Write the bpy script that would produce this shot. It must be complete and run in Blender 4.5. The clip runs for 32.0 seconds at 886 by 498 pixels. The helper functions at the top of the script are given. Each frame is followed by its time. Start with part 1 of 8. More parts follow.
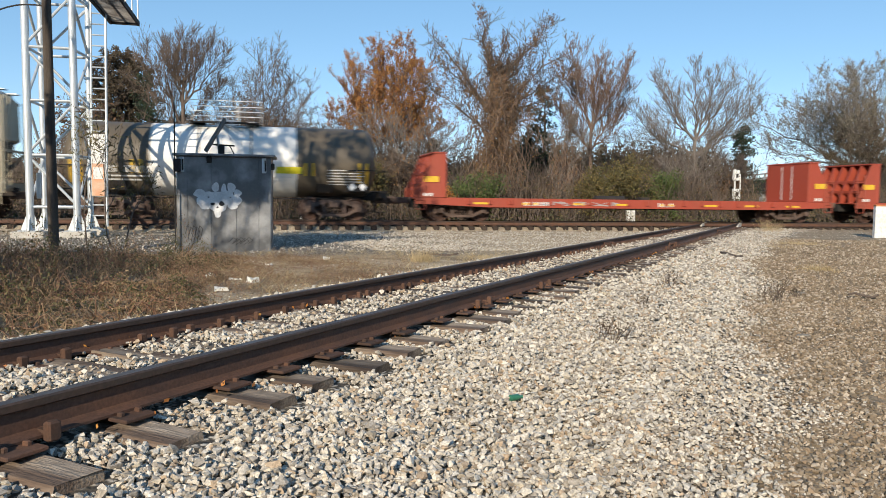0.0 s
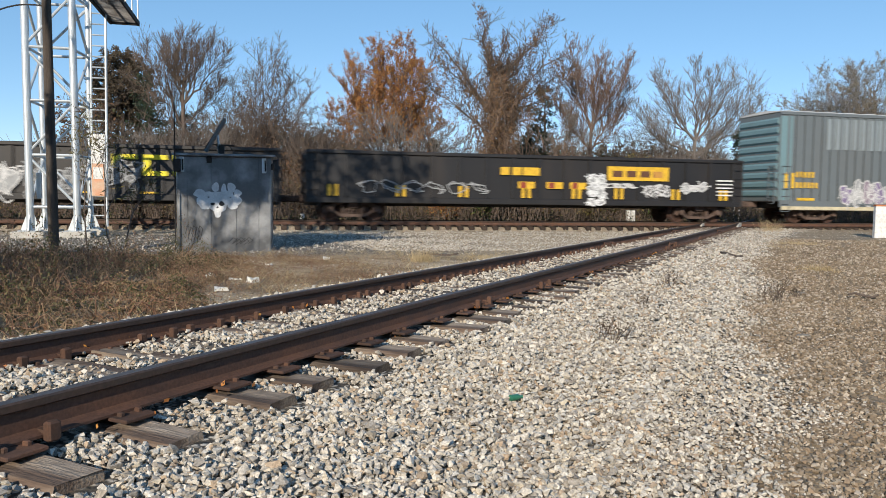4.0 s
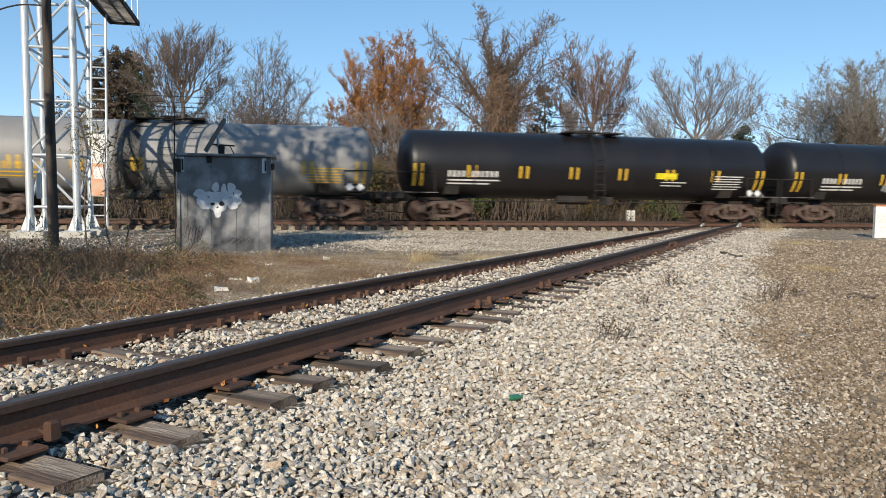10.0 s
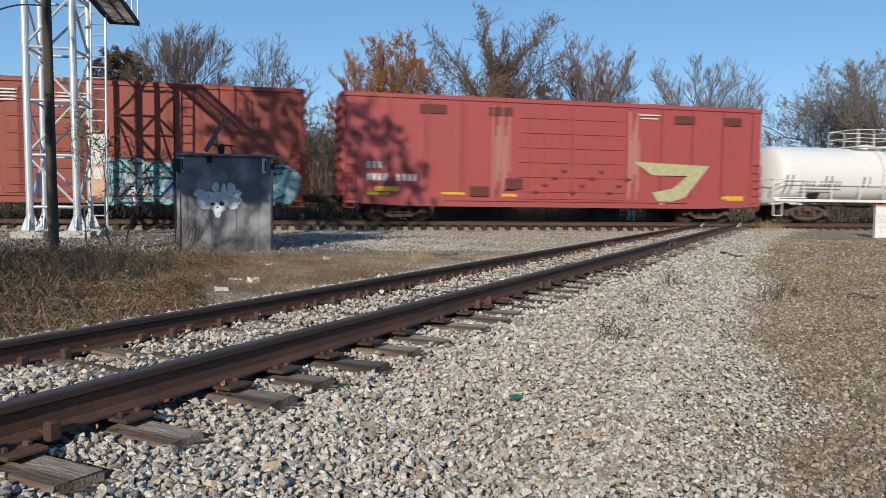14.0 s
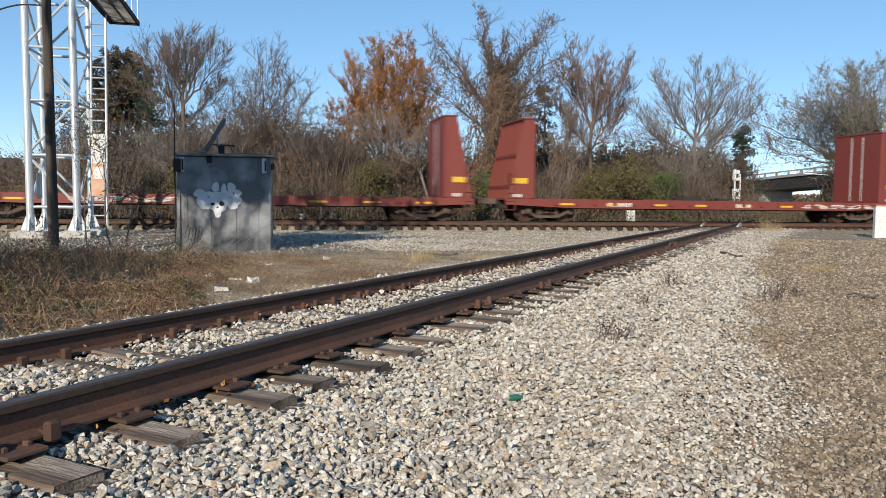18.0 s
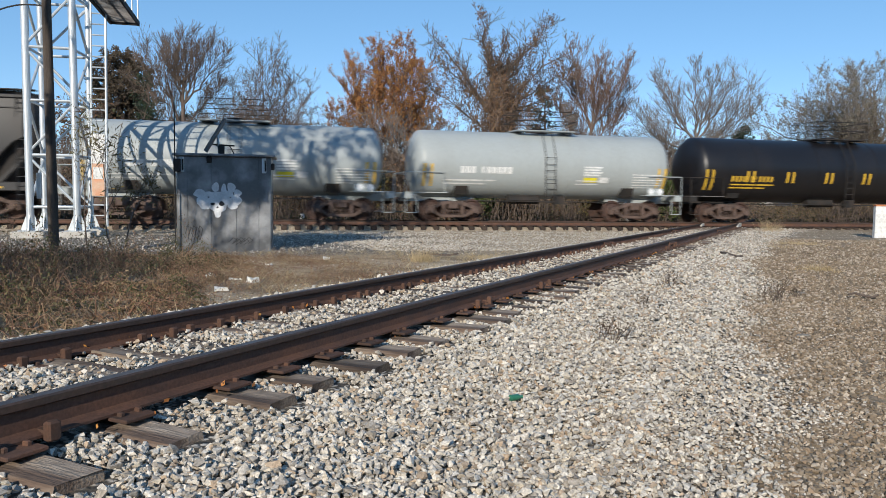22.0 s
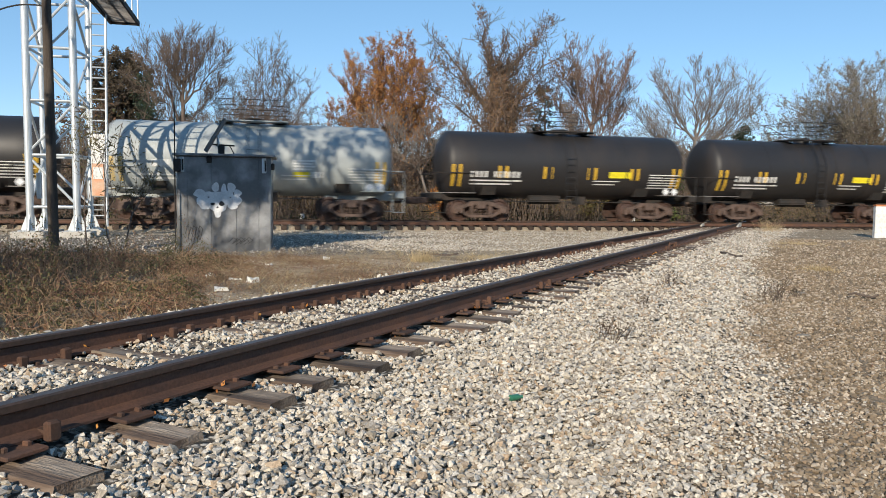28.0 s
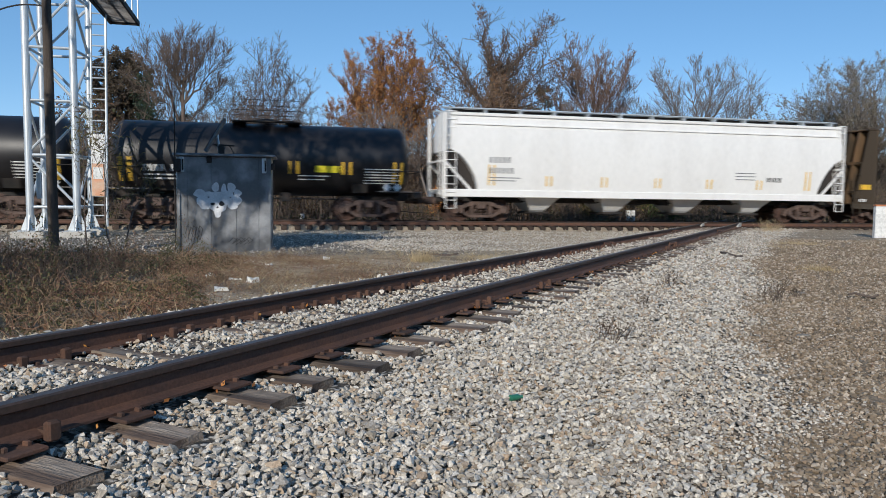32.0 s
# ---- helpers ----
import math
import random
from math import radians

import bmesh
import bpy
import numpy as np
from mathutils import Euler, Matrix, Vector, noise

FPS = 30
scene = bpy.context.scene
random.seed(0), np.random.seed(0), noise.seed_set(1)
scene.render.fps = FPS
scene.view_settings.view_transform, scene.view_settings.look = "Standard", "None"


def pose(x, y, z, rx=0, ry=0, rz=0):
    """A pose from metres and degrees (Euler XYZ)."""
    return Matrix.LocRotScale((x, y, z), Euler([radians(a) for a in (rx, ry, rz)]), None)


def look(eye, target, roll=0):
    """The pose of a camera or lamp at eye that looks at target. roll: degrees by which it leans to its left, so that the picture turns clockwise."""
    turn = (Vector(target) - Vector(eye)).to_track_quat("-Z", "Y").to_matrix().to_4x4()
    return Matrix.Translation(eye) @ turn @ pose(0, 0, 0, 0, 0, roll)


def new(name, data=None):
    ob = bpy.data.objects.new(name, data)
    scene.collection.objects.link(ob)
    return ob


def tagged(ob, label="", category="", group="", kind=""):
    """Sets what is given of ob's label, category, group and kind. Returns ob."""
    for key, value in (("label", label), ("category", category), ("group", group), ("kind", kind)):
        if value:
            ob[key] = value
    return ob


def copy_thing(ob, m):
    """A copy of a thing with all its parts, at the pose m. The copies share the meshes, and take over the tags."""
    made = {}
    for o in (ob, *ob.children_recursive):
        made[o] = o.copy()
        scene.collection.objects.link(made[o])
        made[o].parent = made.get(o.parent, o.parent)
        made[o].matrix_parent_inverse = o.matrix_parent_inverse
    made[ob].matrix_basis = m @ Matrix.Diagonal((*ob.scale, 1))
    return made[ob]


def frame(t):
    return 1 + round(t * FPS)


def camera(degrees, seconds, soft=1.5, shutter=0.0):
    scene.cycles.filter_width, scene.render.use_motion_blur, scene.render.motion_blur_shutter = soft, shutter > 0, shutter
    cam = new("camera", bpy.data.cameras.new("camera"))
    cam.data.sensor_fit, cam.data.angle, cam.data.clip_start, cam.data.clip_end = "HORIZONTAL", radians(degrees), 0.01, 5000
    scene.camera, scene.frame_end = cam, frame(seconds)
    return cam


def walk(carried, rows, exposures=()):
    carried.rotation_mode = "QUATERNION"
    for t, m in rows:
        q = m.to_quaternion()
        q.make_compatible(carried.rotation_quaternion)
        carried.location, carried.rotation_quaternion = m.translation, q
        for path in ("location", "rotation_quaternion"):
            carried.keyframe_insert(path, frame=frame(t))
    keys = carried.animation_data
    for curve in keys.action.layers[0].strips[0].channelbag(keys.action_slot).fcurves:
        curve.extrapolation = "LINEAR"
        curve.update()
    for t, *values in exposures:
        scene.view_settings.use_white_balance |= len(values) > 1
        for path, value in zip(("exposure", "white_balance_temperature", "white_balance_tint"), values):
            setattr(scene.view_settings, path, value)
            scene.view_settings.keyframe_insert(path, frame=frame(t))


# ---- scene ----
# Camera: it stands on a low tripod beside the branch line and does not move.
EYE = Vector((0.0, -31.386, 0.835))
YAW, PITCH, ROLL = radians(13.437), radians(3.64), 0.676
AIM = EYE + Vector((math.sin(YAW) * math.cos(PITCH), math.cos(YAW) * math.cos(PITCH), -math.sin(PITCH)))
cam = camera(60.87, 32.0, soft=0.6, shutter=0.3)
walk(cam, [(0.0, look(EYE, AIM, ROLL)), (32.0, look(EYE, AIM, ROLL))], exposures=[(0, 0.08, 6960, 10), (1, 0.0, 6820, 10), (2, -0.14, 6600, 10), (3, -0.08, 6600, 10), (6, -0.01, 6750, 10), (7, -0.31, 6320, 10), (8, -0.44, 6250, 10), (9, -0.16, 6750, 10), (10, 0.02, 6800, 10), (11, 0.06, 6750, 10), (12, -0.16, 6600, 10), (13, -0.36, 6350, 10), (14, -0.3, 6400, 10), (16.5, -0.16, 6600, 10), (17, -0.12, 6650, 10), (18, -0.02, 6600, 10), (19, 0.04, 6450, 10), (20, -0.05, 6400, 10), (21, -0.19, 6250, 10), (22, -0.1, 6300, 10), (23, -0.12, 6270, 10), (24, 0.1, 6670, 10), (25, 0.18, 6850, 10), (28, 0.05, 6780, 10), (29, -0.03, 6600, 10), (30, -0.08, 6550, 10), (31, -0.03, 6280, 10), (32, -0.36, 6020, 10)])

# Light: a low winter sun behind the camera's left shoulder, and a clear sky.
SUN_WAY = Vector((0.54, 1.0, -0.478)).normalized()
SUN_EL = math.asin(-SUN_WAY.z)
SUN_AZ = math.atan2(-SUN_WAY.x, -SUN_WAY.y)
world = bpy.data.worlds.new("sky")
scene.world = world
world.use_nodes = True
wn = world.node_tree.nodes
sky = wn.new("ShaderNodeTexSky")
sky.sky_type, sky.sun_disc = "NISHITA", False
sky.sun_elevation, sky.sun_rotation = SUN_EL, SUN_AZ
sky.air_density, sky.dust_density, sky.ozone_density = 0.6, 0.0, 3.0
wn["Background"].inputs["Strength"].default_value = 0.325
soften, tone = wn.new("ShaderNodeGamma"), wn.new("ShaderNodeHueSaturation")   # a clear, even winter blue
soften.inputs[1].default_value, tone.inputs["Saturation"].default_value = 0.6, 1.34
tone.inputs["Hue"].default_value = 0.496
world.node_tree.links.new(sky.outputs[0], soften.inputs[0])
world.node_tree.links.new(soften.outputs[0], tone.inputs["Color"])
world.node_tree.links.new(tone.outputs[0], wn["Background"].inputs["Color"])
sun = new("sun", bpy.data.lights.new("sun", "SUN"))
sun.data.energy, sun.data.angle, sun.data.color = 5.0, radians(0.53), (1.0, 0.9, 0.75)
sun.matrix_world = look((-20, -40, 25), Vector((-20, -40, 25)) + SUN_WAY)

SPEED = 16.95            # train, metres a second towards +x


# ---- mesh helpers ----
class Shape:
    """Collects vertices and faces."""

    def __init__(self):
        self.v, self.f = [], []

    def add(self, verts, faces):
        k = len(self.v)
        self.v += [tuple(p) for p in verts]
        self.f += [tuple(i + k for i in q) for q in faces]
        return self

    def box(self, x0, x1, y0, y1, z0, z1):
        return self.add([(x0, y0, z0), (x1, y0, z0), (x1, y1, z0), (x0, y1, z0), (x0, y0, z1), (x1, y0, z1), (x1, y1, z1), (x0, y1, z1)],
                        [(0, 3, 2, 1), (4, 5, 6, 7), (0, 1, 5, 4), (1, 2, 6, 5), (2, 3, 7, 6), (3, 0, 4, 7)])

    def cham(self, x0, x1, y0, y1, z0, z1, c):
        """A box whose upright and long edges are chamfered."""
        def ring(z, d):
            return [(x0 + c + d, y0 + d, z), (x1 - c - d, y0 + d, z), (x1 - d, y0 + c + d, z), (x1 - d, y1 - c - d, z),
                    (x1 - c - d, y1 - d, z), (x0 + c + d, y1 - d, z), (x0 + d, y1 - c - d, z), (x0 + d, y0 + c + d, z)]
        return self.loft([ring(z0, c), ring(z0 + c, 0), ring(z1 - c, 0), ring(z1, c)])

    def loft(self, rings, caps=True):
        n, k = len(rings[0]), len(self.v)
        for r in rings:
            self.v += [tuple(p) for p in r]
        for j in range(len(rings) - 1):
            a, b = k + j * n, k + (j + 1) * n
            self.f += [(a + i, a + (i + 1) % n, b + (i + 1) % n, b + i) for i in range(n)]
        if caps:
            self.f.append(tuple(k + i for i in reversed(range(n))))
            self.f.append(tuple(k + (len(rings) - 1) * n + i for i in range(n)))
        return self

    def rod(self, p0, p1, r0, r1=None, n=8, caps=True):
        p0, p1 = Vector(p0), Vector(p1)
        r1 = r0 if r1 is None else r1
        d = (p1 - p0).normalized()
        u = d.orthogonal().normalized()
        w = d.cross(u)
        ring = [(u * math.cos(2 * math.pi * i / n) + w * math.sin(2 * math.pi * i / n)) for i in range(n)]
        return self.loft([[p0 + q * r0 for q in ring], [p1 + q * r1 for q in ring]], caps)

    def beam(self, p0, p1, wide, high):
        """A square bar from p0 to p1."""
        p0, p1 = Vector(p0), Vector(p1)
        d = (p1 - p0).normalized()
        side = d.cross(Vector((0, 0, 1)))
        side = side.normalized() if side.length > 1e-4 else Vector((1, 0, 0))
        up = side.cross(d)
        c = [side * sx * wide / 2 + up * sz * high / 2 for sx, sz in ((-1, -1), (1, -1), (1, 1), (-1, 1))]
        return self.loft([[p0 + q for q in c], [p1 + q for q in c]])

    def path(self, pts, r, n=6):
        for a, b in zip(pts, pts[1:]):
            self.rod(a, b, r, r, n)
        return self

    def along_x(self, profile, x0, x1):
        """A (y, z) outline drawn out from x0 to x1."""
        return self.loft([[(x, y, z) for y, z in profile] for x in (x0, x1)])

    def along_y(self, profile, y0, y1):
        """An (x, z) outline drawn out from y0 to y1."""
        return self.loft([[(x, y, z) for x, z in profile] for y in (y0, y1)])

    def turn_x(self, profile, y, z, n=24):
        """A profile of (x, radius) turned about a line along x."""
        rings = [[(x, y + r * math.cos(2 * math.pi * i / n), z + r * math.sin(2 * math.pi * i / n)) for i in range(n)] for x, r in profile]
        return self.loft(rings)

    def mesh(self, name):
        me = bpy.data.meshes.new(name)
        me.from_pydata(self.v, [], self.f)
        me.update()
        return me


def finish(me, material, smooth=False, fix=True):
    if fix:
        bm = bmesh.new()
        bm.from_mesh(me)
        bmesh.ops.recalc_face_normals(bm, faces=bm.faces)
        bm.to_mesh(me)
        bm.free()
    if material:
        me.materials.append(material)
    if smooth:
        me.shade_smooth()
        me.set_sharp_from_angle(angle=radians(40))
    return me


def part(name, shape, material, parent=None, label="", smooth=False, at=None):
    """One mesh object, under a thing or part if parent is given."""
    me = shape if isinstance(shape, bpy.types.Mesh) else finish(shape.mesh(name), material, smooth)
    ob = new(name, me)
    if parent:
        ob.parent = parent
    if at:
        ob.matrix_basis = at
    return tagged(ob, label)


def thing(name, label, category, at=None, group="", kind=""):
    ob = new(name)
    ob.empty_display_size = 0.2
    if at:
        ob.matrix_basis = at
    return tagged(ob, label, category, group, kind)


def mesh_np(name, verts, faces, material, smooth=False):
    """A mesh from arrays; all faces have the same number of corners."""
    verts, faces = np.asarray(verts, np.float32), np.asarray(faces, np.int32)
    me = bpy.data.meshes.new(name)
    me.vertices.add(len(verts))
    me.vertices.foreach_set("co", verts.ravel())
    k = faces.shape[1]
    me.loops.add(faces.size)
    me.loops.foreach_set("vertex_index", faces.ravel())
    me.polygons.add(len(faces))
    me.polygons.foreach_set("loop_start", np.arange(0, faces.size, k, dtype=np.int32))
    me.update(calc_edges=True)
    me.materials.append(material)
    if smooth:
        me.shade_smooth()
    else:
        me.shade_flat()
    return me


class Tubes:
    """Many tapered round segments built at once."""

    def __init__(self):
        self.rows = []

    def seg(self, a, b, ra, rb):
        self.rows.append((*a, *b, ra, rb))

    def arrays(self, n):
        s = np.array(self.rows)
        a, b, ra, rb = s[:, :3], s[:, 3:6], s[:, 6], s[:, 7]
        d = b - a
        d /= np.linalg.norm(d, axis=1, keepdims=True) + 1e-9
        h = np.where(np.abs(d[:, 2:3]) < 0.9, np.array([[0, 0, 1.0]]), np.array([[1.0, 0, 0]]))
        u = np.cross(d, h)
        u /= np.linalg.norm(u, axis=1, keepdims=True)
        w = np.cross(d, u)
        t = 2 * np.pi * np.arange(n) / n
        ring = u[:, None] * np.cos(t)[None, :, None] + w[:, None] * np.sin(t)[None, :, None]
        v = np.concatenate([a[:, None] + ring * ra[:, None, None], b[:, None] + ring * rb[:, None, None]], 1)
        base = np.arange(len(s))[:, None, None] * 2 * n
        i = np.arange(n)
        q = np.stack([i, (i + 1) % n, n + (i + 1) % n, n + i], -1)[None] + base
        return v.reshape(-1, 3), q.reshape(-1, 4)


def leaf_cards(points, size, rng, squash=1.0):
    """A small bent leaf of four corners at each point, turned at random."""
    p = np.asarray(points)
    n = len(p)
    a = rng.normal(size=(n, 3))
    a /= np.linalg.norm(a, axis=1, keepdims=True)
    b = np.cross(a, rng.normal(size=(n, 3)))
    b /= np.linalg.norm(b, axis=1, keepdims=True)
    s = (size * rng.uniform(0.6, 1.4, n))[:, None]
    v = np.stack([p - a * s, p + b * s * 0.55 * squash, p + a * s, p - b * s * 0.55 * squash], 1)
    return v.reshape(-1, 3), np.arange(4 * n).reshape(-1, 4)


# ---- materials ----
def mat(name, col, col2=None, rough=0.7, metal=0.0, scale=2.0, fine=40.0, mix=(0.4, 0.65), bump=0.25, deep=0.004, stretch=(1, 1, 1), rnd=0.0,
        island=None, spec=0.5, grain=0.25):
    """A surface of two colours that patches of noise mix, with fine grain and relief."""
    m = bpy.data.materials.new(name)
    m.use_nodes = True
    nt = m.node_tree
    N, L = nt.nodes, nt.links.new
    bs = N["Principled BSDF"]
    co = N.new("ShaderNodeTexCoord")
    mp = N.new("ShaderNodeMapping")
    mp.inputs["Scale"].default_value = stretch
    L(co.outputs["Object"], mp.inputs["Vector"])
    na, nb = N.new("ShaderNodeTexNoise"), N.new("ShaderNodeTexNoise")
    for q, s, d in ((na, scale, 6), (nb, fine, 4)):
        q.inputs["Scale"].default_value, q.inputs["Detail"].default_value = s, d
        L(mp.outputs[0], q.inputs["Vector"])
    rp = N.new("ShaderNodeMapRange")
    rp.inputs["From Min"].default_value, rp.inputs["From Max"].default_value = mix
    L(na.outputs["Fac"], rp.inputs["Value"])
    mx = N.new("ShaderNodeMix")
    mx.data_type = "RGBA"
    mx.inputs[6].default_value = (*col, 1)
    mx.inputs[7].default_value = (*(col2 or [c * 0.75 for c in col]), 1)
    L(rp.outputs[0], mx.inputs[0])
    out = mx.outputs[2]
    if island:
        geo, ramp = N.new("ShaderNodeNewGeometry"), N.new("ShaderNodeValToRGB")
        ramp.color_ramp.interpolation = "CONSTANT"
        while len(ramp.color_ramp.elements) < len(island):
            ramp.color_ramp.elements.new(0.5)
        for i, c in enumerate(island):
            ramp.color_ramp.elements[i].position, ramp.color_ramp.elements[i].color = i / len(island), (*c, 1)
        L(geo.outputs["Random Per Island"], ramp.inputs[0])
        m2 = N.new("ShaderNodeMix")
        m2.data_type = "RGBA"
        m2.inputs[0].default_value = 0.75
        L(out, m2.inputs[6])
        L(ramp.outputs[0], m2.inputs[7])
        out = m2.outputs[2]
    hs = N.new("ShaderNodeHueSaturation")
    ma = N.new("ShaderNodeMapRange")
    ma.inputs["From Min"].default_value, ma.inputs["From Max"].default_value = 0.25, 0.75
    ma.inputs["To Min"].default_value, ma.inputs["To Max"].default_value = 1 - grain, 1 + grain
    L(nb.outputs["Fac"], ma.inputs["Value"])
    val = ma.outputs[0]
    if rnd:
        oi, mr, mu = N.new("ShaderNodeObjectInfo"), N.new("ShaderNodeMapRange"), N.new("ShaderNodeMath")
        mr.inputs["To Min"].default_value, mr.inputs["To Max"].default_value = 1 - rnd, 1 + rnd
        mu.operation = "MULTIPLY"
        L(oi.outputs["Random"], mr.inputs["Value"])
        L(mr.outputs[0], mu.inputs[0])
        L(val, mu.inputs[1])
        val = mu.outputs[0]
    L(val, hs.inputs["Value"])
    L(out, hs.inputs["Color"])
    L(hs.outputs[0], bs.inputs["Base Color"])
    rr = N.new("ShaderNodeMapRange")
    rr.inputs["To Min"].default_value, rr.inputs["To Max"].default_value = max(0.05, rough - 0.12), min(1, rough + 0.12)
    L(na.outputs["Fac"], rr.inputs["Value"])
    L(rr.outputs[0], bs.inputs["Roughness"])
    bs.inputs["Metallic"].default_value = metal
    bs.inputs["Specular IOR Level"].default_value = spec
    if bump:
        bp = N.new("ShaderNodeBump")
        bp.inputs["Strength"].default_value, bp.inputs["Distance"].default_value = bump, deep
        L(nb.outputs["Fac"], bp.inputs["Height"])
        L(bp.outputs[0], bs.inputs["Normal"])
    return m


def paint(name, col, rough=0.42, grime=0.8, dirt=(0.12, 0.08, 0.05), reach=(0.5, 0.78)):
    """Painted steel with dirt that has run down it."""
    g = [c * (1 - 0.35 * grime) + d * 0.35 * grime for c, d in zip(col, dirt)]
    return mat(name, col, g, rough=rough, scale=0.9, fine=18.0, mix=reach, bump=0.06, stretch=(1, 1, 0.22), grain=0.07, deep=0.003)


STEEL_RUST = mat("rusty steel", (0.085, 0.045, 0.032), (0.125, 0.06, 0.037), rough=0.75, scale=3, fine=60, bump=0.3, grain=0.3)
# worn head sides, their colour also darkened as if sun grazed along them
RAIL_HEAD = mat("worn rail head darkened for grazing sun", (0.065, 0.046, 0.038), (0.085, 0.052, 0.038), rough=0.6, metal=0.1, scale=4, fine=50, bump=0.1)
RAIL_TOP = mat("bright running surface", (0.11, 0.092, 0.082), (0.08, 0.062, 0.052), rough=0.5, metal=0.35, scale=5, fine=70, bump=0.05, stretch=(0.3, 0.3, 1))
TIE_WOOD = mat("weathered tie timber", (0.27, 0.215, 0.165), (0.1, 0.068, 0.05), rough=0.9, scale=2.2, fine=26, mix=(0.42, 0.62), stretch=(0.35, 3.0, 3.0), bump=0.7, deep=0.012, rnd=0.45, grain=0.4)
TIE_DARK = mat("creosoted tie timber", (0.032, 0.021, 0.016), (0.055, 0.038, 0.028), rough=0.9, scale=2.2, fine=26, stretch=(0.35, 3.0, 3.0), bump=0.6, deep=0.012, rnd=0.4, grain=0.35)
PLATE = mat("rusted tie plate", (0.1, 0.05, 0.032), (0.062, 0.036, 0.027), rough=0.85, scale=8, fine=80, bump=0.3, rnd=0.3)
GALV = mat("galvanised steel", (0.62, 0.66, 0.68), (0.5, 0.54, 0.57), rough=0.42, metal=0.45, scale=1.4, fine=25, bump=0.04, grain=0.06)
GALV_DULL = mat("dull worn walkway steel", (0.2, 0.19, 0.18), (0.08, 0.07, 0.065), rough=0.6, metal=0.2, scale=4, fine=30, bump=0.1)
# blotches are partly mottled zinc, partly dappled tree shade put into the colour
CABINET = mat("galvanised cabinet sheet", (0.16, 0.166, 0.176), (0.38, 0.388, 0.402), rough=0.32, metal=0.55, scale=1.6, fine=22, mix=(0.44, 0.68), bump=0.05, grain=0.06)
CONCRETE = mat("pale concrete", (0.55, 0.53, 0.49), (0.4, 0.38, 0.34), rough=0.9, scale=3, fine=50, bump=0.3)
POLE_WOOD = mat("tarred pole timber", (0.05, 0.038, 0.03), (0.1, 0.08, 0.065), rough=0.9, scale=3, fine=40, stretch=(4, 4, 0.3), bump=0.6, deep=0.01, grain=0.35)
TRUCK = mat("brown truck casting", (0.125, 0.082, 0.066), (0.06, 0.042, 0.034), rough=0.8, scale=3, fine=40, bump=0.2)
WHEEL = mat("rusty wheel steel", (0.085, 0.045, 0.033), (0.04, 0.027, 0.023), rough=0.6, metal=0.2, scale=5, fine=40, bump=0.1)
# underframe black, also painted where hoppers, tanks and bridge only lie in shade
UNDER = mat("dirty black underframe and painted shade", (0.016, 0.015, 0.014), (0.034, 0.026, 0.022), rough=0.8, scale=2, fine=30, bump=0.15)
BLACK = paint("black car paint", (0.0095, 0.0092, 0.011), 0.4, 0.15)
DGREY = paint("sooty black car paint", (0.019, 0.0185, 0.02), 0.5, 0.4)
WHITE = paint("white car paint", (0.77, 0.76, 0.735), 0.45, 0.35)
WHITE_TANK = paint("clean white tank paint", (0.78, 0.77, 0.74), 0.4, 0.15)
PALE = paint("grey-white car paint", (0.58, 0.575, 0.565), 0.45, 0.35)
BEIGE = paint("beige car paint", (0.52, 0.46, 0.345), 0.5, 0.3)
CREAM = paint("cream car paint", (0.6, 0.585, 0.54), 0.45, 0.25)
GREY = paint("pale grey tank paint", (0.36, 0.39, 0.39), 0.42, 0.35)
MGREY = paint("grey tank paint", (0.24, 0.24, 0.24), 0.5, 0.9, dirt=(0.1, 0.09, 0.085))
UMBER = paint("umber tank paint", (0.11, 0.09, 0.066), 0.5, 0.6)
TEAL = paint("faded blue-grey car paint", (0.13, 0.152, 0.165), 0.55, 0.5)
RED = paint("faded red car paint", (0.36, 0.072, 0.07), 0.55, 0.5, dirt=(0.2, 0.07, 0.05))
OXIDE = paint("oxide red car paint", (0.26, 0.048, 0.028), 0.55, 0.5)
OXIDE_FLAT = paint("brown-red flat car paint", (0.19, 0.04, 0.03), 0.6, 0.6)
DARK_OXIDE = paint("dark scuffed red paint", (0.12, 0.03, 0.024), 0.65, 0.5)
ORANGE_FLAT = paint("orange-red flat car paint", (0.33, 0.06, 0.034), 0.55, 0.9)
GREEN = paint("pale green car paint", (0.26, 0.345, 0.25), 0.6, 0.9, dirt=(0.09, 0.075, 0.05), reach=(0.45, 0.7))
YELLOW_FLAT = paint("weathered yellow flat car paint", (0.74, 0.48, 0.13), 0.6, 1.9, dirt=(0.1, 0.05, 0.025), reach=(0.4, 0.66))
RUSTED_YELLOW = mat("rusted yellow sill paint", (0.11, 0.05, 0.028), (0.5, 0.25, 0.06), rough=0.7, scale=1.2, fine=18, mix=(0.5, 0.66), bump=0.06, stretch=(1, 1, 0.5), grain=0.1)
DULL_BROWN = paint("dark olive-brown sill paint", (0.045, 0.037, 0.026), 0.75, 0.6)
STREAK_BROWN = paint("streaked brown bulkhead paint", (0.19, 0.11, 0.052), 0.7, 2.5, dirt=(0.025, 0.02, 0.012), reach=(0.38, 0.56))
P_WHITE = mat("white lettering paint", (0.75, 0.75, 0.73), rough=0.5, scale=8, fine=40, bump=0, grain=0.15)
P_YELLOW = mat("yellow marking paint", (0.75, 0.46, 0.04), rough=0.5, scale=8, fine=40, bump=0, grain=0.1)
P_BRIGHT = mat("bright yellow panel paint", (0.8, 0.68, 0.03), rough=0.5, scale=8, fine=40, bump=0, grain=0.1)
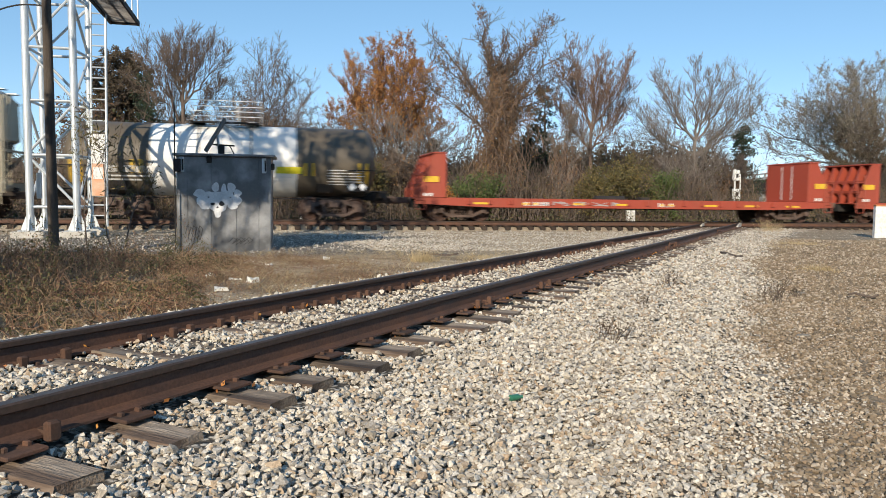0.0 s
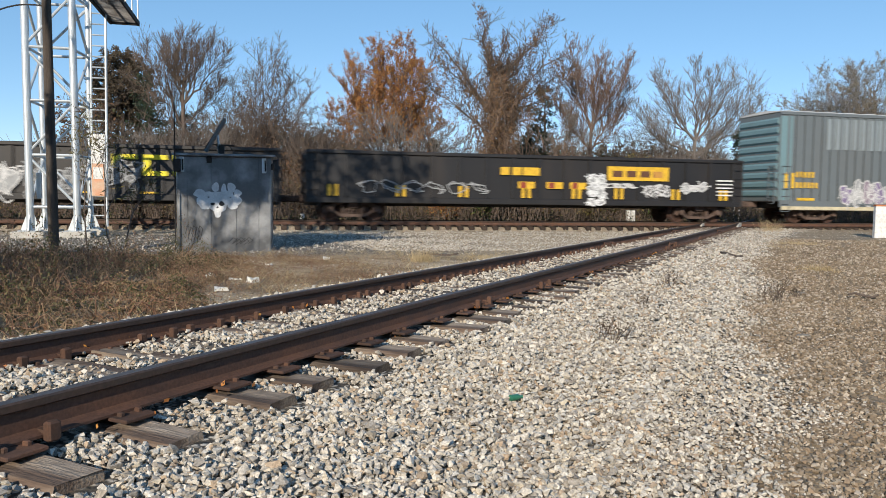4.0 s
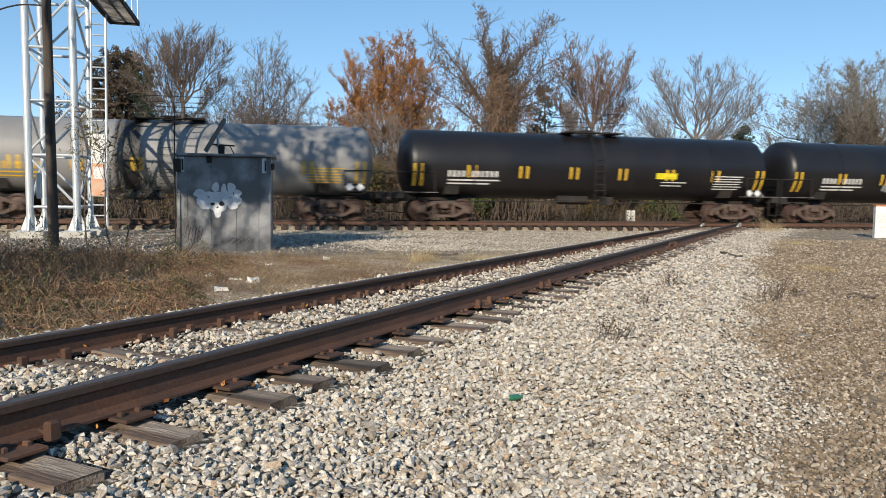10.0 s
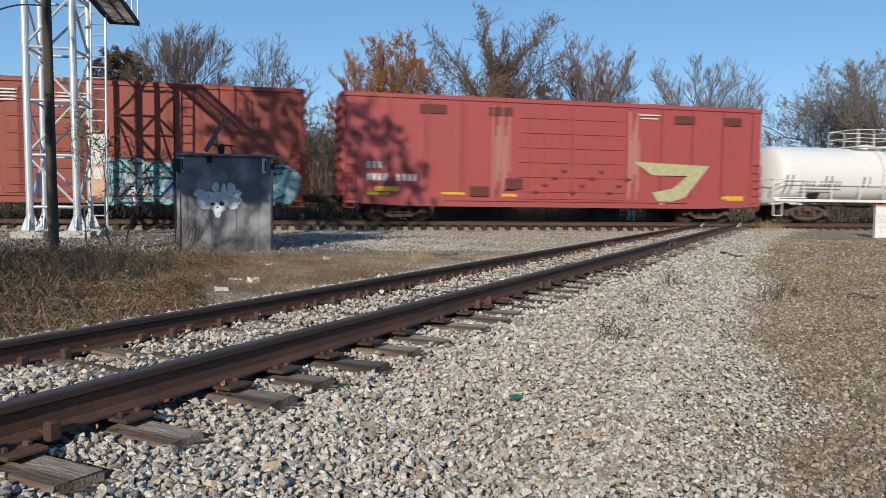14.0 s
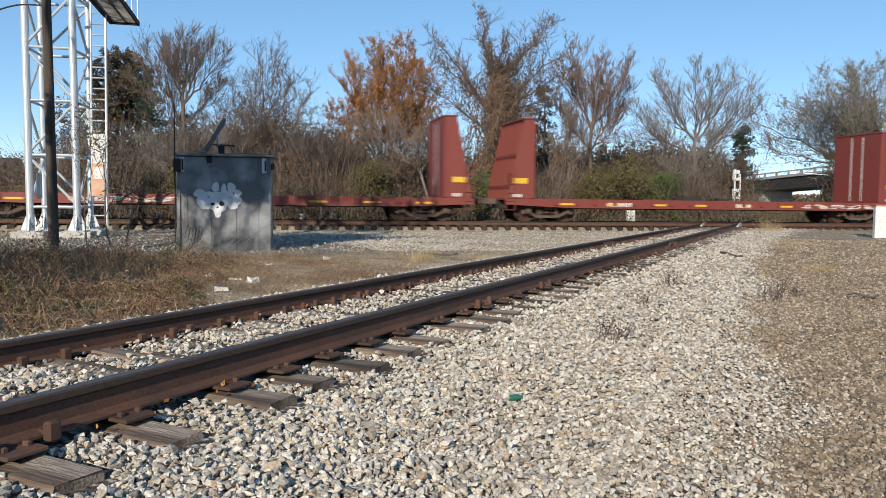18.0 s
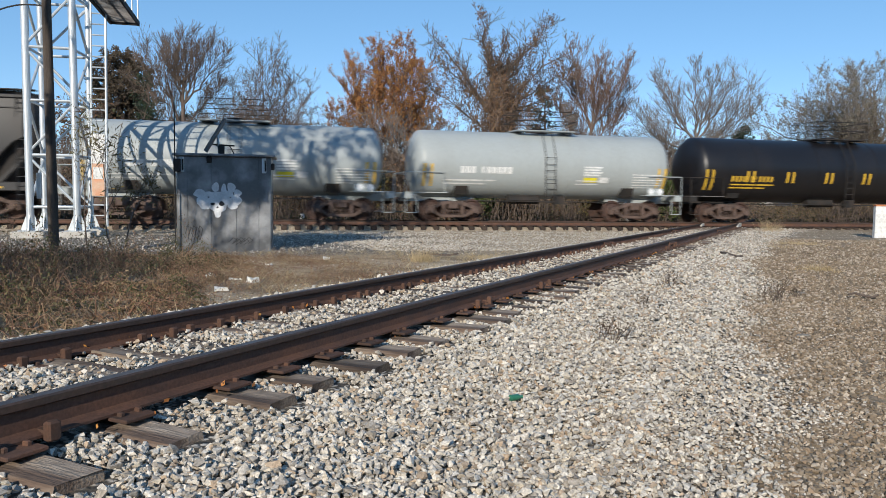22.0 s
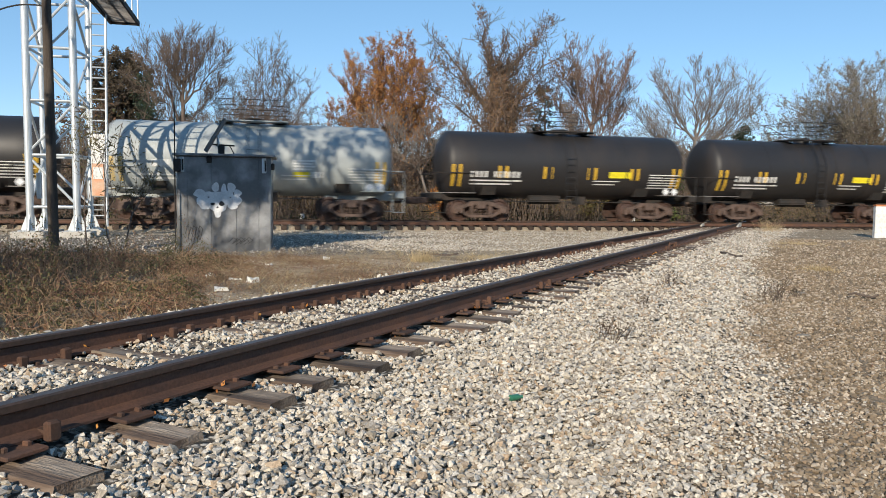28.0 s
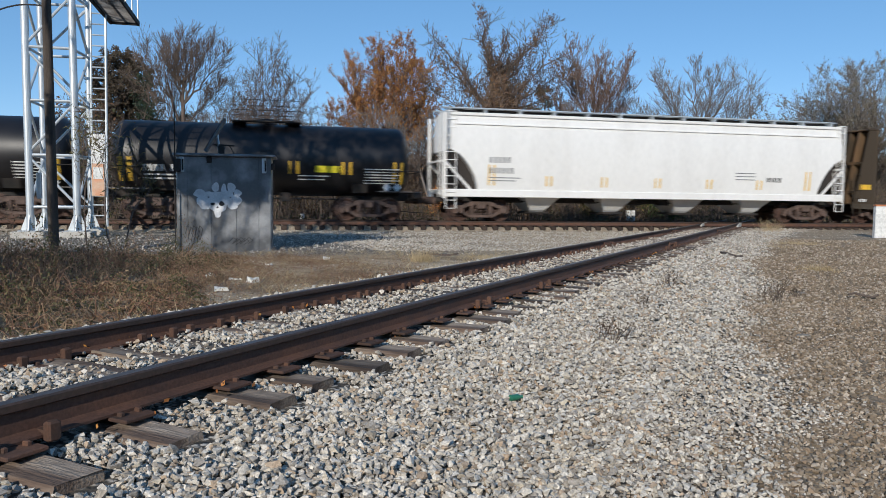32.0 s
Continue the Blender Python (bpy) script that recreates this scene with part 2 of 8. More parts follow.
P_GREY = mat("grey lettering paint", (0.24, 0.24, 0.25), rough=0.6, scale=8, fine=40, bump=0, grain=0.15)
P_BLACK = mat("black lettering paint", (0.03, 0.03, 0.03), rough=0.6, scale=8, fine=40, bump=0, grain=0.15)
TEAL_END = paint("pale teal car paint", (0.15, 0.25, 0.28), 0.55, 0.4)
TEAL_PATCH = paint("greyed teal patch paint", (0.24, 0.28, 0.3), 0.55, 0.4)
PINK_RED = paint("chalky faded red paint", (0.46, 0.2, 0.18), 0.6, 0.3)
SPRAY = {k: mat("spray paint " + k, c, rough=0.55, scale=5, fine=30, bump=0, grain=0.12, mix=(0.35, 0.7)) for k, c in dict(
    white=(0.6, 0.6, 0.6), haze=(0.74, 0.75, 0.76), silver=(0.35, 0.36, 0.37), pink=(0.62, 0.08, 0.13), red=(0.5, 0.05, 0.04), cyan=(0.26, 0.52, 0.56), blue=(0.09, 0.2, 0.42), rose=(0.5, 0.2, 0.18), maroon=(0.25, 0.09, 0.1), mauve=(0.3, 0.24, 0.3), moss=(0.26, 0.29, 0.18), sand=(0.36, 0.31, 0.2),
    yellow=(0.6, 0.46, 0.08), orange=(0.55, 0.2, 0.08), violet=(0.22, 0.17, 0.3), black=(0.02, 0.02, 0.025), arrow=(0.5, 0.47, 0.26), lime=(0.4, 0.42, 0.25), cream=(0.6, 0.53, 0.36)).items()}
PEBBLE = mat("tan and brown pebbles", (0.34, 0.275, 0.19), (0.22, 0.175, 0.115), rough=0.95, scale=6, fine=90, bump=0.2, island=[(0.29, 0.222, 0.155), (0.2, 0.148, 0.1), (0.38, 0.315, 0.24), (0.11, 0.081, 0.058), (0.26, 0.185, 0.124), (0.5, 0.425, 0.35), (0.155, 0.118, 0.08)])
BALLAST = mat("crushed grey-white ballast", (0.42, 0.4, 0.37), (0.26, 0.235, 0.2), rough=0.9, scale=14, fine=110, bump=0.5, grain=0.4,
              island=[(0.649, 0.591, 0.502), (0.477, 0.438, 0.378), (0.759, 0.698, 0.605), (0.303, 0.273, 0.237), (0.576, 0.495, 0.376), (0.542, 0.496, 0.426), (0.383, 0.325, 0.251), (0.694, 0.64, 0.557), (0.435, 0.311, 0.2), (0.608, 0.56, 0.489), (0.235, 0.203, 0.166)])
BARK = mat("grey-brown bark", (0.14, 0.107, 0.088), (0.078, 0.06, 0.049), rough=0.95, scale=3, fine=30, stretch=(2, 2, 0.4), bump=0.6, deep=0.01, grain=0.3)
VINE_ROPE = mat("dry brown vine stems", (0.25, 0.175, 0.13), (0.12, 0.08, 0.06), rough=0.95, scale=1.2, fine=30, bump=0.3, grain=0.3)
BARK_DARK = mat("dark brush stems", (0.15, 0.112, 0.088), (0.07, 0.053, 0.043), rough=0.95, scale=3, fine=30, bump=0.3, grain=0.3)
BARK_PALE = mat("pale grey bark", (0.215, 0.185, 0.165), (0.125, 0.106, 0.093), rough=0.95, scale=3, fine=30, stretch=(2, 2, 0.4), bump=0.5, deep=0.01, grain=0.3)
BARK_RED = mat("reddish-brown bark", (0.22, 0.142, 0.105), (0.12, 0.08, 0.062), rough=0.95, scale=3, fine=30, stretch=(2, 2, 0.4), bump=0.5, deep=0.01, grain=0.3)


def leaves(name, cols):
    m = mat(name, cols[0], rough=0.7, scale=3, fine=30, bump=0, grain=0.15, island=cols)
    return m


L_ORANGE = leaves("orange autumn leaves", [(0.42, 0.165, 0.035), (0.3, 0.105, 0.03), (0.5, 0.25, 0.055), (0.2, 0.085, 0.03)])
L_RUST = leaves("dead brown leaves", [(0.14, 0.07, 0.034), (0.085, 0.048, 0.028), (0.19, 0.1, 0.045), (0.1, 0.07, 0.032)])
L_VINE = leaves("dry vine leaves", [(0.19, 0.105, 0.06), (0.26, 0.16, 0.09), (0.1, 0.06, 0.038), (0.28, 0.15, 0.05), (0.09, 0.07, 0.038)])
L_OAK = leaves("dull oak leaves", [(0.075, 0.05, 0.03), (0.05, 0.042, 0.024), (0.1, 0.065, 0.036), (0.06, 0.05, 0.03)])
L_OLIVE = leaves("olive vine leaves", [(0.09, 0.082, 0.025), (0.15, 0.12, 0.038), (0.065, 0.062, 0.022), (0.2, 0.135, 0.045)])
L_GREEN = leaves("green leaves", [(0.06, 0.1, 0.025), (0.09, 0.13, 0.03), (0.045, 0.075, 0.02), (0.13, 0.15, 0.04)])
L_GREY = leaves("thin grey-green foliage", [(0.19, 0.165, 0.115), (0.25, 0.21, 0.15), (0.13, 0.12, 0.075), (0.3, 0.25, 0.18)])
L_PINE = leaves("dark pine needles", [(0.025, 0.045, 0.022), (0.035, 0.06, 0.028), (0.018, 0.032, 0.018)])
L_WOOD = leaves("dull brush leaves", [(0.075, 0.06, 0.034), (0.11, 0.08, 0.045), (0.062, 0.058, 0.028), (0.15, 0.1, 0.054)])
STRAW = leaves("dry straw", [(0.42, 0.33, 0.19), (0.34, 0.25, 0.13), (0.28, 0.2, 0.1), (0.5, 0.4, 0.24)])
WEEDS = leaves("dead weeds", [(0.18, 0.092, 0.05), (0.085, 0.052, 0.032), (0.095, 0.08, 0.034), (0.25, 0.158, 0.086), (0.17, 0.075, 0.042), (0.055, 0.055, 0.024), (0.36, 0.255, 0.148)])
WEED_GREEN = leaves("olive weed leaves", [(0.06, 0.066, 0.022), (0.1, 0.095, 0.03), (0.045, 0.046, 0.018), (0.14, 0.105, 0.04), (0.09, 0.06, 0.025)])


# ---- ground ----
TH = radians(50.688)                       # the branch line's bearing from the main line
TD, TN = np.array([math.cos(TH), math.sin(TH)]), np.array([-math.sin(TH), math.cos(TH)])
N_NEAR = -16.952                           # gauge face of its near rail, across
N_MID = N_NEAR + 0.72
FAR_DROP = 0.05                            # the far rail lies a little lower


def smooth(a, b, x):
    t = np.clip((x - a) / (b - a), 0, 1)
    return t * t * (3 - 2 * t)


def wave(x, y, s):
    return (np.sin(x * s + 1.3 * np.sin(y * s * 0.7)) + np.sin(y * s * 1.1 + 1.7 * np.sin(x * s * 0.6 + 2)) + np.sin((x + y) * s * 1.9 + 0.5)) / 3


def ground_z(x, y):
    """Height of the ground below the rail tops."""
    q = x * TN[0] + y * TN[1] - N_MID
    side = np.where(q > 0, -0.42, -0.30)
    bed = -0.236 - 0.184 * smooth(1.3, 2.6, np.abs(q)) * (q > 0) - (0.018 * smooth(0.78, 0.95, np.abs(q)) + 0.02 * smooth(1.3, 4.0, np.abs(q))) * (q <= 0)
    z = np.where(np.abs(q) < 4, np.maximum(bed, side), side)
    a = np.abs(y)
    main = -0.235 - 0.15 * smooth(1.0, 1.3, a) - 0.42 * smooth(1.3, 4.2, a)
    z = np.maximum(z, main)
    z = np.where(y > 1.5, -0.215 - 0.45 * smooth(1.5, 5.0, y), z)
    bank = smooth(0, 3, q) * smooth(-8, -14, y)
    return z + 0.035 * wave(x, y, 0.8) * smooth(1.5, 4, np.abs(q)) * smooth(2.5, 6, a) + 0.12 * bank * smooth(-1.5, -3.5, x) * smooth(-13, -16, y)


def axis(lo, hi, step, far):
    mid = np.arange(lo, hi + step / 2, step)
    out = [hi + 0.3 * 1.5 ** k for k in range(1, 19)]
    low = [lo - 0.3 * 1.5 ** k for k in range(18, 0, -1)]
    return np.array([v for v in low if v > -far] + list(mid) + [v for v in out if v < far])


gx, gy = axis(-12, 32, 0.16, 900), axis(-31, 5, 0.16, 900)
GX, GY = np.meshgrid(gx, gy)
GZ = ground_z(GX, GY)
nx, ny = len(gx), len(gy)
ii = (np.arange(ny - 1)[:, None] * nx + np.arange(nx - 1)[None]).ravel()


def ground_material():
    """Ballast, pale fine gravel, dry soil and thin dead grass, mixed by the masks of the sheet."""
    m = bpy.data.materials.new("ground cover")
    m.use_nodes = True
    nt = m.node_tree
    N, L = nt.nodes, nt.links.new
    bs = N["Principled BSDF"]
    co = N.new("ShaderNodeTexCoord")

    def noise_tex(s, d=5):
        q = N.new("ShaderNodeTexNoise")
        q.inputs["Scale"].default_value, q.inputs["Detail"].default_value = s, d
        L(co.outputs["Object"], q.inputs["Vector"])
        return q.outputs["Fac"]

    def mixed(f, a, b):
        q = N.new("ShaderNodeMix")
        q.data_type = "RGBA"
        L(f, q.inputs[0])
        for i, c in ((6, a), (7, b)):
            if isinstance(c, tuple):
                q.inputs[i].default_value = (*c, 1)
            else:
                L(c, q.inputs[i])
        return q.outputs[2]

    def ranged(f, a, b, lo=0.0, hi=1.0):
        q = N.new("ShaderNodeMapRange")
        for k, v in (("From Min", a), ("From Max", b), ("To Min", lo), ("To Max", hi)):
            q.inputs[k].default_value = v
        L(f, q.inputs["Value"])
        return q.outputs[0]

    vor = N.new("ShaderNodeTexVoronoi")
    vor.inputs["Scale"].default_value = 24
    L(co.outputs["Object"], vor.inputs["Vector"])
    sep = N.new("ShaderNodeSeparateColor")
    L(vor.outputs["Color"], sep.inputs[0])
    stone = mixed(sep.outputs[0], (0.33, 0.298, 0.255), (0.64, 0.592, 0.52))
    # dark rims paint the shade in the gaps between stones
    stone = mixed(ranged(vor.outputs["Distance"], 0.28, 0.52), stone, (0.085, 0.075, 0.062))
    soil = mixed(ranged(noise_tex(1.3), 0.38, 0.62), (0.48, 0.39, 0.28), (0.34, 0.26, 0.175))
    soil = mixed(ranged(noise_tex(30), 0.5, 0.75), soil, (0.68, 0.58, 0.43))
    grass = mixed(ranged(noise_tex(4), 0.35, 0.65), (0.245, 0.182, 0.122), (0.34, 0.262, 0.178))
    grass = mixed(ranged(noise_tex(45), 0.45, 0.7), grass, (0.09, 0.07, 0.043))
    masks = []
    for k in ("soil", "grass"):
        a = N.new("ShaderNodeAttribute")
        a.attribute_name = k
        s = N.new("ShaderNodeMath")
        s.operation = "MULTIPLY_ADD"
        s.inputs[1].default_value = 1.6
        L(a.outputs["Fac"], s.inputs[0])
        L(ranged(noise_tex(5.0), 0.3, 0.7, -0.5, 0.1), s.inputs[2])
        c = N.new("ShaderNodeClamp")
        L(s.outputs[0], c.inputs[0])
        masks.append(c.outputs[0])
    col = mixed(masks[1], mixed(masks[0], stone, soil), grass)
    L(col, bs.inputs["Base Color"])
    bs.inputs["Roughness"].default_value = 0.95
    bs.inputs["Specular IOR Level"].default_value = 0.2
    bp = N.new("ShaderNodeBump")
    bp.inputs["Strength"].default_value, bp.inputs["Distance"].default_value = 0.55, 0.03
    h = N.new("ShaderNodeMath")
    h.operation = "SUBTRACT"
    L(noise_tex(38, 6), h.inputs[0])
    L(vor.outputs["Distance"], h.inputs[1])
    L(h.outputs[0], bp.inputs["Height"])
    L(bp.outputs[0], bs.inputs["Normal"])
    return m


def cover(x, y):
    """Masks of bare soil and of dead grass at a place."""
    q = x * TN[0] + y * TN[1] - N_MID
    w = wave(x, y, 1.7) * 0.5 + wave(y, x, 4.1) * 0.3
    # edge of the gravel road on the camera's side
    edge = np.interp(y, [-30, -28.86, -28.23, -26.6, -23.3, -17.6, -9.0, 0.3], [1.5, 2.0, 2.4, 3.55, 6.0, 10.0, 17.2, 26.5])
    fringe = wave(x * 2.7, y * 2.7, 0.6) * 0.35 + wave(y * 5.1, x * 5.1, 2.2) * 0.2
    right = smooth(-0.3, 0.5, x - edge + 0.3 * w + fringe) * (q < 0)
    left = smooth(1.7, 2.6, q + 0.35 * w) * smooth(-2.6, -4.2, y)
    pad = smooth(-15.2, -14.0, y + 0.5 * w)
    soil = np.maximum(left * (0.75 - 0.6 * pad * smooth(9, 2, x)), 0.65 * right)
    strip = smooth(-2.3, -1.5, x - edge) * smooth(-0.4, -1.0, x - edge) * (q < -1.9)      # worn band between shoulder and road
    soil = np.maximum(soil, 0.3 * strip * np.clip(0.55 + w + fringe, 0, 1))
    soil = np.maximum(soil, 0.55 * smooth(5.5, 4.0, np.abs(y)))
    grass = np.maximum(left * (1 - pad) * smooth(-0.3, 0.5, w + smooth(0.5, -3, x)), right * (0.8 + 0.3 * w) * (1 - 0.35 * smooth(-17, -10, y)))
    grass = np.where(y > 4, 0.9, grass)
    return np.clip(soil, 0, 1), np.clip(grass, 0, 1)


def wedge(rng, lo, hi, density, spread=0.66):
    """Places in the ground before the camera between two distances from it."""
    area = spread * (hi * hi - lo * lo)
    n = int(area * density)
    d = np.sqrt(rng.uniform(lo * lo, hi * hi, n))
    s = rng.uniform(-spread, spread, n) * d
    cy, sy = math.cos(YAW), math.sin(YAW)
    return EYE.x + d * sy + s * cy, EYE.y + d * cy - s * sy


GROUND = ground_material()
me = mesh_np("ground", np.stack([GX, GY, GZ], -1).reshape(-1, 3), np.stack([ii, ii + 1, ii + nx + 1, ii + nx], -1), GROUND, True)
ms, mg = cover(GX.ravel(), GY.ravel())
for k, v in (("soil", ms), ("grass", mg)):
    me.attributes.new(k, "FLOAT", "POINT").data.foreach_set("value", v.astype(np.float32))
tagged(new("ground", me), "grey ballast, gravel and dry trampled grass beside the tracks", "ground", kind="structure")

# ---- tracks ----
RAIL_PROFILE = [(-0.07, 0), (-0.07, 0.012), (-0.012, 0.03), (-0.009, 0.115), (-0.034, 0.128), (-0.036, 0.157), (-0.028, 0.165),
                (0.028, 0.165), (0.036, 0.157), (0.034, 0.128), (0.009, 0.115), (0.012, 0.03), (0.07, 0.012), (0.07, 0)]


def rail_mesh(name, length):
    s = Shape()
    n = max(2, int(length / 3))
    s.loft([[(length * k / n, y, z) for y, z in RAIL_PROFILE] for k in range(n + 1)])
    me = finish(s.mesh(name), STEEL_RUST)
    me.materials.append(RAIL_HEAD)
    me.materials.append(RAIL_TOP)
    for p in me.polygons:
        c, nrm = p.center, p.normal
        if c.z > 0.12 and abs(nrm.x) < 0.5:
            p.material_index = 2 if nrm.z > 0.9 else 1
    return me


def tie_mesh(name, length, wide, high, seed):
    r = random.Random(seed)
    s = Shape()
    rings = []
    for k in range(7):
        x = length * (k / 6 - 0.5)
        j = [r.uniform(-0.012, 0.012) for _ in range(8)]
        w, c = wide / 2, 0.018
        rings.append([(x + r.uniform(-0.012, 0.012) * (k in (0, 6)), a + j[i] * 0.6, b + j[i]) for i, (a, b) in enumerate(
            ((-w + c, -high), (w - c, -high), (w, -high + c), (w, -c), (w - c, 0), (-w + c, 0), (-w, -c), (-w, -high + c)))])
    s.loft(rings)
    return finish(s.mesh(name), TIE_WOOD)


TIES = [tie_mesh("tie", 2.45, 0.225, 0.17, k) for k in range(6)]
MAIN_TIES = []
for k in range(3):
    me = tie_mesh("tie", 2.5, 0.225, 0.18, 20 + k)
    me.materials.clear()
    me.materials.append(TIE_DARK)
    MAIN_TIES.append(me)
s = Shape()
s.cham(-0.18, 0.18, -0.09, 0.09, 0, 0.018, 0.004)
for a, b in ((-0.1, -0.05), (-0.1, 0.05), (0.1, -0.05), (0.1, 0.05)):
    s.cham(a - 0.016, a + 0.016, b - 0.012, b + 0.012, 0.015, 0.038, 0.004)
PLATE_ME = finish(s.mesh("tie_plate"), PLATE)
s = Shape()
s.cham(-0.022, 0.022, -0.11, 0.11, -0.012, 0.03, 0.006)
s.cham(-0.03, 0.03, 0.07, 0.115, -0.015, 0.07, 0.008)
s.cham(-0.03, 0.03, -0.115, -0.07, -0.015, 0.07, 0.008)
ANCHOR_ME = finish(s.mesh("rail_anchor"), PLATE)
rt = random.Random(4)

branch = thing("branch_track", "rusty single track on weathered wooden ties and ballast", "railway track", kind="structure",
               at=Matrix.Translation((*(N_MID * TN), 0)) @ pose(0, 0, 0, 0, 0, 50.688))
U0, U1 = -28.0, 24.0
gauge = 0.7175 + 0.036
for k, (y, z) in enumerate(((-gauge, -0.165), (gauge, -0.165 - FAR_DROP))):
    for a, b in ((U0, -6.0), (-6.0 + 0.008, 12.75), (15.1, U1)):
        part("rail", rail_mesh("rail", b - a), None, branch, at=pose(a, y, z))
    for joint in (-6.0, 4.0):
        bar = Shape().cham(-0.45, 0.45, -0.05, -0.014, 0.03, 0.115, 0.006)
        bar.cham(-0.45, 0.45, 0.014, 0.05, 0.03, 0.115, 0.006)
        for i in range(6):
            bar.rod((-0.375 + 0.15 * i, -0.075, 0.075), (-0.375 + 0.15 * i, 0.075, 0.075), 0.016, n=6)
        part("joint_bar", bar, STEEL_RUST, branch, at=pose(joint, y, z))
us = [-27.4, -26.9, -26.35, -25.85, -25.3, -24.8, -24.3, -23.75, -23.2, -22.85, -22.38, -21.82, -21.15, -20.7, -20.23, -19.72, -19.23, -18.57, -18.06]
while us[-1] < 11.6:
    us.append(us[-1] + rt.uniform(0.46, 0.55))
for u in us:
    t = part("tie", TIES[rt.randrange(6)], None, branch, at=pose(u, rt.uniform(-0.05, 0.05), -0.182 + rt.uniform(-0.008, 0.0) - FAR_DROP / 2, -FAR_DROP / 1.5 * 57.3, 0, 90 + rt.uniform(-2.5, 2.5)))
    for y, z in ((-gauge, -0.187), (gauge, -0.187 - FAR_DROP)):
        part("tie_plate", PLATE_ME, None, branch, at=pose(u, y, z + 0.003, 0, 0, 90))
        if u < 2 and rt.random() < (0.95 if y > 0 else 0.12):
            for o in (-0.15, 0.15):
                part("rail_anchor", ANCHOR_ME, None, branch, at=pose(u + o + rt.uniform(-0.02, 0.02), y, z + 0.02))

main = thing("main_track", "busy main line of brown steel rails on wooden ties", "railway track", kind="structure")
for y in (-gauge, gauge):
    for a, b in ((-60.0, 0.0), (0.0, 21.0), (21.0, 90.0)):
        part("rail", rail_mesh("rail", b - a), None, main, at=pose(a, y, -0.165))
x = -16.0
while x < 46:
    part("tie", MAIN_TIES[rt.randrange(3)], None, main, at=pose(x, rt.uniform(-0.04, 0.04), -0.187 + rt.uniform(-0.006, 0), 0, 0, 90 + rt.uniform(-1.5, 1.5)))
    for y in (-gauge, gauge):
        part("tie_plate", PLATE_ME, None, main, at=pose(x, y, -0.184, 0, 0, 90))
    x += rt.uniform(0.48, 0.54)

# where the two tracks cross: cast crossing rails and pale ramped end pieces
diamond = thing("rail_crossing", "steel crossing frogs where the branch cuts the main line", "rail crossing", at=Matrix.Translation((*(N_MID * TN), 0)) @ pose(0, 0, 0, 0, 0, 50.688))
for k, (y, z) in enumerate(((-gauge, -0.16), (gauge, -0.16 - FAR_DROP * 0.5))):
    part("crossing_rail", rail_mesh("crossing_rail", 2.35), None, diamond, at=pose(12.75, y, z))
    g = Shape().cham(12.3, 15.6, y + 0.1, y + 0.17, -0.16, -0.012, 0.01)
    part("guard_rail", g, STEEL_RUST, diamond)
    e = Shape().along_y([(10.9, -0.16), (12.7, -0.16), (12.7, 0.004), (12.3, 0.004), (10.9, -0.1)], y - 0.12, y - 0.045)
    part("ramp_bar", e, CONCRETE, diamond, "pale scraped steel easer bar")


# ---- the train ----
def truck_meshes():
    s = Shape()
    top = [(-1.14, 0.6), (-0.72, 0.7), (-0.42, 0.84), (0.42, 0.84), (0.72, 0.7), (1.14, 0.6)]
    s.along_y(top + [(1.14, 0.5), (0.7, 0.57), (0.38, 0.7), (-0.38, 0.7), (-0.7, 0.57), (-1.14, 0.5)], -0.09, 0.09)
    s.along_y([(-0.86, 0.36), (-0.5, 0.17), (0.5, 0.17), (0.86, 0.36), (0.8, 0.46), (0.46, 0.27), (-0.46, 0.27), (-0.8, 0.46)], -0.08, 0.08)
    for q in (-1, 1):
        s.along_y([(q * 0.34, 0.22), (q * 0.44, 0.22), (q * 0.46, 0.76), (q * 0.34, 0.76)], -0.1, 0.1)
        s.along_y([(q * 1.14, 0.58), (q * 1.16, 0.36), (q * 1.04, 0.3), (q * 1.0, 0.56)], -0.09, 0.09)
        s.along_y([(q * 0.78, 0.56), (q * 0.74, 0.3), (q * 0.82, 0.3), (q * 0.86, 0.56)], -0.09, 0.09)
        s.rod((q * 0.89, -0.2, 0.457), (q * 0.89, 0.2, 0.457), 0.115, n=10)
        s.rod((q * 0.89, -0.22, 0.457), (q * 0.89, 0.22, 0.457), 0.05, n=6)
    frame_me = finish(s.mesh("side_frame"), TRUCK)
    s = Shape()
    s.cham(-0.2, 0.2, -1.2, 1.2, 0.52, 0.8, 0.03)
    s.rod((0, 0, 0.7), (0, 0, 0.92), 0.25, n=12)
    bol = finish(s.mesh("bolster"), TRUCK)
    s = Shape()
    for y in (-1.0, 1.0):
        for x in (-0.22, 0, 0.22):
            for k in range(5):
                s.rod((x, y, 0.27 + 0.055 * k), (x, y, 0.298 + 0.055 * k), 0.082, n=8)
    spr = finish(s.mesh("springs"), TRUCK)
    s = Shape()
    s.rod((0, -0.8, 0), (0, 0.8, 0), 0.075, n=8)
    for q in (-1, 1):
        y = 0.7175 * q
        s.loft([[(r * math.cos(a), y + o * q, r * math.sin(a)) for a in [2 * math.pi * i / 28 for i in range(28)]] for r, o in
                ((0.13, 0.12), (0.15, 0.09), (0.36, 0.05), (0.4, 0.1), (0.45, 0.1), (0.46, 0.01), (0.487, 0.0), (0.487, -0.03), (0.4, -0.035), (0.16, -0.02), (0.13, -0.02))])
    whl = finish(s.mesh("wheelset"), WHEEL, True)
    return frame_me, bol, spr, whl


TRUCK_ME = truck_meshes()
s = Shape()
s.cham(-0.6, 0.25, -0.12, 0.12, 0.72, 0.98, 0.03)
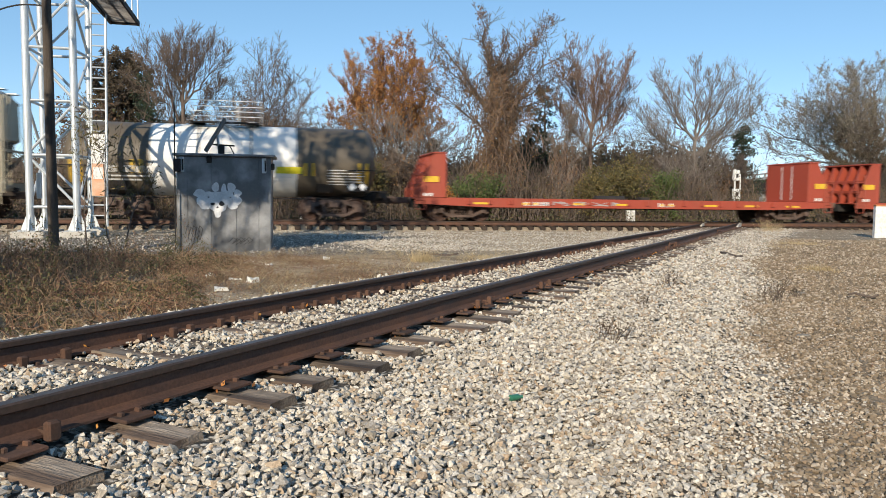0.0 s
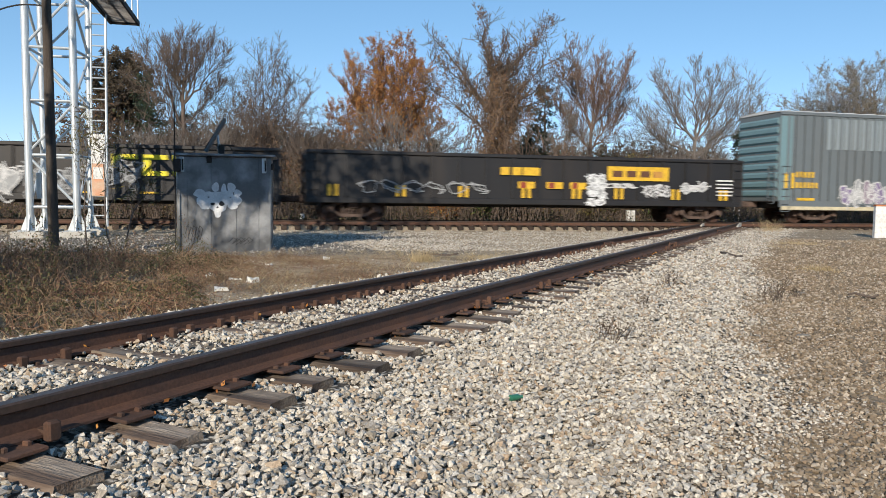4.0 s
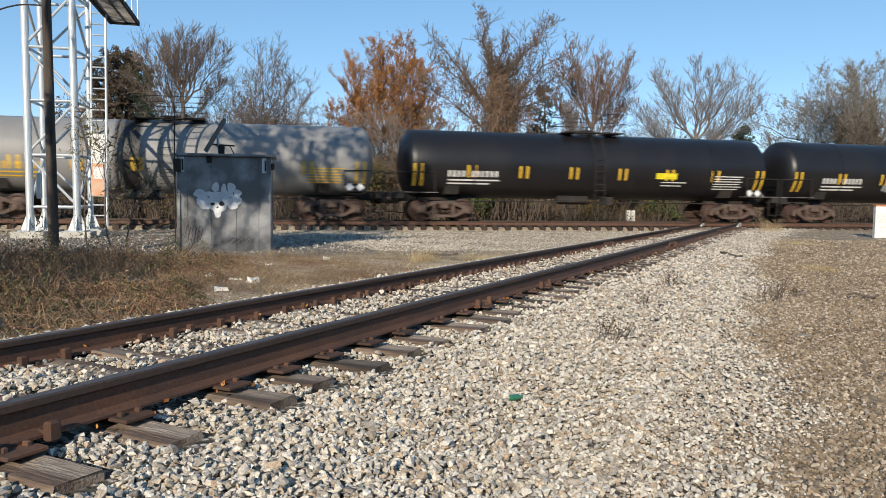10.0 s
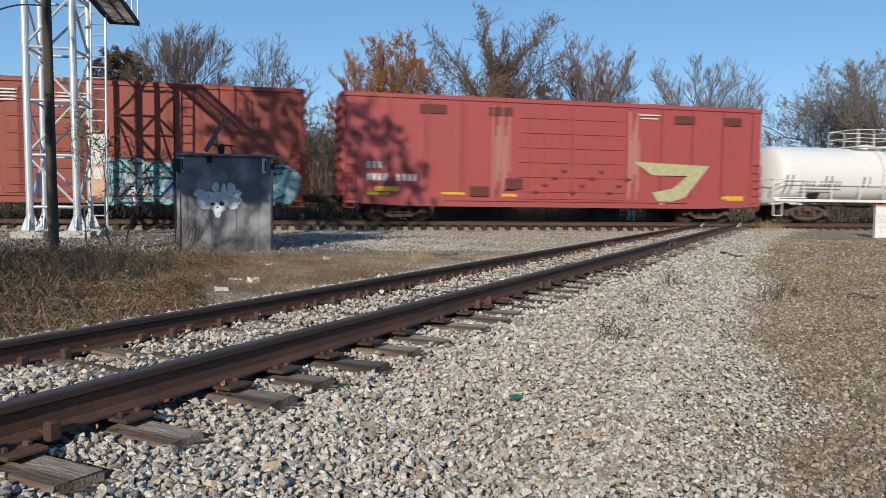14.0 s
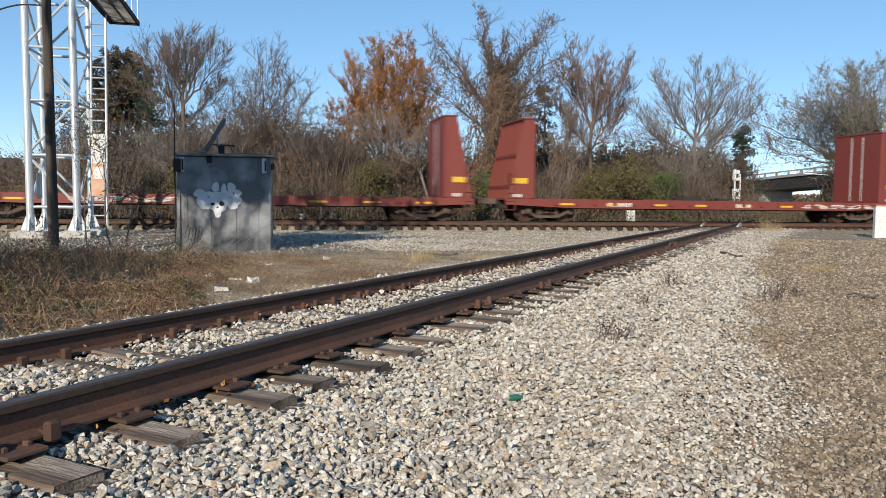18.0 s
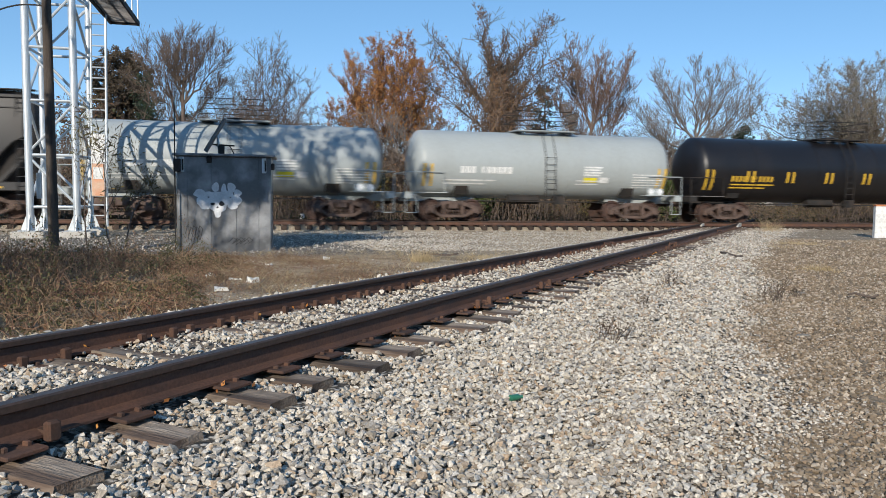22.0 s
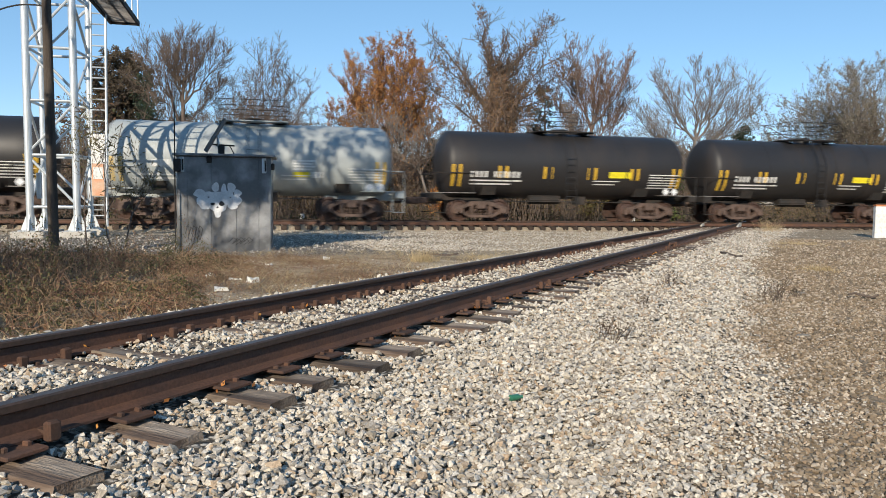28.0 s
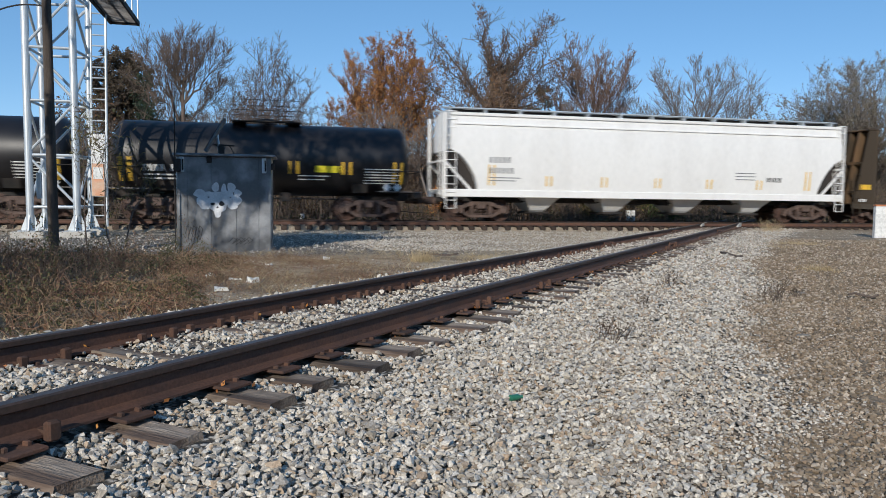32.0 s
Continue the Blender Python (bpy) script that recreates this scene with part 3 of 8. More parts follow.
s.cham(0.2, 0.62, -0.16, 0.12, 0.7, 1.0, 0.05)
COUPLER_ME = finish(s.mesh("coupler"), TRUCK)


def running_gear(car, half, centres):
    for q in (-1, 1):
        t = part("truck", TRUCK_ME[1], None, car, "rust-brown cast steel truck", at=pose(q * centres, 0, 0))
        for y in (-1.02, 1.02):
            part("side_frame", TRUCK_ME[0], None, t, at=pose(0, y, 0))
        part("spring_nest", TRUCK_ME[2], None, t)["kind"] = "stuff"
        for x in (-0.89, 0.89):
            part("wheelset", TRUCK_ME[3], None, t, at=pose(x, 0, 0.457))
        part("coupler", COUPLER_ME, None, car, at=pose(q * (half + 0.05), 0, 0, 0, 0, 0 if q > 0 else 180))


def ladder(car, x, y, z0, z1, material, wide=0.42, face="y", name="ladder"):
    s = Shape()
    n = max(2, int((z1 - z0) / 0.32))
    for k in (-1, 1):
        a = (x + k * wide / 2, y, z0) if face == "y" else (x, y + k * wide / 2, z0)
        s.rod(a, (a[0], a[1], z1), 0.022, n=5)
    for i in range(n + 1):
        z = z0 + (z1 - z0) * i / n
        if face == "y":
            s.rod((x - wide / 2, y, z), (x + wide / 2, y, z), 0.016, n=5)
        else:
            s.rod((x, y - wide / 2, z), (x, y + wide / 2, z), 0.016, n=5)
    return part(name, s, material, car)


def brake_gear(car, half):
    s = Shape()
    s.rod((-1.6, -0.55, 0.95), (-0.2, -0.55, 0.95), 0.2, n=10)
    s.box(0.5, 0.95, -0.8, -0.45, 0.75, 1.1)
    s.rod((-half + 2, -0.75, 0.86), (half - 2, -0.75, 0.86), 0.025, n=5)
    part("brake_gear", s, UNDER, car)


def glyph_boxes(x, z, n, h, w=None, skip=()):
    """Bars that stand for a row of n characters of height h; x is where the row begins."""
    w = w or h * 0.44
    p = max(w * 1.32, h * 0.8)
    return [(x + i * p, x + i * p + w, z, z + h) for i in range(n) if i not in skip]


def flat_marks(car, y, rects, material, name="lettering", label=""):
    """Thin painted marks on an upright side, 4 mm proud."""
    if name == "lettering" and rects[0][3] - rects[0][2] < 0.25:
        s = Shape()
        for x0, x1, z0, z1 in rects:
            s.box(x0, x1, y - 0.004, y + 0.01, z0, z1)
        return tagged(part(name, s, material, car, label), kind="stuff" if len(rects) > 1 else "")
    for x0, x1, z0, z1 in rects:
        ob = part(name, Shape().box(x0, x1, y - 0.004, y + 0.01, z0, z1), material, car, label)
    return ob


def round_marks(car, zc, r, rects, material, name="lettering", label=""):
    """Painted marks on a tank's side, bent round it."""
    s = Shape()
    for x0, x1, z0, z1 in rects:
        n = max(2, int((z1 - z0) / 0.15))
        g = [z0 + (z1 - z0) * i / n for i in range(n + 1)]
        rows = [[(x, -math.sqrt(max(0.0, (r + o) ** 2 - (z - zc) ** 2)), z) for x, o in ((x0, 0.006), (x1, 0.006), (x1, -0.01), (x0, -0.01))] for z in g]
        s.loft(rows)
    return tagged(part(name, s, material, car, label), kind="stuff" if len(rects) > 1 else "")


def blob(rng, cx, cz, rx, rz, n=22, rough=0.22):
    a0 = rng.uniform(0, 6.28)
    return [(cx + rx * (1 + rough * math.sin(3 * t + a0) * 0.6 + rough * rng.uniform(-0.12, 0.12)) * math.cos(t),
             cz + rz * (1 + rough * math.cos(2 * t + a0) * 0.6 + rough * rng.uniform(-0.12, 0.12)) * math.sin(t)) for t in [2 * math.pi * i / n for i in range(n)]]


def ribbon(s, pts, y, w):
    """A painted stroke along (x, z) points."""
    for (x0, z0), (x1, z1) in zip(pts, pts[1:]):
        d = math.hypot(x1 - x0, z1 - z0) or 1
        ex, ez, nx_, nz_ = (x1 - x0) / d * w * 0.4, (z1 - z0) / d * w * 0.4, -(z1 - z0) / d * w / 2, (x1 - x0) / d * w / 2
        s.add([(x0 - ex + nx_, y, z0 - ez + nz_), (x1 + ex + nx_, y, z1 + ez + nz_), (x1 + ex - nx_, y, z1 + ez - nz_), (x0 - ex - nx_, y, z0 - ez - nz_)], [(0, 1, 2, 3)])


def graffiti(car, y, x0, x1, z0, z1, n, fills, line, seed, back=None, strokes=3):
    """A row of swollen sprayed letters that mean nothing, with outlines."""
    rng = random.Random(seed)
    if back:
        s = Shape()
        for k in range(n + 2):
            cx = x0 + (x1 - x0) * (k + 0.2) / (n + 1.4)
            p = blob(rng, cx, (z0 + z1) / 2, (x1 - x0) / n * 0.8, (z1 - z0) * 0.56)
            s.add([(a, y - 0.004 - 0.0006 * k, b) for a, b in p], [tuple(range(len(p)))])
        part("graffiti", s, SPRAY[back], car, "sprayed background of faded graffiti")
    for k in range(n):
        out = Shape()
        w = (x1 - x0) / n
        cx, f = x0 + w * (k + 0.5), fills[k % len(fills)]
        cz = (z0 + z1) / 2 + rng.uniform(-0.06, 0.06)
        p = blob(rng, cx, cz, w * 0.56, (z1 - z0) * 0.47, rough=0.5)
        yy = y - 0.012 - 0.001 * k
        ribbon(out, p + p[:1], yy - 0.006, 0.055)
        for _ in range(strokes):
            t, q = rng.uniform(0, 6.28), []
            ax, az = cx + rng.uniform(-0.25, 0.25) * w, cz + rng.uniform(-0.25, 0.25) * (z1 - z0)
            for _ in range(7):
                q.append((ax, az))
                t += rng.uniform(-1.1, 1.3)
                ax += 0.13 * w * math.cos(t) * 1.3
                az += 0.13 * (z1 - z0) * math.sin(t)
            ribbon(out, q, yy - 0.006, 0.05)
        letter = part("graffiti_letter", Shape().add([(a, yy, b) for a, b in p], [tuple(range(len(p)))]), SPRAY[f], car, "swollen sprayed " + f + " graffiti letter")
        part("outline", out, SPRAY[line], letter)


def scrawl(car, y, x0, x1, z0, z1, n, colour, seed, w=0.045):
    """Thin hand-sprayed tags."""
    rng = random.Random(seed)
    for k in range(n):
        s = Shape()
        cx, cz = x0 + (x1 - x0) * (k + 0.5) / n, (z0 + z1) / 2
        a, q = rng.uniform(0, 6.28), []
        for i in range(16):
            a += rng.uniform(0.3, 1.0) * (1 if k % 2 else -1)
            q.append((cx + (x1 - x0) / n * 0.42 * math.cos(a) + 0.02 * i * rng.uniform(-1, 1), cz + (z1 - z0) * 0.46 * math.sin(a * 0.9) * rng.uniform(0.5, 1)))
        ribbon(s, q, y - 0.006 - 0.0008 * k, w)
        part("graffiti_tag", s, SPRAY[colour], car)


def tank_car(label, x0, x1, body, zc=2.4, r=1.42, zone=None, deck=UNDER, dome=None, bars=P_YELLOW, side_rail=False, text=P_WHITE, sparse=False):
    """A tank car whose heads reach from x0 to x1."""
    mid, half = (x0 + x1) / 2, (x1 - x0) / 2
    car = thing("tank_car", label, "tank car", group="freight train")
    dome = dome or body
    dish = 0.52
    prof = [(-half + dish - dish * math.cos(math.pi / 2 * (k / 7)), r * math.sin(math.pi / 2 * (k / 7)) if k else 0.02) for k in range(8)]
    cyl = [(-half + dish + (2 * half - 2 * dish) * k / 16, r) for k in range(1, 16)]
    s = Shape().turn_x(prof + cyl + [(-x, a) for x, a in reversed(prof)], 0, zc, 40)
    me = finish(s.mesh("tank"), body, True)
    if zone:
        me.materials.append(zone[1])
        for p in me.polygons:
            if zone[0](p.center.x, p.center.z - zc):
                p.material_index = 1
    part("tank", me, None, car)
    for x in [-half + 3.0 + (2 * half - 6) * k / 3 for k in range(4)]:
        part("weld_band", Shape().turn_x([(x - 0.03, r + 0.003), (x - 0.03, r + 0.012), (x + 0.03, r + 0.012), (x + 0.03, r + 0.003)], 0, zc, 40), body, car)
    e = half + 0.35
    for q in (-1, 1):
        s = Shape().cham(q * e - (0.35 if q > 0 else 0), q * e + (0 if q > 0 else 0.35), -1.45, 1.45, 0.92, 1.16, 0.02)
        s.box(min(q * e, q * (half - 2.8)), max(q * e, q * (half - 2.8)), -0.33, 0.33, 0.82, 1.12)
        part("end_sill", s, deck, car)
        # saddles are blackened to pass for the shade beneath the tank
        s = Shape()
        xs = q * (half - 2.1)
        s.along_x([(-0.9, 1.12), (0.9, 1.12), (1.1, zc - 0.87), (0.9, zc - 1.05), (0, zc - 1.36), (-0.9, zc - 1.05), (-1.1, zc - 0.87)], xs - 0.3, xs + 0.3)
        part("saddle", s, UNDER, car)
        s = Shape()
        for y in (-1.42, 1.42):
            s.path([(q * e * 0.995, y, 1.16), (q * e * 0.995, y, 2.0), (q * (half - 1.3), y, 2.0), (q * (half - 1.3), y, 1.16)], 0.02, 5)
            s.path([(q * (e - 0.05), y, 0.35), (q * (e - 0.05), y, 0.95)], 0.02, 5)
            s.path([(q * (e - 0.5), y, 0.35), (q * (e - 0.5), y, 0.95)], 0.02, 5)
            s.rod((q * (e - 0.05), y, 0.36), (q * (e - 0.5), y, 0.36), 0.02, n=5)
        s.path([(q * e * 0.995, -1.42, 2.0), (q * e * 0.995, 1.42, 2.0)], 0.02, 5)
        part("handrail", s, deck if body is not WHITE_TANK else body, car)
        for y in (-1.45, 1.0):
            s = Shape().box(min(q * e, q * (half - 1.4)), max(q * e, q * (half - 1.4)), y, y + 0.45, 1.165, 1.2)
            part("end_walkway", s, deck if body is not BLACK and body is not DGREY else GALV_DULL, car)
    zt = zc + r
    s = Shape().turn_x([(-0.02, 0.01), (0.0, 0.36), (0.25, 0.36), (0.28, 0.01)], 0, 0, 16)
    ring = Shape().add([(-q[2], q[1], zt - 0.06 + q[0]) for q in s.v], s.f)
    part("dome", ring, dome, car)
    part("valve", Shape().add([(-q[2] * 0.6 + 1.0, q[1] * 0.6, zt - 0.05 + q[0] * 0.8) for q in s.v], s.f), dome, car)
    pl = part("top_platform", Shape().box(-1.35, 1.35, -0.95, -0.45, zt + 0.02, zt + 0.06).box(-1.35, 1.35, 0.45, 0.95, zt + 0.02, zt + 0.06).box(-1.35, -0.75, -0.45, 0.45, zt + 0.02, zt + 0.06).box(0.75, 1.35, -0.45, 0.45, zt + 0.02, zt + 0.06), deck, car)
    s = Shape()
    for z in (0.45, 0.85):
        s.path([(-1.35, -0.95, zt + z), (1.35, -0.95, zt + z), (1.35, 0.95, zt + z), (-1.35, 0.95, zt + z), (-1.35, -0.95, zt + z)], 0.018, 4)
    for x in (-1.35, -0.45, 0.45, 1.35):
        for y in (-0.95, 0.95):
            s.rod((x, y, zt + 0.05), (x, y, zt + 0.85), 0.018, n=4)
    part("railing", s, dome, pl)
    for y0 in (-1, 1):
        s = Shape()
        for x in (-0.22, 0.22):
            s.path([(x, y0 * 0.95, zt + 0.03), (x, y0 * (r + 0.09), zc + 0.35), (x, y0 * (r + 0.09), zc - 0.6), (x, y0 * 1.5, 0.5)], 0.02, 4)
        for k in range(9):
            z = 0.55 + (zc + 0.3 - 0.55) * k / 8
            s.rod((-0.22, y0 * (r + 0.08), z), (0.22, y0 * (r + 0.08), z), 0.014, n=4)
        part("ladder", s, dome if body is not BLACK else UNDER, car)
    if side_rail:
        s = Shape()
        for y in (-1.45, 1.45):
            s.box(-e, e, y - 0.12, y + 0.12, 1.0, 1.12)
            s.path([(-e, y, 1.85), (e, y, 1.85)], 0.02, 4)
            for k in range(9):
                x = -e + 2 * e * k / 8
                s.rod((x, y, 1.1), (x, y, 1.85), 0.018, n=4)
        part("side_walkway", s, body, car)
    running_gear(car, half + 0.45, half - 1.75)
    brake_gear(car, half)
    # paired upright safety bars along the side, blocks of lettering, a hazard placard
    last = 7 if half > 7 else 5
    pos = [-half + 0.62 + (2 * half - 1.24) * k / last for k in range(last + 1)]
    for i, x in enumerate(pos):
        if sparse and i not in (0, last):
            continue
        h = 0.9 if i in (0, last) else 0.5
        z0 = zc - 0.58 if i not in (0, last) else zc - 0.95
        for o in (-0.2, 0.1):
            round_marks(car, zc, r, [(x + o, x + o + 0.1, z0, z0 + h)], bars, "safety_bar", "upright painted safety bar")
    round_marks(car, zc, r, glyph_boxes(-half * 0.66, zc - 0.4, 10, 0.27, 0.17, skip=(3,)) if sparse else glyph_boxes(-half * 0.78, zc - 0.56, 11, 0.25, 0.1, skip=(4,)), text, "lettering", "row of stencilled lettering")
    for w, z in ((2.2, 0.72), (1.8, 0.86)):
        round_marks(car, zc, r, [(-half * 0.78, -half * 0.78 + w, zc - z, zc - z + 0.06)], text, "lettering")
    if sparse:
        round_marks(car, zc, r, [(half * 0.27, half * 0.27 + 0.62, zc - 0.7, zc - 0.5)], P_BRIGHT, "yellow_panel", "small yellow warning panel")
        for k in range(4):
            round_marks(car, zc, r, [(half * 0.27, half * 0.27 + 0.82 - 0.1 * (k % 2), zc - 0.1 - 0.11 * k, zc - 0.03 - 0.11 * k)], text, "lettering")
        round_marks(car, zc, r, [(half * 0.27 + 0.72, half * 0.27 + 1.15, zc - 0.72, zc - 0.48)], text, "data_plate", "white stencilled data block")
    else:
        round_marks(car, zc, r, [(half * 0.32, half * 0.32 + 1.0, zc - 0.5, zc - 0.24)], P_BRIGHT, "yellow_panel", "yellow warning panel")
    x = half * 0.66
    for a, b, z in [(x, x + 1.4 - 0.12 * (k % 2), zc - 0.36 - 0.11 * k) for k in range(6)] + [(x - 2.6, x - 1.4, zc - 0.66), (x - 2.6, x - 1.6, zc - 0.8)]:
        round_marks(car, zc, r, [(a, b, z, z + 0.04)], text if body is not GREY else P_WHITE, "lettering")
    zp, xp = 1.35, half - 1.05
    s = Shape()
    for a in (0.0, 0.42):
        yv = -1.25
        s.add([(xp + a, yv, zp - 0.17), (xp + a + 0.17, yv, zp), (xp + a, yv, zp + 0.17), (xp + a - 0.17, yv, zp)], [(0, 1, 2, 3)])
    b = Shape().box(xp - 0.15, xp + 0.57, -1.24, -1.2, 1.12, 1.48)
    part("placard", s, SPRAY["haze"], part("placard_holder", b, deck, car), "white diamond hazard placards")
    return car, mid


def hopper_car(label, x0, x1, body, bays=4, zb=1.02, eave=4.38, lettering=P_GREY, bars=True, low=1.28):
    """A covered hopper with curved sides and sloped ends."""
    mid, half = (x0 + x1) / 2, (x1 - x0) / 2
    car = thing("hopper_car", label, "hopper car", group="freight train")

    def section(x, zlow):
        pts = []
        for k in range(9):
            z = zlow + (eave - zlow) * k / 8
            f = (z - low) / (eave - low)
            pts.append((1.47 + 0.13 * math.sin(math.pi * min(1, max(0, f))) ** 0.8, z))
        pts += [(1.2, eave + 0.1), (0.6, eave + 0.17)]
        return [(x, y, z) for y, z in pts] + [(x, -y, z) for y, z in reversed(pts)]

    cut = [(half - 0.3, 2.95), (half - 0.68, 2.75), (half - 1.05, 2.35), (half - 1.32, 1.9), (half - 1.46, 1.5), (half - 1.48, low)]
    rings = [section(-x, z) for x, z in cut] + [section(x, z) for x, z in reversed(cut)]
    part("body", finish(Shape().loft(rings).mesh("body"), body, True), None, car)
    part("side_sill", Shape().cham(-half + 0.1, half - 0.1, -1.52, -1.4, zb, low + 0.03, 0.015), body, car)
    part("side_sill", Shape().cham(-half + 0.1, half - 0.1, 1.4, 1.52, zb, low + 0.03, 0.015), body, car)
    part("centre_sill", Shape().cham(-half, half, -0.35, 0.35, 0.8, 1.15, 0.02), UNDER, car)
    for y in (-1, 1):
        part("top_chord", Shape().cham(-half + 0.28, half - 0.28, min(y * 1.4, y * 1.56), max(y * 1.4, y * 1.56), eave - 0.06, eave + 0.07, 0.02), body, car)
        part("seam", Shape().box(-half + 0.4, half - 0.4, min(y * 1.47, y * 1.585), max(y * 1.47, y * 1.585), eave - 0.42, eave - 0.38), body, car)
    rb = Shape().box(-half + 0.1, half - 0.1, -0.95, -0.55, eave + 0.3, eave + 0.34).box(-half + 0.1, half - 0.1, 0.55, 0.95, eave + 0.3, eave + 0.34)
    for k in range(13):
        x = -half + 0.4 + (2 * half - 0.8) * k / 12
        rb.box(x - 0.03, x + 0.03, -1.0, 1.0, eave + 0.12, eave + 0.3)
    # black strip that paints in the shaded underside of the roof walkway
    part("walkway_shade", Shape().box(-half + 0.5, half - 0.5, -0.6, 0.6, eave + 0.1, eave + 0.29), UNDER, car)
    part("running_board", rb, GALV if body is not DGREY else UNDER, car, "metal roof walkway")
    for k in range(2 * bays):
        x = -half + 1.5 + (2 * half - 3) * k / (2 * bays - 1)
        part("hatch", Shape().rod((x, 0, eave + 0.15), (x, 0, eave + 0.36), 0.32, 0.28, 10), body, car)
    for q in (-1, 1):
        s = Shape()
        xe = q * (half - 0.06)
        for y in (-1.42, 1.42):
            s.beam((xe, y, 0.95), (xe, y, eave + 0.05), 0.1, 0.1)
            s.beam((xe, y, 1.3), (q * (half - 2.3), y, 1.3), 0.08, 0.08)
            s.beam((xe, y, 2.5), (q * (half - 1.2), y, 1.3), 0.09, 0.09)
        s.box(min(xe, xe - q * 0.1), max(xe, xe - q * 0.1), -1.45, 1.45, zb, zb + 0.28)
        s.beam((xe, -1.42, 2.5), (xe, 1.42, 2.5), 0.08, 0.08)
        part("end_frame", s, body, car)
        ladder(car, q * (half - 0.32), -1.55, 0.55, eave + 0.1, body)
        ladder(car, q * (half + 0.0), -0.95, 1.1, eave + 0.1, body, face="x")
        # black block in the cut end, standing in for the shade inside
        s = Shape().along_y([(q * (half - 0.4), 2.98), (q * (half - 0.5), 1.9), (q * (half - 1.0), low), (q * (half - 1.75), low), (q * (half - 1.35), 2.25), (q * (half - 0.8), 2.8)], -1.25, 1.25)
        part("end_shade", s, UNDER, car)
    span = 2 * half - 5.4
    for k in range(bays):
        x = -half + 2.7 + span * (k + 0.5) / bays
        w = 0.86
        s = Shape().loft([[(x - a, -b, z), (x + a, -b, z), (x + a, b, z), (x - a, b, z)] for a, b, z in ((0.28, 0.5, 0.42), (0.34, 0.62, 0.5), (w, 1.25, zb + 0.12))])
        part("bay", s, body if body is not DGREY else UNDER, car)
        # black wedge above the bay stands in for shade between the bays
        part("bay_shade", Shape().along_y([(x - w, zb + 0.1), (x + w, zb + 0.1), (x + span / bays / 2, low + 0.1), (x - span / bays / 2, low + 0.1)], -1.1, 1.1), UNDER, car)
        part("outlet_gate", Shape().cham(x - 0.45, x + 0.45, -0.75, 0.75, 0.34, 0.43, 0.015), UNDER, car)
    running_gear(car, half + 0.35, half - 1.75)
    brake_gear(car, half)

    def bulge(z):
        f = (z - low) / (eave - low)
        return -(1.47 + 0.13 * math.sin(math.pi * min(1, max(0, f))) ** 0.8) - 0.004

    def side_marks(rects, material, name="lettering", label=""):
        m = Shape()
        for a, b, z0, z1 in rects:
            m.loft([[(a, bulge(z) - 0.003, z), (b, bulge(z) - 0.003, z), (b, bulge(z) + 0.012, z), (a, bulge(z) + 0.012, z)] for z in [z0 + (z1 - z0) * i / 3 for i in range(4)]])
        tagged(part(name, m, material, car, label), kind="stuff" if len(rects) > 1 else "")

    side_marks(glyph_boxes(-half + 1.95, 2.43, 5, 0.24), lettering, "lettering", "stencilled reporting mark")
    side_marks(glyph_boxes(-half + 1.95, 2.0, 6, 0.23), lettering)
    side_marks([(-half + 1.95, -half + 3.3, 1.8, 1.84)], lettering)
    side_marks([(-half + 1.95, -half + 3.1, 1.68, 1.72)], lettering)
    side_marks(glyph_boxes(half - 4.2, 1.85, 5, 0.2), P_BLACK)
    for k in range(3):
        side_marks([(half - 5.8, half - 4.8, 2.2 - 0.14 * k, 2.24 - 0.14 * k)], lettering)
    if bars:
        for k in range(7):
            x = -half + 2.05 + (2 * half - 4.1) * k / 6
            h = 0.85 if k in (0, 6) else 0.42
            for o in (-0.15, 0.07):
                side_marks([(x + o, x + o + 0.07, 1.5, 1.5 + h)], P_YELLOW, "safety_bar", "upright painted safety bar")
    return car, mid


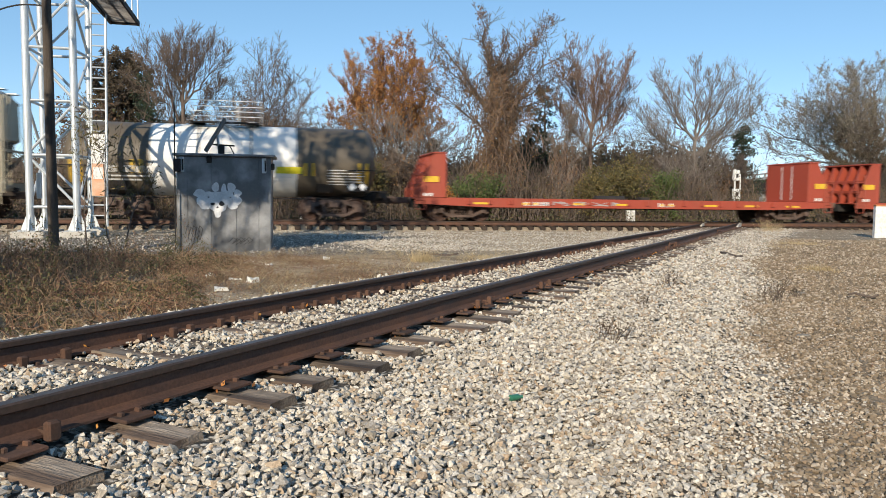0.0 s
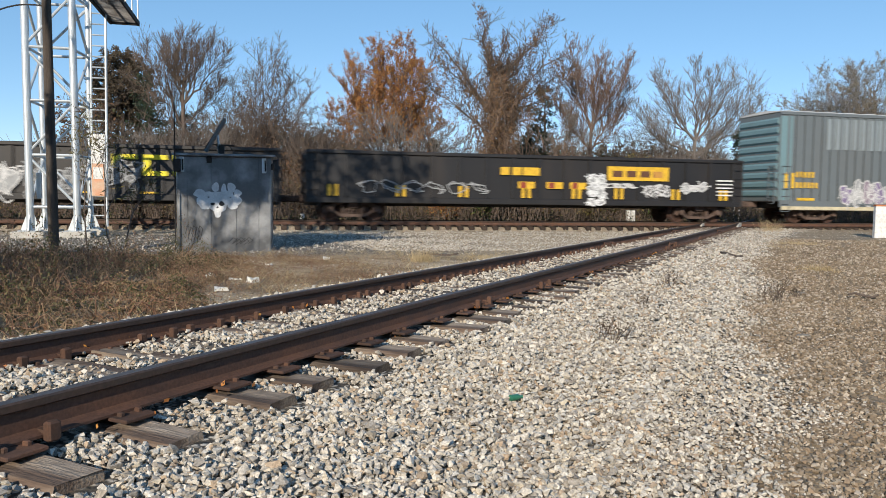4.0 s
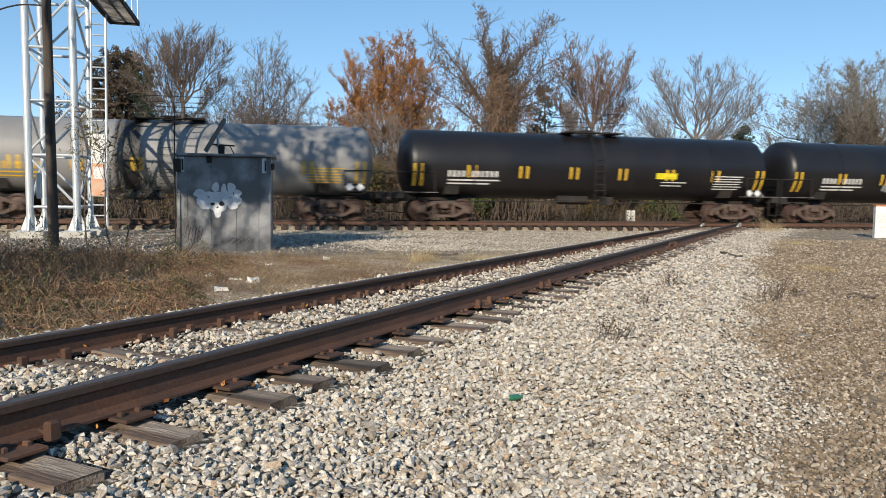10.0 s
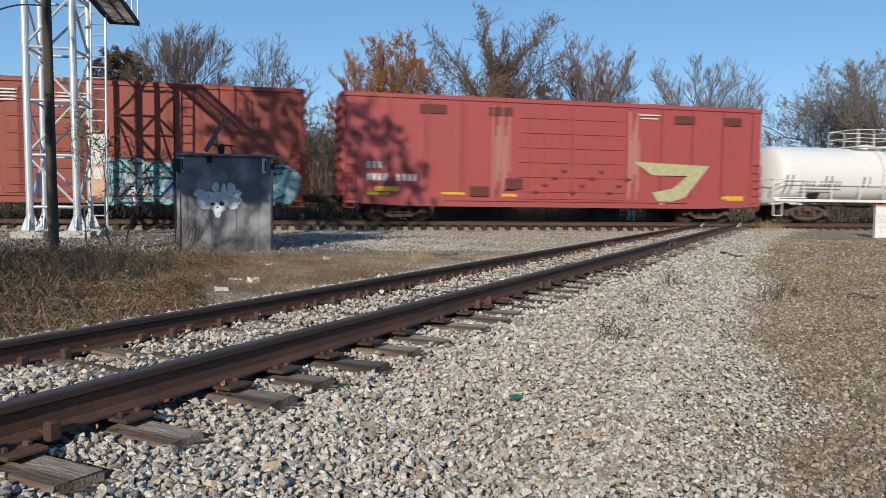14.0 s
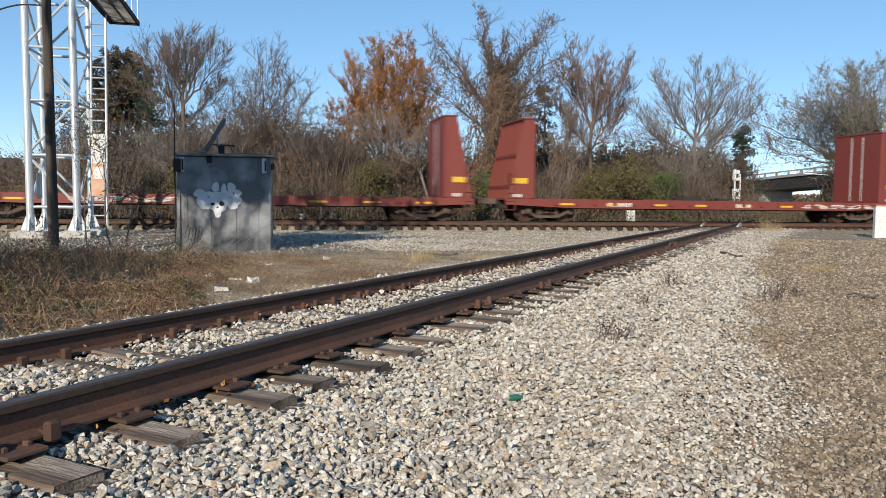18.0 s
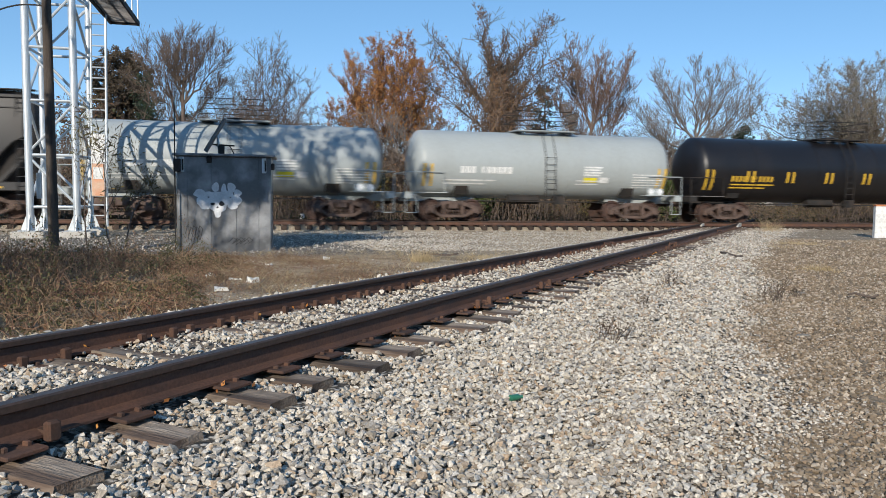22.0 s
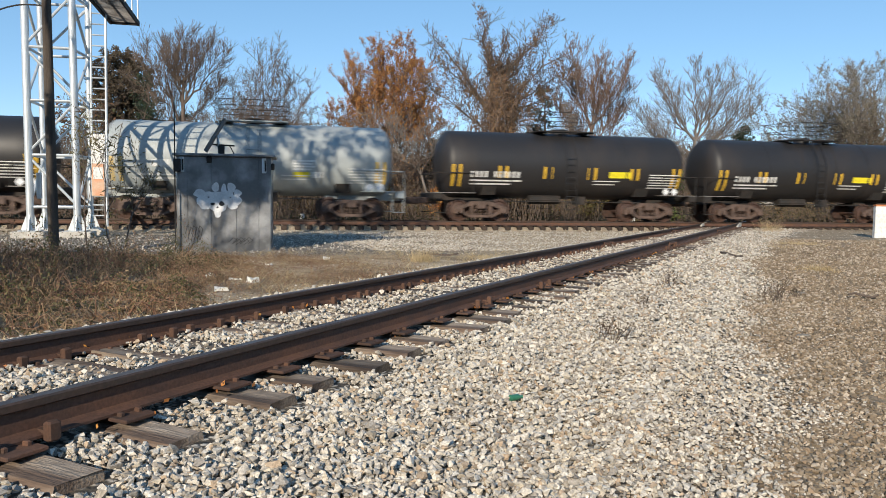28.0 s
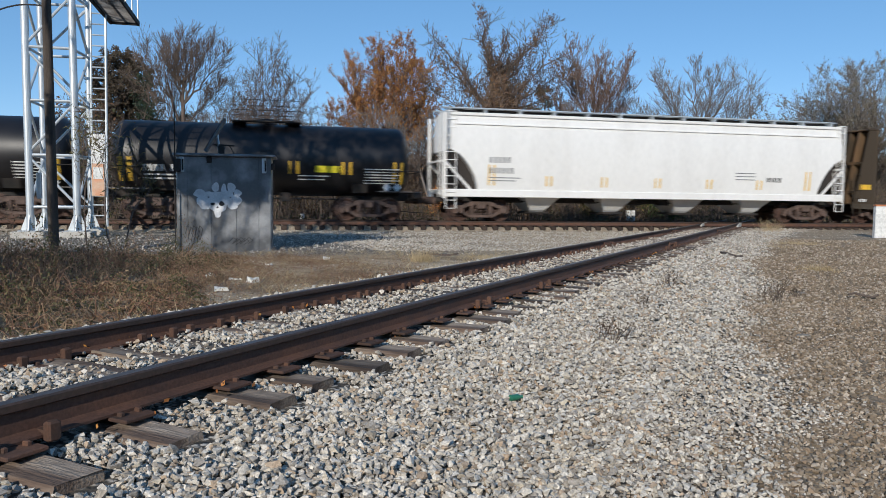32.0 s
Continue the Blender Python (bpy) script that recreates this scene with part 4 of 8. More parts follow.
def box_car(label, x0, x1, body, doors, roof, eave=5.03, zb=0.62, posts=18, end=None):
    """A tall boxcar with ribbed sides, ribbed ends and plug doors."""
    mid, half = (x0 + x1) / 2, (x1 - x0) / 2
    car = thing("box_car", label, "box car", group="freight train")
    part("body", Shape().cham(-half + 0.05, half - 0.05, -1.53, 1.53, 1.0, eave, 0.03), body, car)
    for y in (-1, 1):
        sill = [(-half + 0.1, 1.05), (-half + 0.1, zb + 0.12), (-half + 2.8, zb), (half - 2.8, zb), (half - 0.1, zb + 0.12), (half - 0.1, 1.05)]
        part("side_sill", Shape().along_y(sill, min(y * 1.5, y * 1.57), max(y * 1.5, y * 1.57)), body, car)
        part("top_plate", Shape().cham(-half + 0.03, half - 0.03, min(y * 1.46, y * 1.585), max(y * 1.46, y * 1.585), eave - 0.12, eave + 0.03, 0.015), body, car)
    rf = Shape().along_x([(-1.56, eave + 0.02), (1.56, eave + 0.02), (1.5, eave + 0.06), (0, eave + 0.17), (-1.5, eave + 0.06)], -half + 0.03, half - 0.03)
    r_ob = part("roof", rf, roof, car)
    for k in range(16):
        x = -half + 0.6 + (2 * half - 1.2) * k / 15
        part("roof_rib", Shape().along_x([(-1.5, eave + 0.06), (0, eave + 0.17), (1.5, eave + 0.06), (1.5, eave + 0.1), (0, eave + 0.22), (-1.5, eave + 0.1)], x - 0.03, x + 0.03), roof, r_ob)
    for k in range(posts):
        x = -half + 0.45 + (2 * half - 0.9) * k / (posts - 1)
        if any(a - 0.05 < x < b + 0.05 for a, b in doors):
            continue
        # thin dark lines down both sides of each post
        for o in (-0.085, 0.06):
            part("post_line", Shape().box(x + o, x + o + 0.025, -1.536, -1.52, 1.0, eave - 0.13), P_BLACK, car)
        part("side_post", Shape().along_x([(-1.53, 1.0), (-1.578, 1.02), (-1.578, eave - 0.13), (-1.53, eave - 0.12)], x - 0.06, x + 0.06), body, car)
    for a, b in doors:
        d = part("door", Shape().cham(a, b, -1.605, -1.53, 0.95, eave - 0.22, 0.02), body, car)
        for k in range(6):
            z = 1.3 + (eave - 2.0) * k / 5
            part("door_rib", Shape().cham(a + 0.08, b - 0.08, -1.64, -1.6, z - 0.05, z + 0.05, 0.015), body, d)
        for x in (a + 0.5, (a + b) / 2, b - 0.5):
            part("lock_rod", Shape().rod((x, -1.655, 0.95), (x, -1.655, eave - 0.25), 0.022, n=5), body, d)
    part("door_track", Shape().box(doors[0][0] - 3.0, doors[-1][1] + 3.0, -1.63, -1.53, 0.86, 0.93), body, car)
    for q in (-1, 1):
        xe = q * (half - 0.05)
        for k in range(9):
            z = 1.35 + (eave - 1.75) * k / 8
            part("end_rib", Shape().along_y([(xe, z - 0.17), (xe + q * 0.09, z - 0.08), (xe + q * 0.09, z + 0.08), (xe, z + 0.17)], -1.42, 1.42), end or body, car)
        ladder(car, q * (half - 0.35), -1.62, 0.55, 2.6, body)
        ladder(car, q * (half + 0.1), -1.2, 0.9, 2.6, body, face="x")
        s = Shape().box(min(xe, xe + q * 0.35), max(xe, xe + q * 0.35), -1.3, 1.3, 0.98, 1.02)
        part("end_platform", s, UNDER, car)
    part("centre_sill", Shape().cham(-half, half, -0.4, 0.4, 0.7, 1.02, 0.02), UNDER, car)
    running_gear(car, half + 0.35, half - 2.4)
    brake_gear(car, half)
    flat_marks(car, -1.6, [(-half + 1.0 + 1.4 * k, -half + 1.9 + 1.4 * k, 1.05, 1.17) for k in (0, 4)] + [(half - 2.0, half - 1.0, 1.05, 1.17)], P_YELLOW, "reflector", "yellow reflector strips")
    return car, mid


def gondola_car(label, x0, x1, body, top=2.72, zb=0.72):
    mid, half = (x0 + x1) / 2, (x1 - x0) / 2
    car = thing("gondola_car", label, "gondola car", group="freight train")
    for y in (-1, 1):
        part("side_wall", Shape().box(-half, half, min(y * 1.4, y * 1.48), max(y * 1.4, y * 1.48), zb + 0.2, top), body, car)
        part("top_chord", Shape().cham(-half, half, min(y * 1.38, y * 1.57), max(y * 1.38, y * 1.57), top - 0.07, top + 0.07, 0.02), body, car)
        part("side_sill", Shape().cham(-half, half, min(y * 1.42, y * 1.56), max(y * 1.42, y * 1.56), zb, zb + 0.24, 0.02), body, car)
    n = 17
    for k in range(n):
        x = -half + 0.5 + (2 * half - 1.0) * k / (n - 1)
        for y in (-1, 1):
            part("side_post", Shape().along_x([(y * 1.48, zb + 0.2), (y * 1.56, zb + 0.25), (y * 1.56, top - 0.08), (y * 1.48, top - 0.07)], x - 0.07, x + 0.07), body, car)
    for q in (-1, 1):
        xe = q * (half - 0.06)
        part("end_wall", Shape().box(xe - 0.06, xe + 0.06, -1.48, 1.48, zb + 0.2, top), body, car)
        for k in range(4):
            part("end_rib", Shape().along_y([(xe, 1.15 + 0.45 * k - 0.1), (xe + q * 0.12, 1.15 + 0.45 * k - 0.06), (xe + q * 0.12, 1.15 + 0.45 * k + 0.06), (xe, 1.15 + 0.45 * k + 0.1)], -1.4, 1.4), body, car)
        ladder(car, q * (half - 0.3), -1.58, 0.5, top, body)
        ladder(car, q * (half + 0.12), -1.1, 0.9, top, body, face="x")
    part("floor", Shape().box(-half, half, -1.45, 1.45, zb + 0.1, zb + 0.24), UNDER, car)
    part("centre_sill", Shape().cham(-half, half, -0.35, 0.35, 0.6, 0.85, 0.02), UNDER, car)
    running_gear(car, half + 0.4, half - 1.9)
    brake_gear(car, half)
    return car, mid


def bulkhead_flat(label, x0, x1, body, bulk=None, height=4.25, deck=0.98, zb=0.6, stripes=P_WHITE, stakes=0, plate=P_YELLOW, plates=8, bars=None):
    """A flat car with a tall braced bulkhead at either end."""
    mid, half = (x0 + x1) / 2, (x1 - x0) / 2
    bulk = bulk or body
    car = thing("bulkhead_flat_car", label, "flat car", group="freight train")
    belly = [(-half, deck - 0.06), (-half, zb + 0.12), (-half + 3.0, zb), (half - 3.0, zb), (half, zb + 0.12), (half, deck - 0.06)]
    for y in (-1, 1):
        part("side_sill", Shape().along_y(belly, min(y * 1.38, y * 1.5), max(y * 1.38, y * 1.5)), body, car)
        for k in range(18):
            x = -half + 2.2 + (2 * half - 4.4) * k / 17
            part("stake_pocket", Shape().cham(x - 0.07, x + 0.07, min(y * 1.5, y * 1.58), max(y * 1.5, y * 1.58), deck - 0.26, deck - 0.04, 0.01), body, car)
    n = 16
    for k in range(n):
        a, b = -half + 2 * half * k / n, -half + 2 * half * (k + 1) / n
        part("deck_board", Shape().cham(a + 0.012, b - 0.012, -1.47, 1.47, deck - 0.07, deck, 0.01), bulk if k in (0, n - 1) else body, car)
    part("centre_sill", Shape().cham(-half, half, -0.35, 0.35, 0.55, 0.9, 0.02), UNDER, car)
    for q in (-1, 1):
        xi, xo = q * (half - 1.25), q * (half - 0.1)
        b = part("bulkhead", Shape().cham(min(xi, xi + q * 0.14), max(xi, xi + q * 0.14), -1.5, 1.5, deck, height, 0.02), bulk, car)
        for y in (-1.47, -0.88, -0.3, 0.3, 0.88, 1.47):
            t = 0.05 if abs(y) > 1 else 0.12
            part("brace", Shape().along_y([(xi + q * 0.14, deck), (xo, deck), (xo, deck + 0.3), (xi + q * 0.5, height), (xi + q * 0.14, height)], y - t / 2, y + t / 2), bulk, b)
        for k in range(2):
            z = deck + 0.5 + (height - deck - 0.9) * k * 0.55
            xz = xo + (xi + q * 0.5 - xo) * min(1, max(0, (z - deck - 0.3) / (height - deck - 0.3)))
            part("rail_bar", Shape().cham(min(xz, xz - q * 0.1), max(xz, xz - q * 0.1), -1.48, 1.48, z - 0.06, z + 0.06, 0.01), bulk, b)
        part("cap", Shape().cham(min(xi - q * 0.03, xi + q * 0.55), max(xi - q * 0.03, xi + q * 0.55), -1.52, 1.52, height, height + 0.07, 0.015), bulk, b)
        ladder(car, q * (half - 0.18), -1.53, 0.5, deck + 1.3, bulk, wide=0.4)
        flat_marks(car, -1.53, [(q * (half - 0.62) - 0.3, q * (half - 0.62) + 0.3, deck + 0.62, deck + 0.85)], plate, "reflector", "yellow reflector plate")
        flat_marks(car, -1.53, glyph_boxes(q * (half - 0.6) - 0.3, deck + 0.05, 4, 0.13), stripes, "lettering")
        if q > 0:
            s = Shape()
            for y in (-0.35, 0.35):
                s.box(xi - 0.004, xi + 0.01, y - 0.03, y + 0.03, deck + 0.1, height - 0.1)
            part("stripe", s, bars or stripes, car, "upright painted stripes")
    flat_marks(car, -1.5, [(x, x + 0.7, zb + 0.12, zb + 0.2) for x in [-half + 2.4 + (2 * half - 4.8) * k / max(1, plates - 1) for k in range(plates)]], plate, "reflector", "yellow reflector strips")
    flat_marks(car, -1.5, glyph_boxes(-half + 4.6, zb + 0.08, 9, 0.16) + glyph_boxes(half * 0.1, zb + 0.08, 6, 0.16), stripes, "lettering")
    for k in range(stakes):
        x = -half + 2.6 + (2 * half - 5.2) * k / max(1, stakes - 1)
        for o in (-0.12, 0.12):
            part("stake", Shape().cham(x + o - 0.05, x + o + 0.05, 1.3, 1.42, deck, deck + 0.42, 0.01), P_GREY, car, "short grey stakes")
    running_gear(car, half + 0.35, half - 2.0)
    brake_gear(car, half)
    return car, mid


SIGN_ORANGE = mat("sun-faded orange sign paint", (0.62, 0.3, 0.17), (0.6, 0.42, 0.3), rough=0.6, scale=4, fine=30, bump=0, grain=0.12)


# ---- signal tower beside the main line ----
def tower():
    t = thing("signal_tower", "galvanised lattice signal tower on concrete footings", "signal tower", at=pose(-6.05, -5.4, -0.1))
    zg = -0.32
    legs = {}
    for name, (a, b, c, d) in dict(nl=(-0.835, -0.75, -0.89, -0.75), nr=(0.485, -0.75, 0.41, -0.75), fl=(-0.81, 0.75, -0.845, 0.75), fr=(0.56, 0.75, 0.575, 0.75)).items():
        legs[name] = (Vector((a, b, -0.1)), Vector((c, d, 8.8)))
        part("leg", Shape().rod(legs[name][0], legs[name][1], 0.112 if b < 0 else 0.095, n=16), GALV, t)
        x, y = a, b
        foot = Shape().cham(x - 0.3, x + 0.3, y - 0.3, y + 0.3, -0.13, -0.1, 0.01)
        for k in range(4):
            dx, dy = ((1, 0), (-1, 0), (0, 1), (0, -1))[k]
            p = [(0.09, -0.1), (0.28, -0.1), (0.09, 0.42)]
            if dx:
                foot.along_y([(x + dx * u, z) for u, z in p], y - 0.012, y + 0.012)
            else:
                foot.along_x([(y + dy * u, z) for u, z in p], x - 0.012, x + 0.012)
        part("base_plate", foot, GALV, t, "base plate with upright gussets")
        part("footing", Shape().cham(x - 0.46, x + 0.46, y - 0.42, y + 0.42, zg - 0.2, -0.13, 0.02), CONCRETE, t, "pale concrete footing")

    def at(leg, z):
        a, b = legs[leg]
        return a.lerp(b, (z + 0.1) / 8.9)

    levels = [0.61, 2.19, 3.83, 5.42, 7.05, 8.65]
    for a, b in (("nl", "nr"), ("nr", "fr"), ("fr", "fl"), ("fl", "nl")):
        for z in levels:
            part("strut", Shape().rod(at(a, z), at(b, z), 0.045, n=8), GALV, t)
        for z0, z1 in zip(levels, levels[1:]):
            lo_, hi_ = (a, b) if (levels.index(z0) + (a in ("nr", "fr"))) % 2 else (b, a)
            part("diagonal", Shape().rod(at(lo_, z0 + 0.06), at(hi_, z1 - 0.06), 0.043, n=8), GALV, t)
    # ladder on its east side, with a pale anti-climb panel
    lad = part("ladder_frame", Shape().rod((0.81, -0.3, 0.0), (0.89, -0.3, 8.7), 0.032, n=6).rod((1.25, -0.3, 0.0), (1.31, -0.3, 8.7), 0.04, n=6), GALV, t)
    for k in range(25):
        z = 0.35 + 0.33 * k
        part("rung", Shape().rod((0.81 + 0.009 * z, -0.3, z), (1.25 + 0.007 * z, -0.3, z), 0.022, n=5), GALV, lad)
    guard = part("climb_guard", Shape().cham(0.82, 1.24, -0.37, -0.34, 0.95, 2.9, 0.008), P_WHITE, t, "white painted climb guard with a faded orange sign")
    part("sign", Shape().cham(0.84, 1.2, -0.382, -0.372, 0.97, 1.98, 0.004), SIGN_ORANGE, guard, "faded orange warning sign")
    part("sign_band", Shape().box(0.88, 1.16, -0.388, -0.381, 1.5, 1.86), P_WHITE, guard)
    # service platform near the top
    pl = part("platform", Shape().box(1.27, 1.33, -2.8, 0.68, 6.62, 6.66).box(2.05, 2.12, -2.8, 0.68, 6.62, 6.66).box(1.68, 1.72, -2.8, 0.68, 6.62, 6.66), GALV_DULL, t, "open grating platform")
    for x in (1.27, 2.12):
        part("edge_beam", Shape().beam((x, -2.8, 6.59), (x, 0.7, 6.59), 0.06, 0.14), UNDER, pl)
    for y in (-2.8, 0.68):
        part("edge_beam", Shape().beam((1.27, y, 6.59), (2.12, y, 6.59), 0.06, 0.12), UNDER, pl)
    for y in (0.66, -0.5, -1.6, -2.75):
        part("rail_post", Shape().rod((2.1, y, 6.62), (2.1, y, 7.8), 0.025, n=6), GALV, pl)
    part("guard_rail", Shape().path([(1.28, 0.66, 7.72), (2.1, 0.66, 7.72), (2.1, -2.75, 7.72)], 0.025), GALV, pl)
    part("knee_brace", Shape().rod((0.4, 0.6, 7.5), (1.25, 0.6, 6.62), 0.035, n=6), GALV, pl)
    for k in range(27):
        part("grating_bar", Shape().box(1.28, 2.1, -2.7 + 0.125 * k, -2.655 + 0.125 * k, 6.6, 6.62), GALV_DULL, pl)
    # small junction boxes low on the legs
    part("junction_box", Shape().cham(-0.74, -0.6, -0.45, -0.3, 0.86, 1.66, 0.02), GALV, t, "narrow grey junction box")
    return t


tower()

# ---- relay cabinet with a solar panel ----
cab = thing("relay_cabinet", "galvanised relay cabinet with white paw-like sprayed mark", "equipment cabinet", at=pose(-0.87, -12.05, 0, 0, 0, -3))
CW, CH, C0 = 1.095, 1.83, -0.5
part("body", Shape().cham(-CW, CW, -0.55, 0.55, C0, CH, 0.012), CABINET, cab)
for a, b in ((-CW + 0.02, -0.84), (-0.83, -0.3), (-0.29, 0.28), (0.29, 0.8), (0.81, CW - 0.02)):
    part("front_panel", Shape().cham(a, b, -0.562, -0.548, C0 + 0.05, CH - 0.05, 0.004), CABINET, cab, "seamed sheet-metal panel")
part("lid", Shape().cham(-CW - 0.07, CW + 0.1, -0.68, 0.62, CH, CH + 0.06, 0.012), CABINET, cab, "overhanging sheet-metal lid")
for x in (-0.96, 0.93):
    c = part("hasp", Shape().cham(x - 0.05, x + 0.05, -0.63, -0.56, CH - 0.38, CH - 0.02, 0.01), GALV, cab)
    part("bolt", Shape().rod((x + 0.03, -0.66, CH - 0.34), (x + 0.03, -0.66, CH - 0.08), 0.018, n=6), UNDER, c)
part("padlock", Shape().cham(CW + 0.0, CW + 0.075, -0.58, -0.48, CH - 0.3, CH - 0.14, 0.012), UNDER, cab, "dark padlock box")
part("latch", Shape().cham(-0.4, -0.28, -0.6, -0.56, CH - 0.16, CH + 0.0, 0.01), UNDER, cab)
rb_ = random.Random(8)
for cx, cz, rx, rz in ((-0.52, 0.76, 0.13, 0.11), (-0.56, 0.95, 0.15, 0.09), (-0.38, 0.86, 0.17, 0.13), (-0.44, 0.66, 0.14, 0.1), (-0.2, 1.1, 0.085, 0.11), (-0.01, 1.06, 0.06, 0.12), (0.16, 1.09, 0.095, 0.13), (0.31, 0.97, 0.09, 0.08), (0.27, 0.8, 0.13, 0.12), (0.2, 0.66, 0.12, 0.08), (0.0, 0.84, 0.26, 0.17), (-0.2, 0.84, 0.24, 0.17), (-0.13, 0.64, 0.2, 0.14), (-0.15, 0.5, 0.085, 0.14)):
    p = blob(rb_, cx, cz, rx, rz, 18, 0.2)
    part("spray_blot", Shape().add([(a, -0.567 - 0.002 * abs(cx), b) for a, b in p], [tuple(range(len(p)))]), SPRAY["haze"], cab, "white sprayed blot")
for cx, cz, w in ((-0.27, 0.7, 0.05), (-0.06, 0.71, 0.065), (-0.16, 0.62, 0.025), (-0.36, 0.86, 0.02), (0.14, 0.86, 0.02)):
    p = blob(rb_, cx, cz, w, w * 0.8, 12, 0.3)
    part("spray_dot", Shape().add([(a, -0.574, b) for a, b in p], [tuple(range(len(p)))]), SPRAY["black"], cab)
# two rows of short dark strokes low on the front
for k in range(5):
    s, s2 = Shape(), Shape()
    x, z = -0.9 + 0.07 * k, -0.02 - 0.03 * (k % 2)
    ribbon(s2, [(x, z), (x + 0.05, z + 0.2), (x + 0.12, z + 0.12), (x + 0.06, z - 0.14)], -0.568, 0.011)
    x, z = 0.1 + 0.09 * k, -0.2 - 0.02 * (k % 2)
    ribbon(s, [(x, z), (x + 0.1, z + 0.1), (x + 0.2, z + 0.04), (x + 0.08, z - 0.05)], -0.568, 0.011)
    part("dark_stroke", s, SPRAY["black"], cab)
    part("dark_stroke", s2, SPRAY["black"], cab)
part("plinth", Shape().cham(-CW - 0.05, CW + 0.05, -0.6, 0.6, C0 - 0.15, C0 + 0.02, 0.02), CONCRETE, cab)
solar = thing("solar_panel", "tilted solar panel on a bracket atop the cabinet", "solar panel", at=pose(-1.3, -12.0, CH + 0.06))
s = Shape().beam((-0.06, 0, 0.08), (0.41, 0, 0.88), 0.62, 0.035)
part("panel", s, TEAL, solar, "bluish glass panel edge in a metal frame")
part("glass", Shape().beam((-0.085, 0, 0.095), (0.385, 0, 0.895), 0.56, 0.01), mat("dark solar glass", (0.02, 0.03, 0.06), rough=0.15, scale=6, fine=30, bump=0, grain=0.1), solar)
part("mast", Shape().rod((0.26, 0, 0), (0.22, 0, 0.5), 0.03, n=8), GALV, solar)
part("arm", Shape().rod((0.1, 0, 0.26), (0.62, 0, 0.24), 0.02, n=6).rod((0.5, 0, 0.25), (0.62, 0, 0.02), 0.014, n=6).cham(0.24, 0.38, -0.08, 0.08, 0.0, 0.24, 0.01), UNDER, solar)
mast = thing("antenna_mast", "thin grey antenna rod beside the cabinet", "antenna", at=pose(-2.0, -12.75, -0.5))
part("rod", Shape().rod((0, 0, 1.9), (0, 0, 3.55), 0.016, n=6), UNDER, mast)
part("clamp", Shape().cham(-0.03, 0.12, -0.03, 0.2, 1.95, 2.25, 0.008), UNDER, mast)
part("lower_rod", Shape().rod((0, 0, 0.0), (0, 0, 1.95), 0.016, n=6), UNDER, mast)

# ---- timber pole with a slack wire ----
pole = thing("utility_pole", "dark tarred timber pole leaning slightly", "utility pole", at=pose(-4.5, -13.2, -0.65))
part("post", Shape().loft([[(-0.009 * z + (0.112 - 0.003 * z) * math.cos(a), (0.112 - 0.003 * z) * math.sin(a), z) for a in [2 * math.pi * i / 14 for i in range(14)]] for z in (0, 0.5, 2, 4, 6, 8, 9.5)]), POLE_WOOD, pole, smooth=True)
w = Shape()
pts = [Vector((-0.1 - 1.1 * k / 6, 0.0, 5.6 - 0.25 * (k / 6) + 0.1 * math.sin(math.pi * k / 6))) for k in range(7)]
w.path([tuple(p) for p in pts], 0.018, 5)
part("wire", w, UNDER, pole)

# ---- white marker posts, far signal, road bridge, distant house ----
for dx, dy in ((0.0, 0.0), (0.27, 0.05)):
    m_ = thing("marker_post", "square white concrete marker post with rusty top", "marker post", at=pose(21.42 + dx, -8.7 + dy, -0.35, 0, 0, -20), group="white marker posts")
    part("post", Shape().cham(-0.12, 0.12, -0.1, 0.1, -0.2, 1.18, 0.015), P_WHITE, m_)
    part("cap", Shape().cham(-0.13, 0.13, -0.11, 0.11, 1.18, 1.24, 0.01), SPRAY["orange"], m_)
for dx in (0.0, 0.32):
    m_ = thing("marker_post", "small white marker post beyond the main line", "marker post", at=pose(21.66 + dx, 10.8, -0.6), group="white marker posts")
    part("post", Shape().cham(-0.12, 0.12, -0.1, 0.1, -0.2, 1.0, 0.015), P_WHITE, m_)
m_ = thing("marker_post", "small white marker post beyond the main line", "marker post", at=pose(2.09, 10.8, -0.7), group="white marker posts")
part("post", Shape().cham(-0.12, 0.12, -0.1, 0.1, -0.2, 0.75, 0.015), P_WHITE, m_)
sig = thing("railway_signal", "white-backed signal mast seen from behind", "railway signal", at=pose(31.15, 14.0, -0.7))
part("mast", Shape().rod((0, 0, 0), (0, 0, 3.95), 0.06, n=8), P_WHITE, sig)
for z in (2.25, 3.5):
    h = part("signal_head", Shape().cham(-0.12, 0.3, -0.12, 0.12, z - 0.35, z + 0.35, 0.02), P_WHITE, sig)
    part("opening", Shape().box(0.02, 0.18, -0.13, -0.115, z - 0.15, z + 0.12), UNDER, h)
part("side_rail", Shape().rod((0.42, 0, 0.4), (0.42, 0, 3.6), 0.04, n=6), P_WHITE, sig)

bridge = thing("road_bridge", "concrete road bridge over the railway in the distance", "bridge", at=pose(112.0, 120.0, 0.9))
CON_FAR = mat("weathered bridge concrete", (0.34, 0.34, 0.34), (0.25, 0.25, 0.25), rough=0.9, scale=0.3, fine=4, bump=0.1)


def ramp(x0, x1, y0, y1, z0, z1):
    """A length of the rising roadway."""
    return Shape().loft([[(x, y, z - 0.042 * y) for x, z in ((x0, z0), (x1, z0), (x1, z1), (x0, z1))] for y in (y0, y1)])


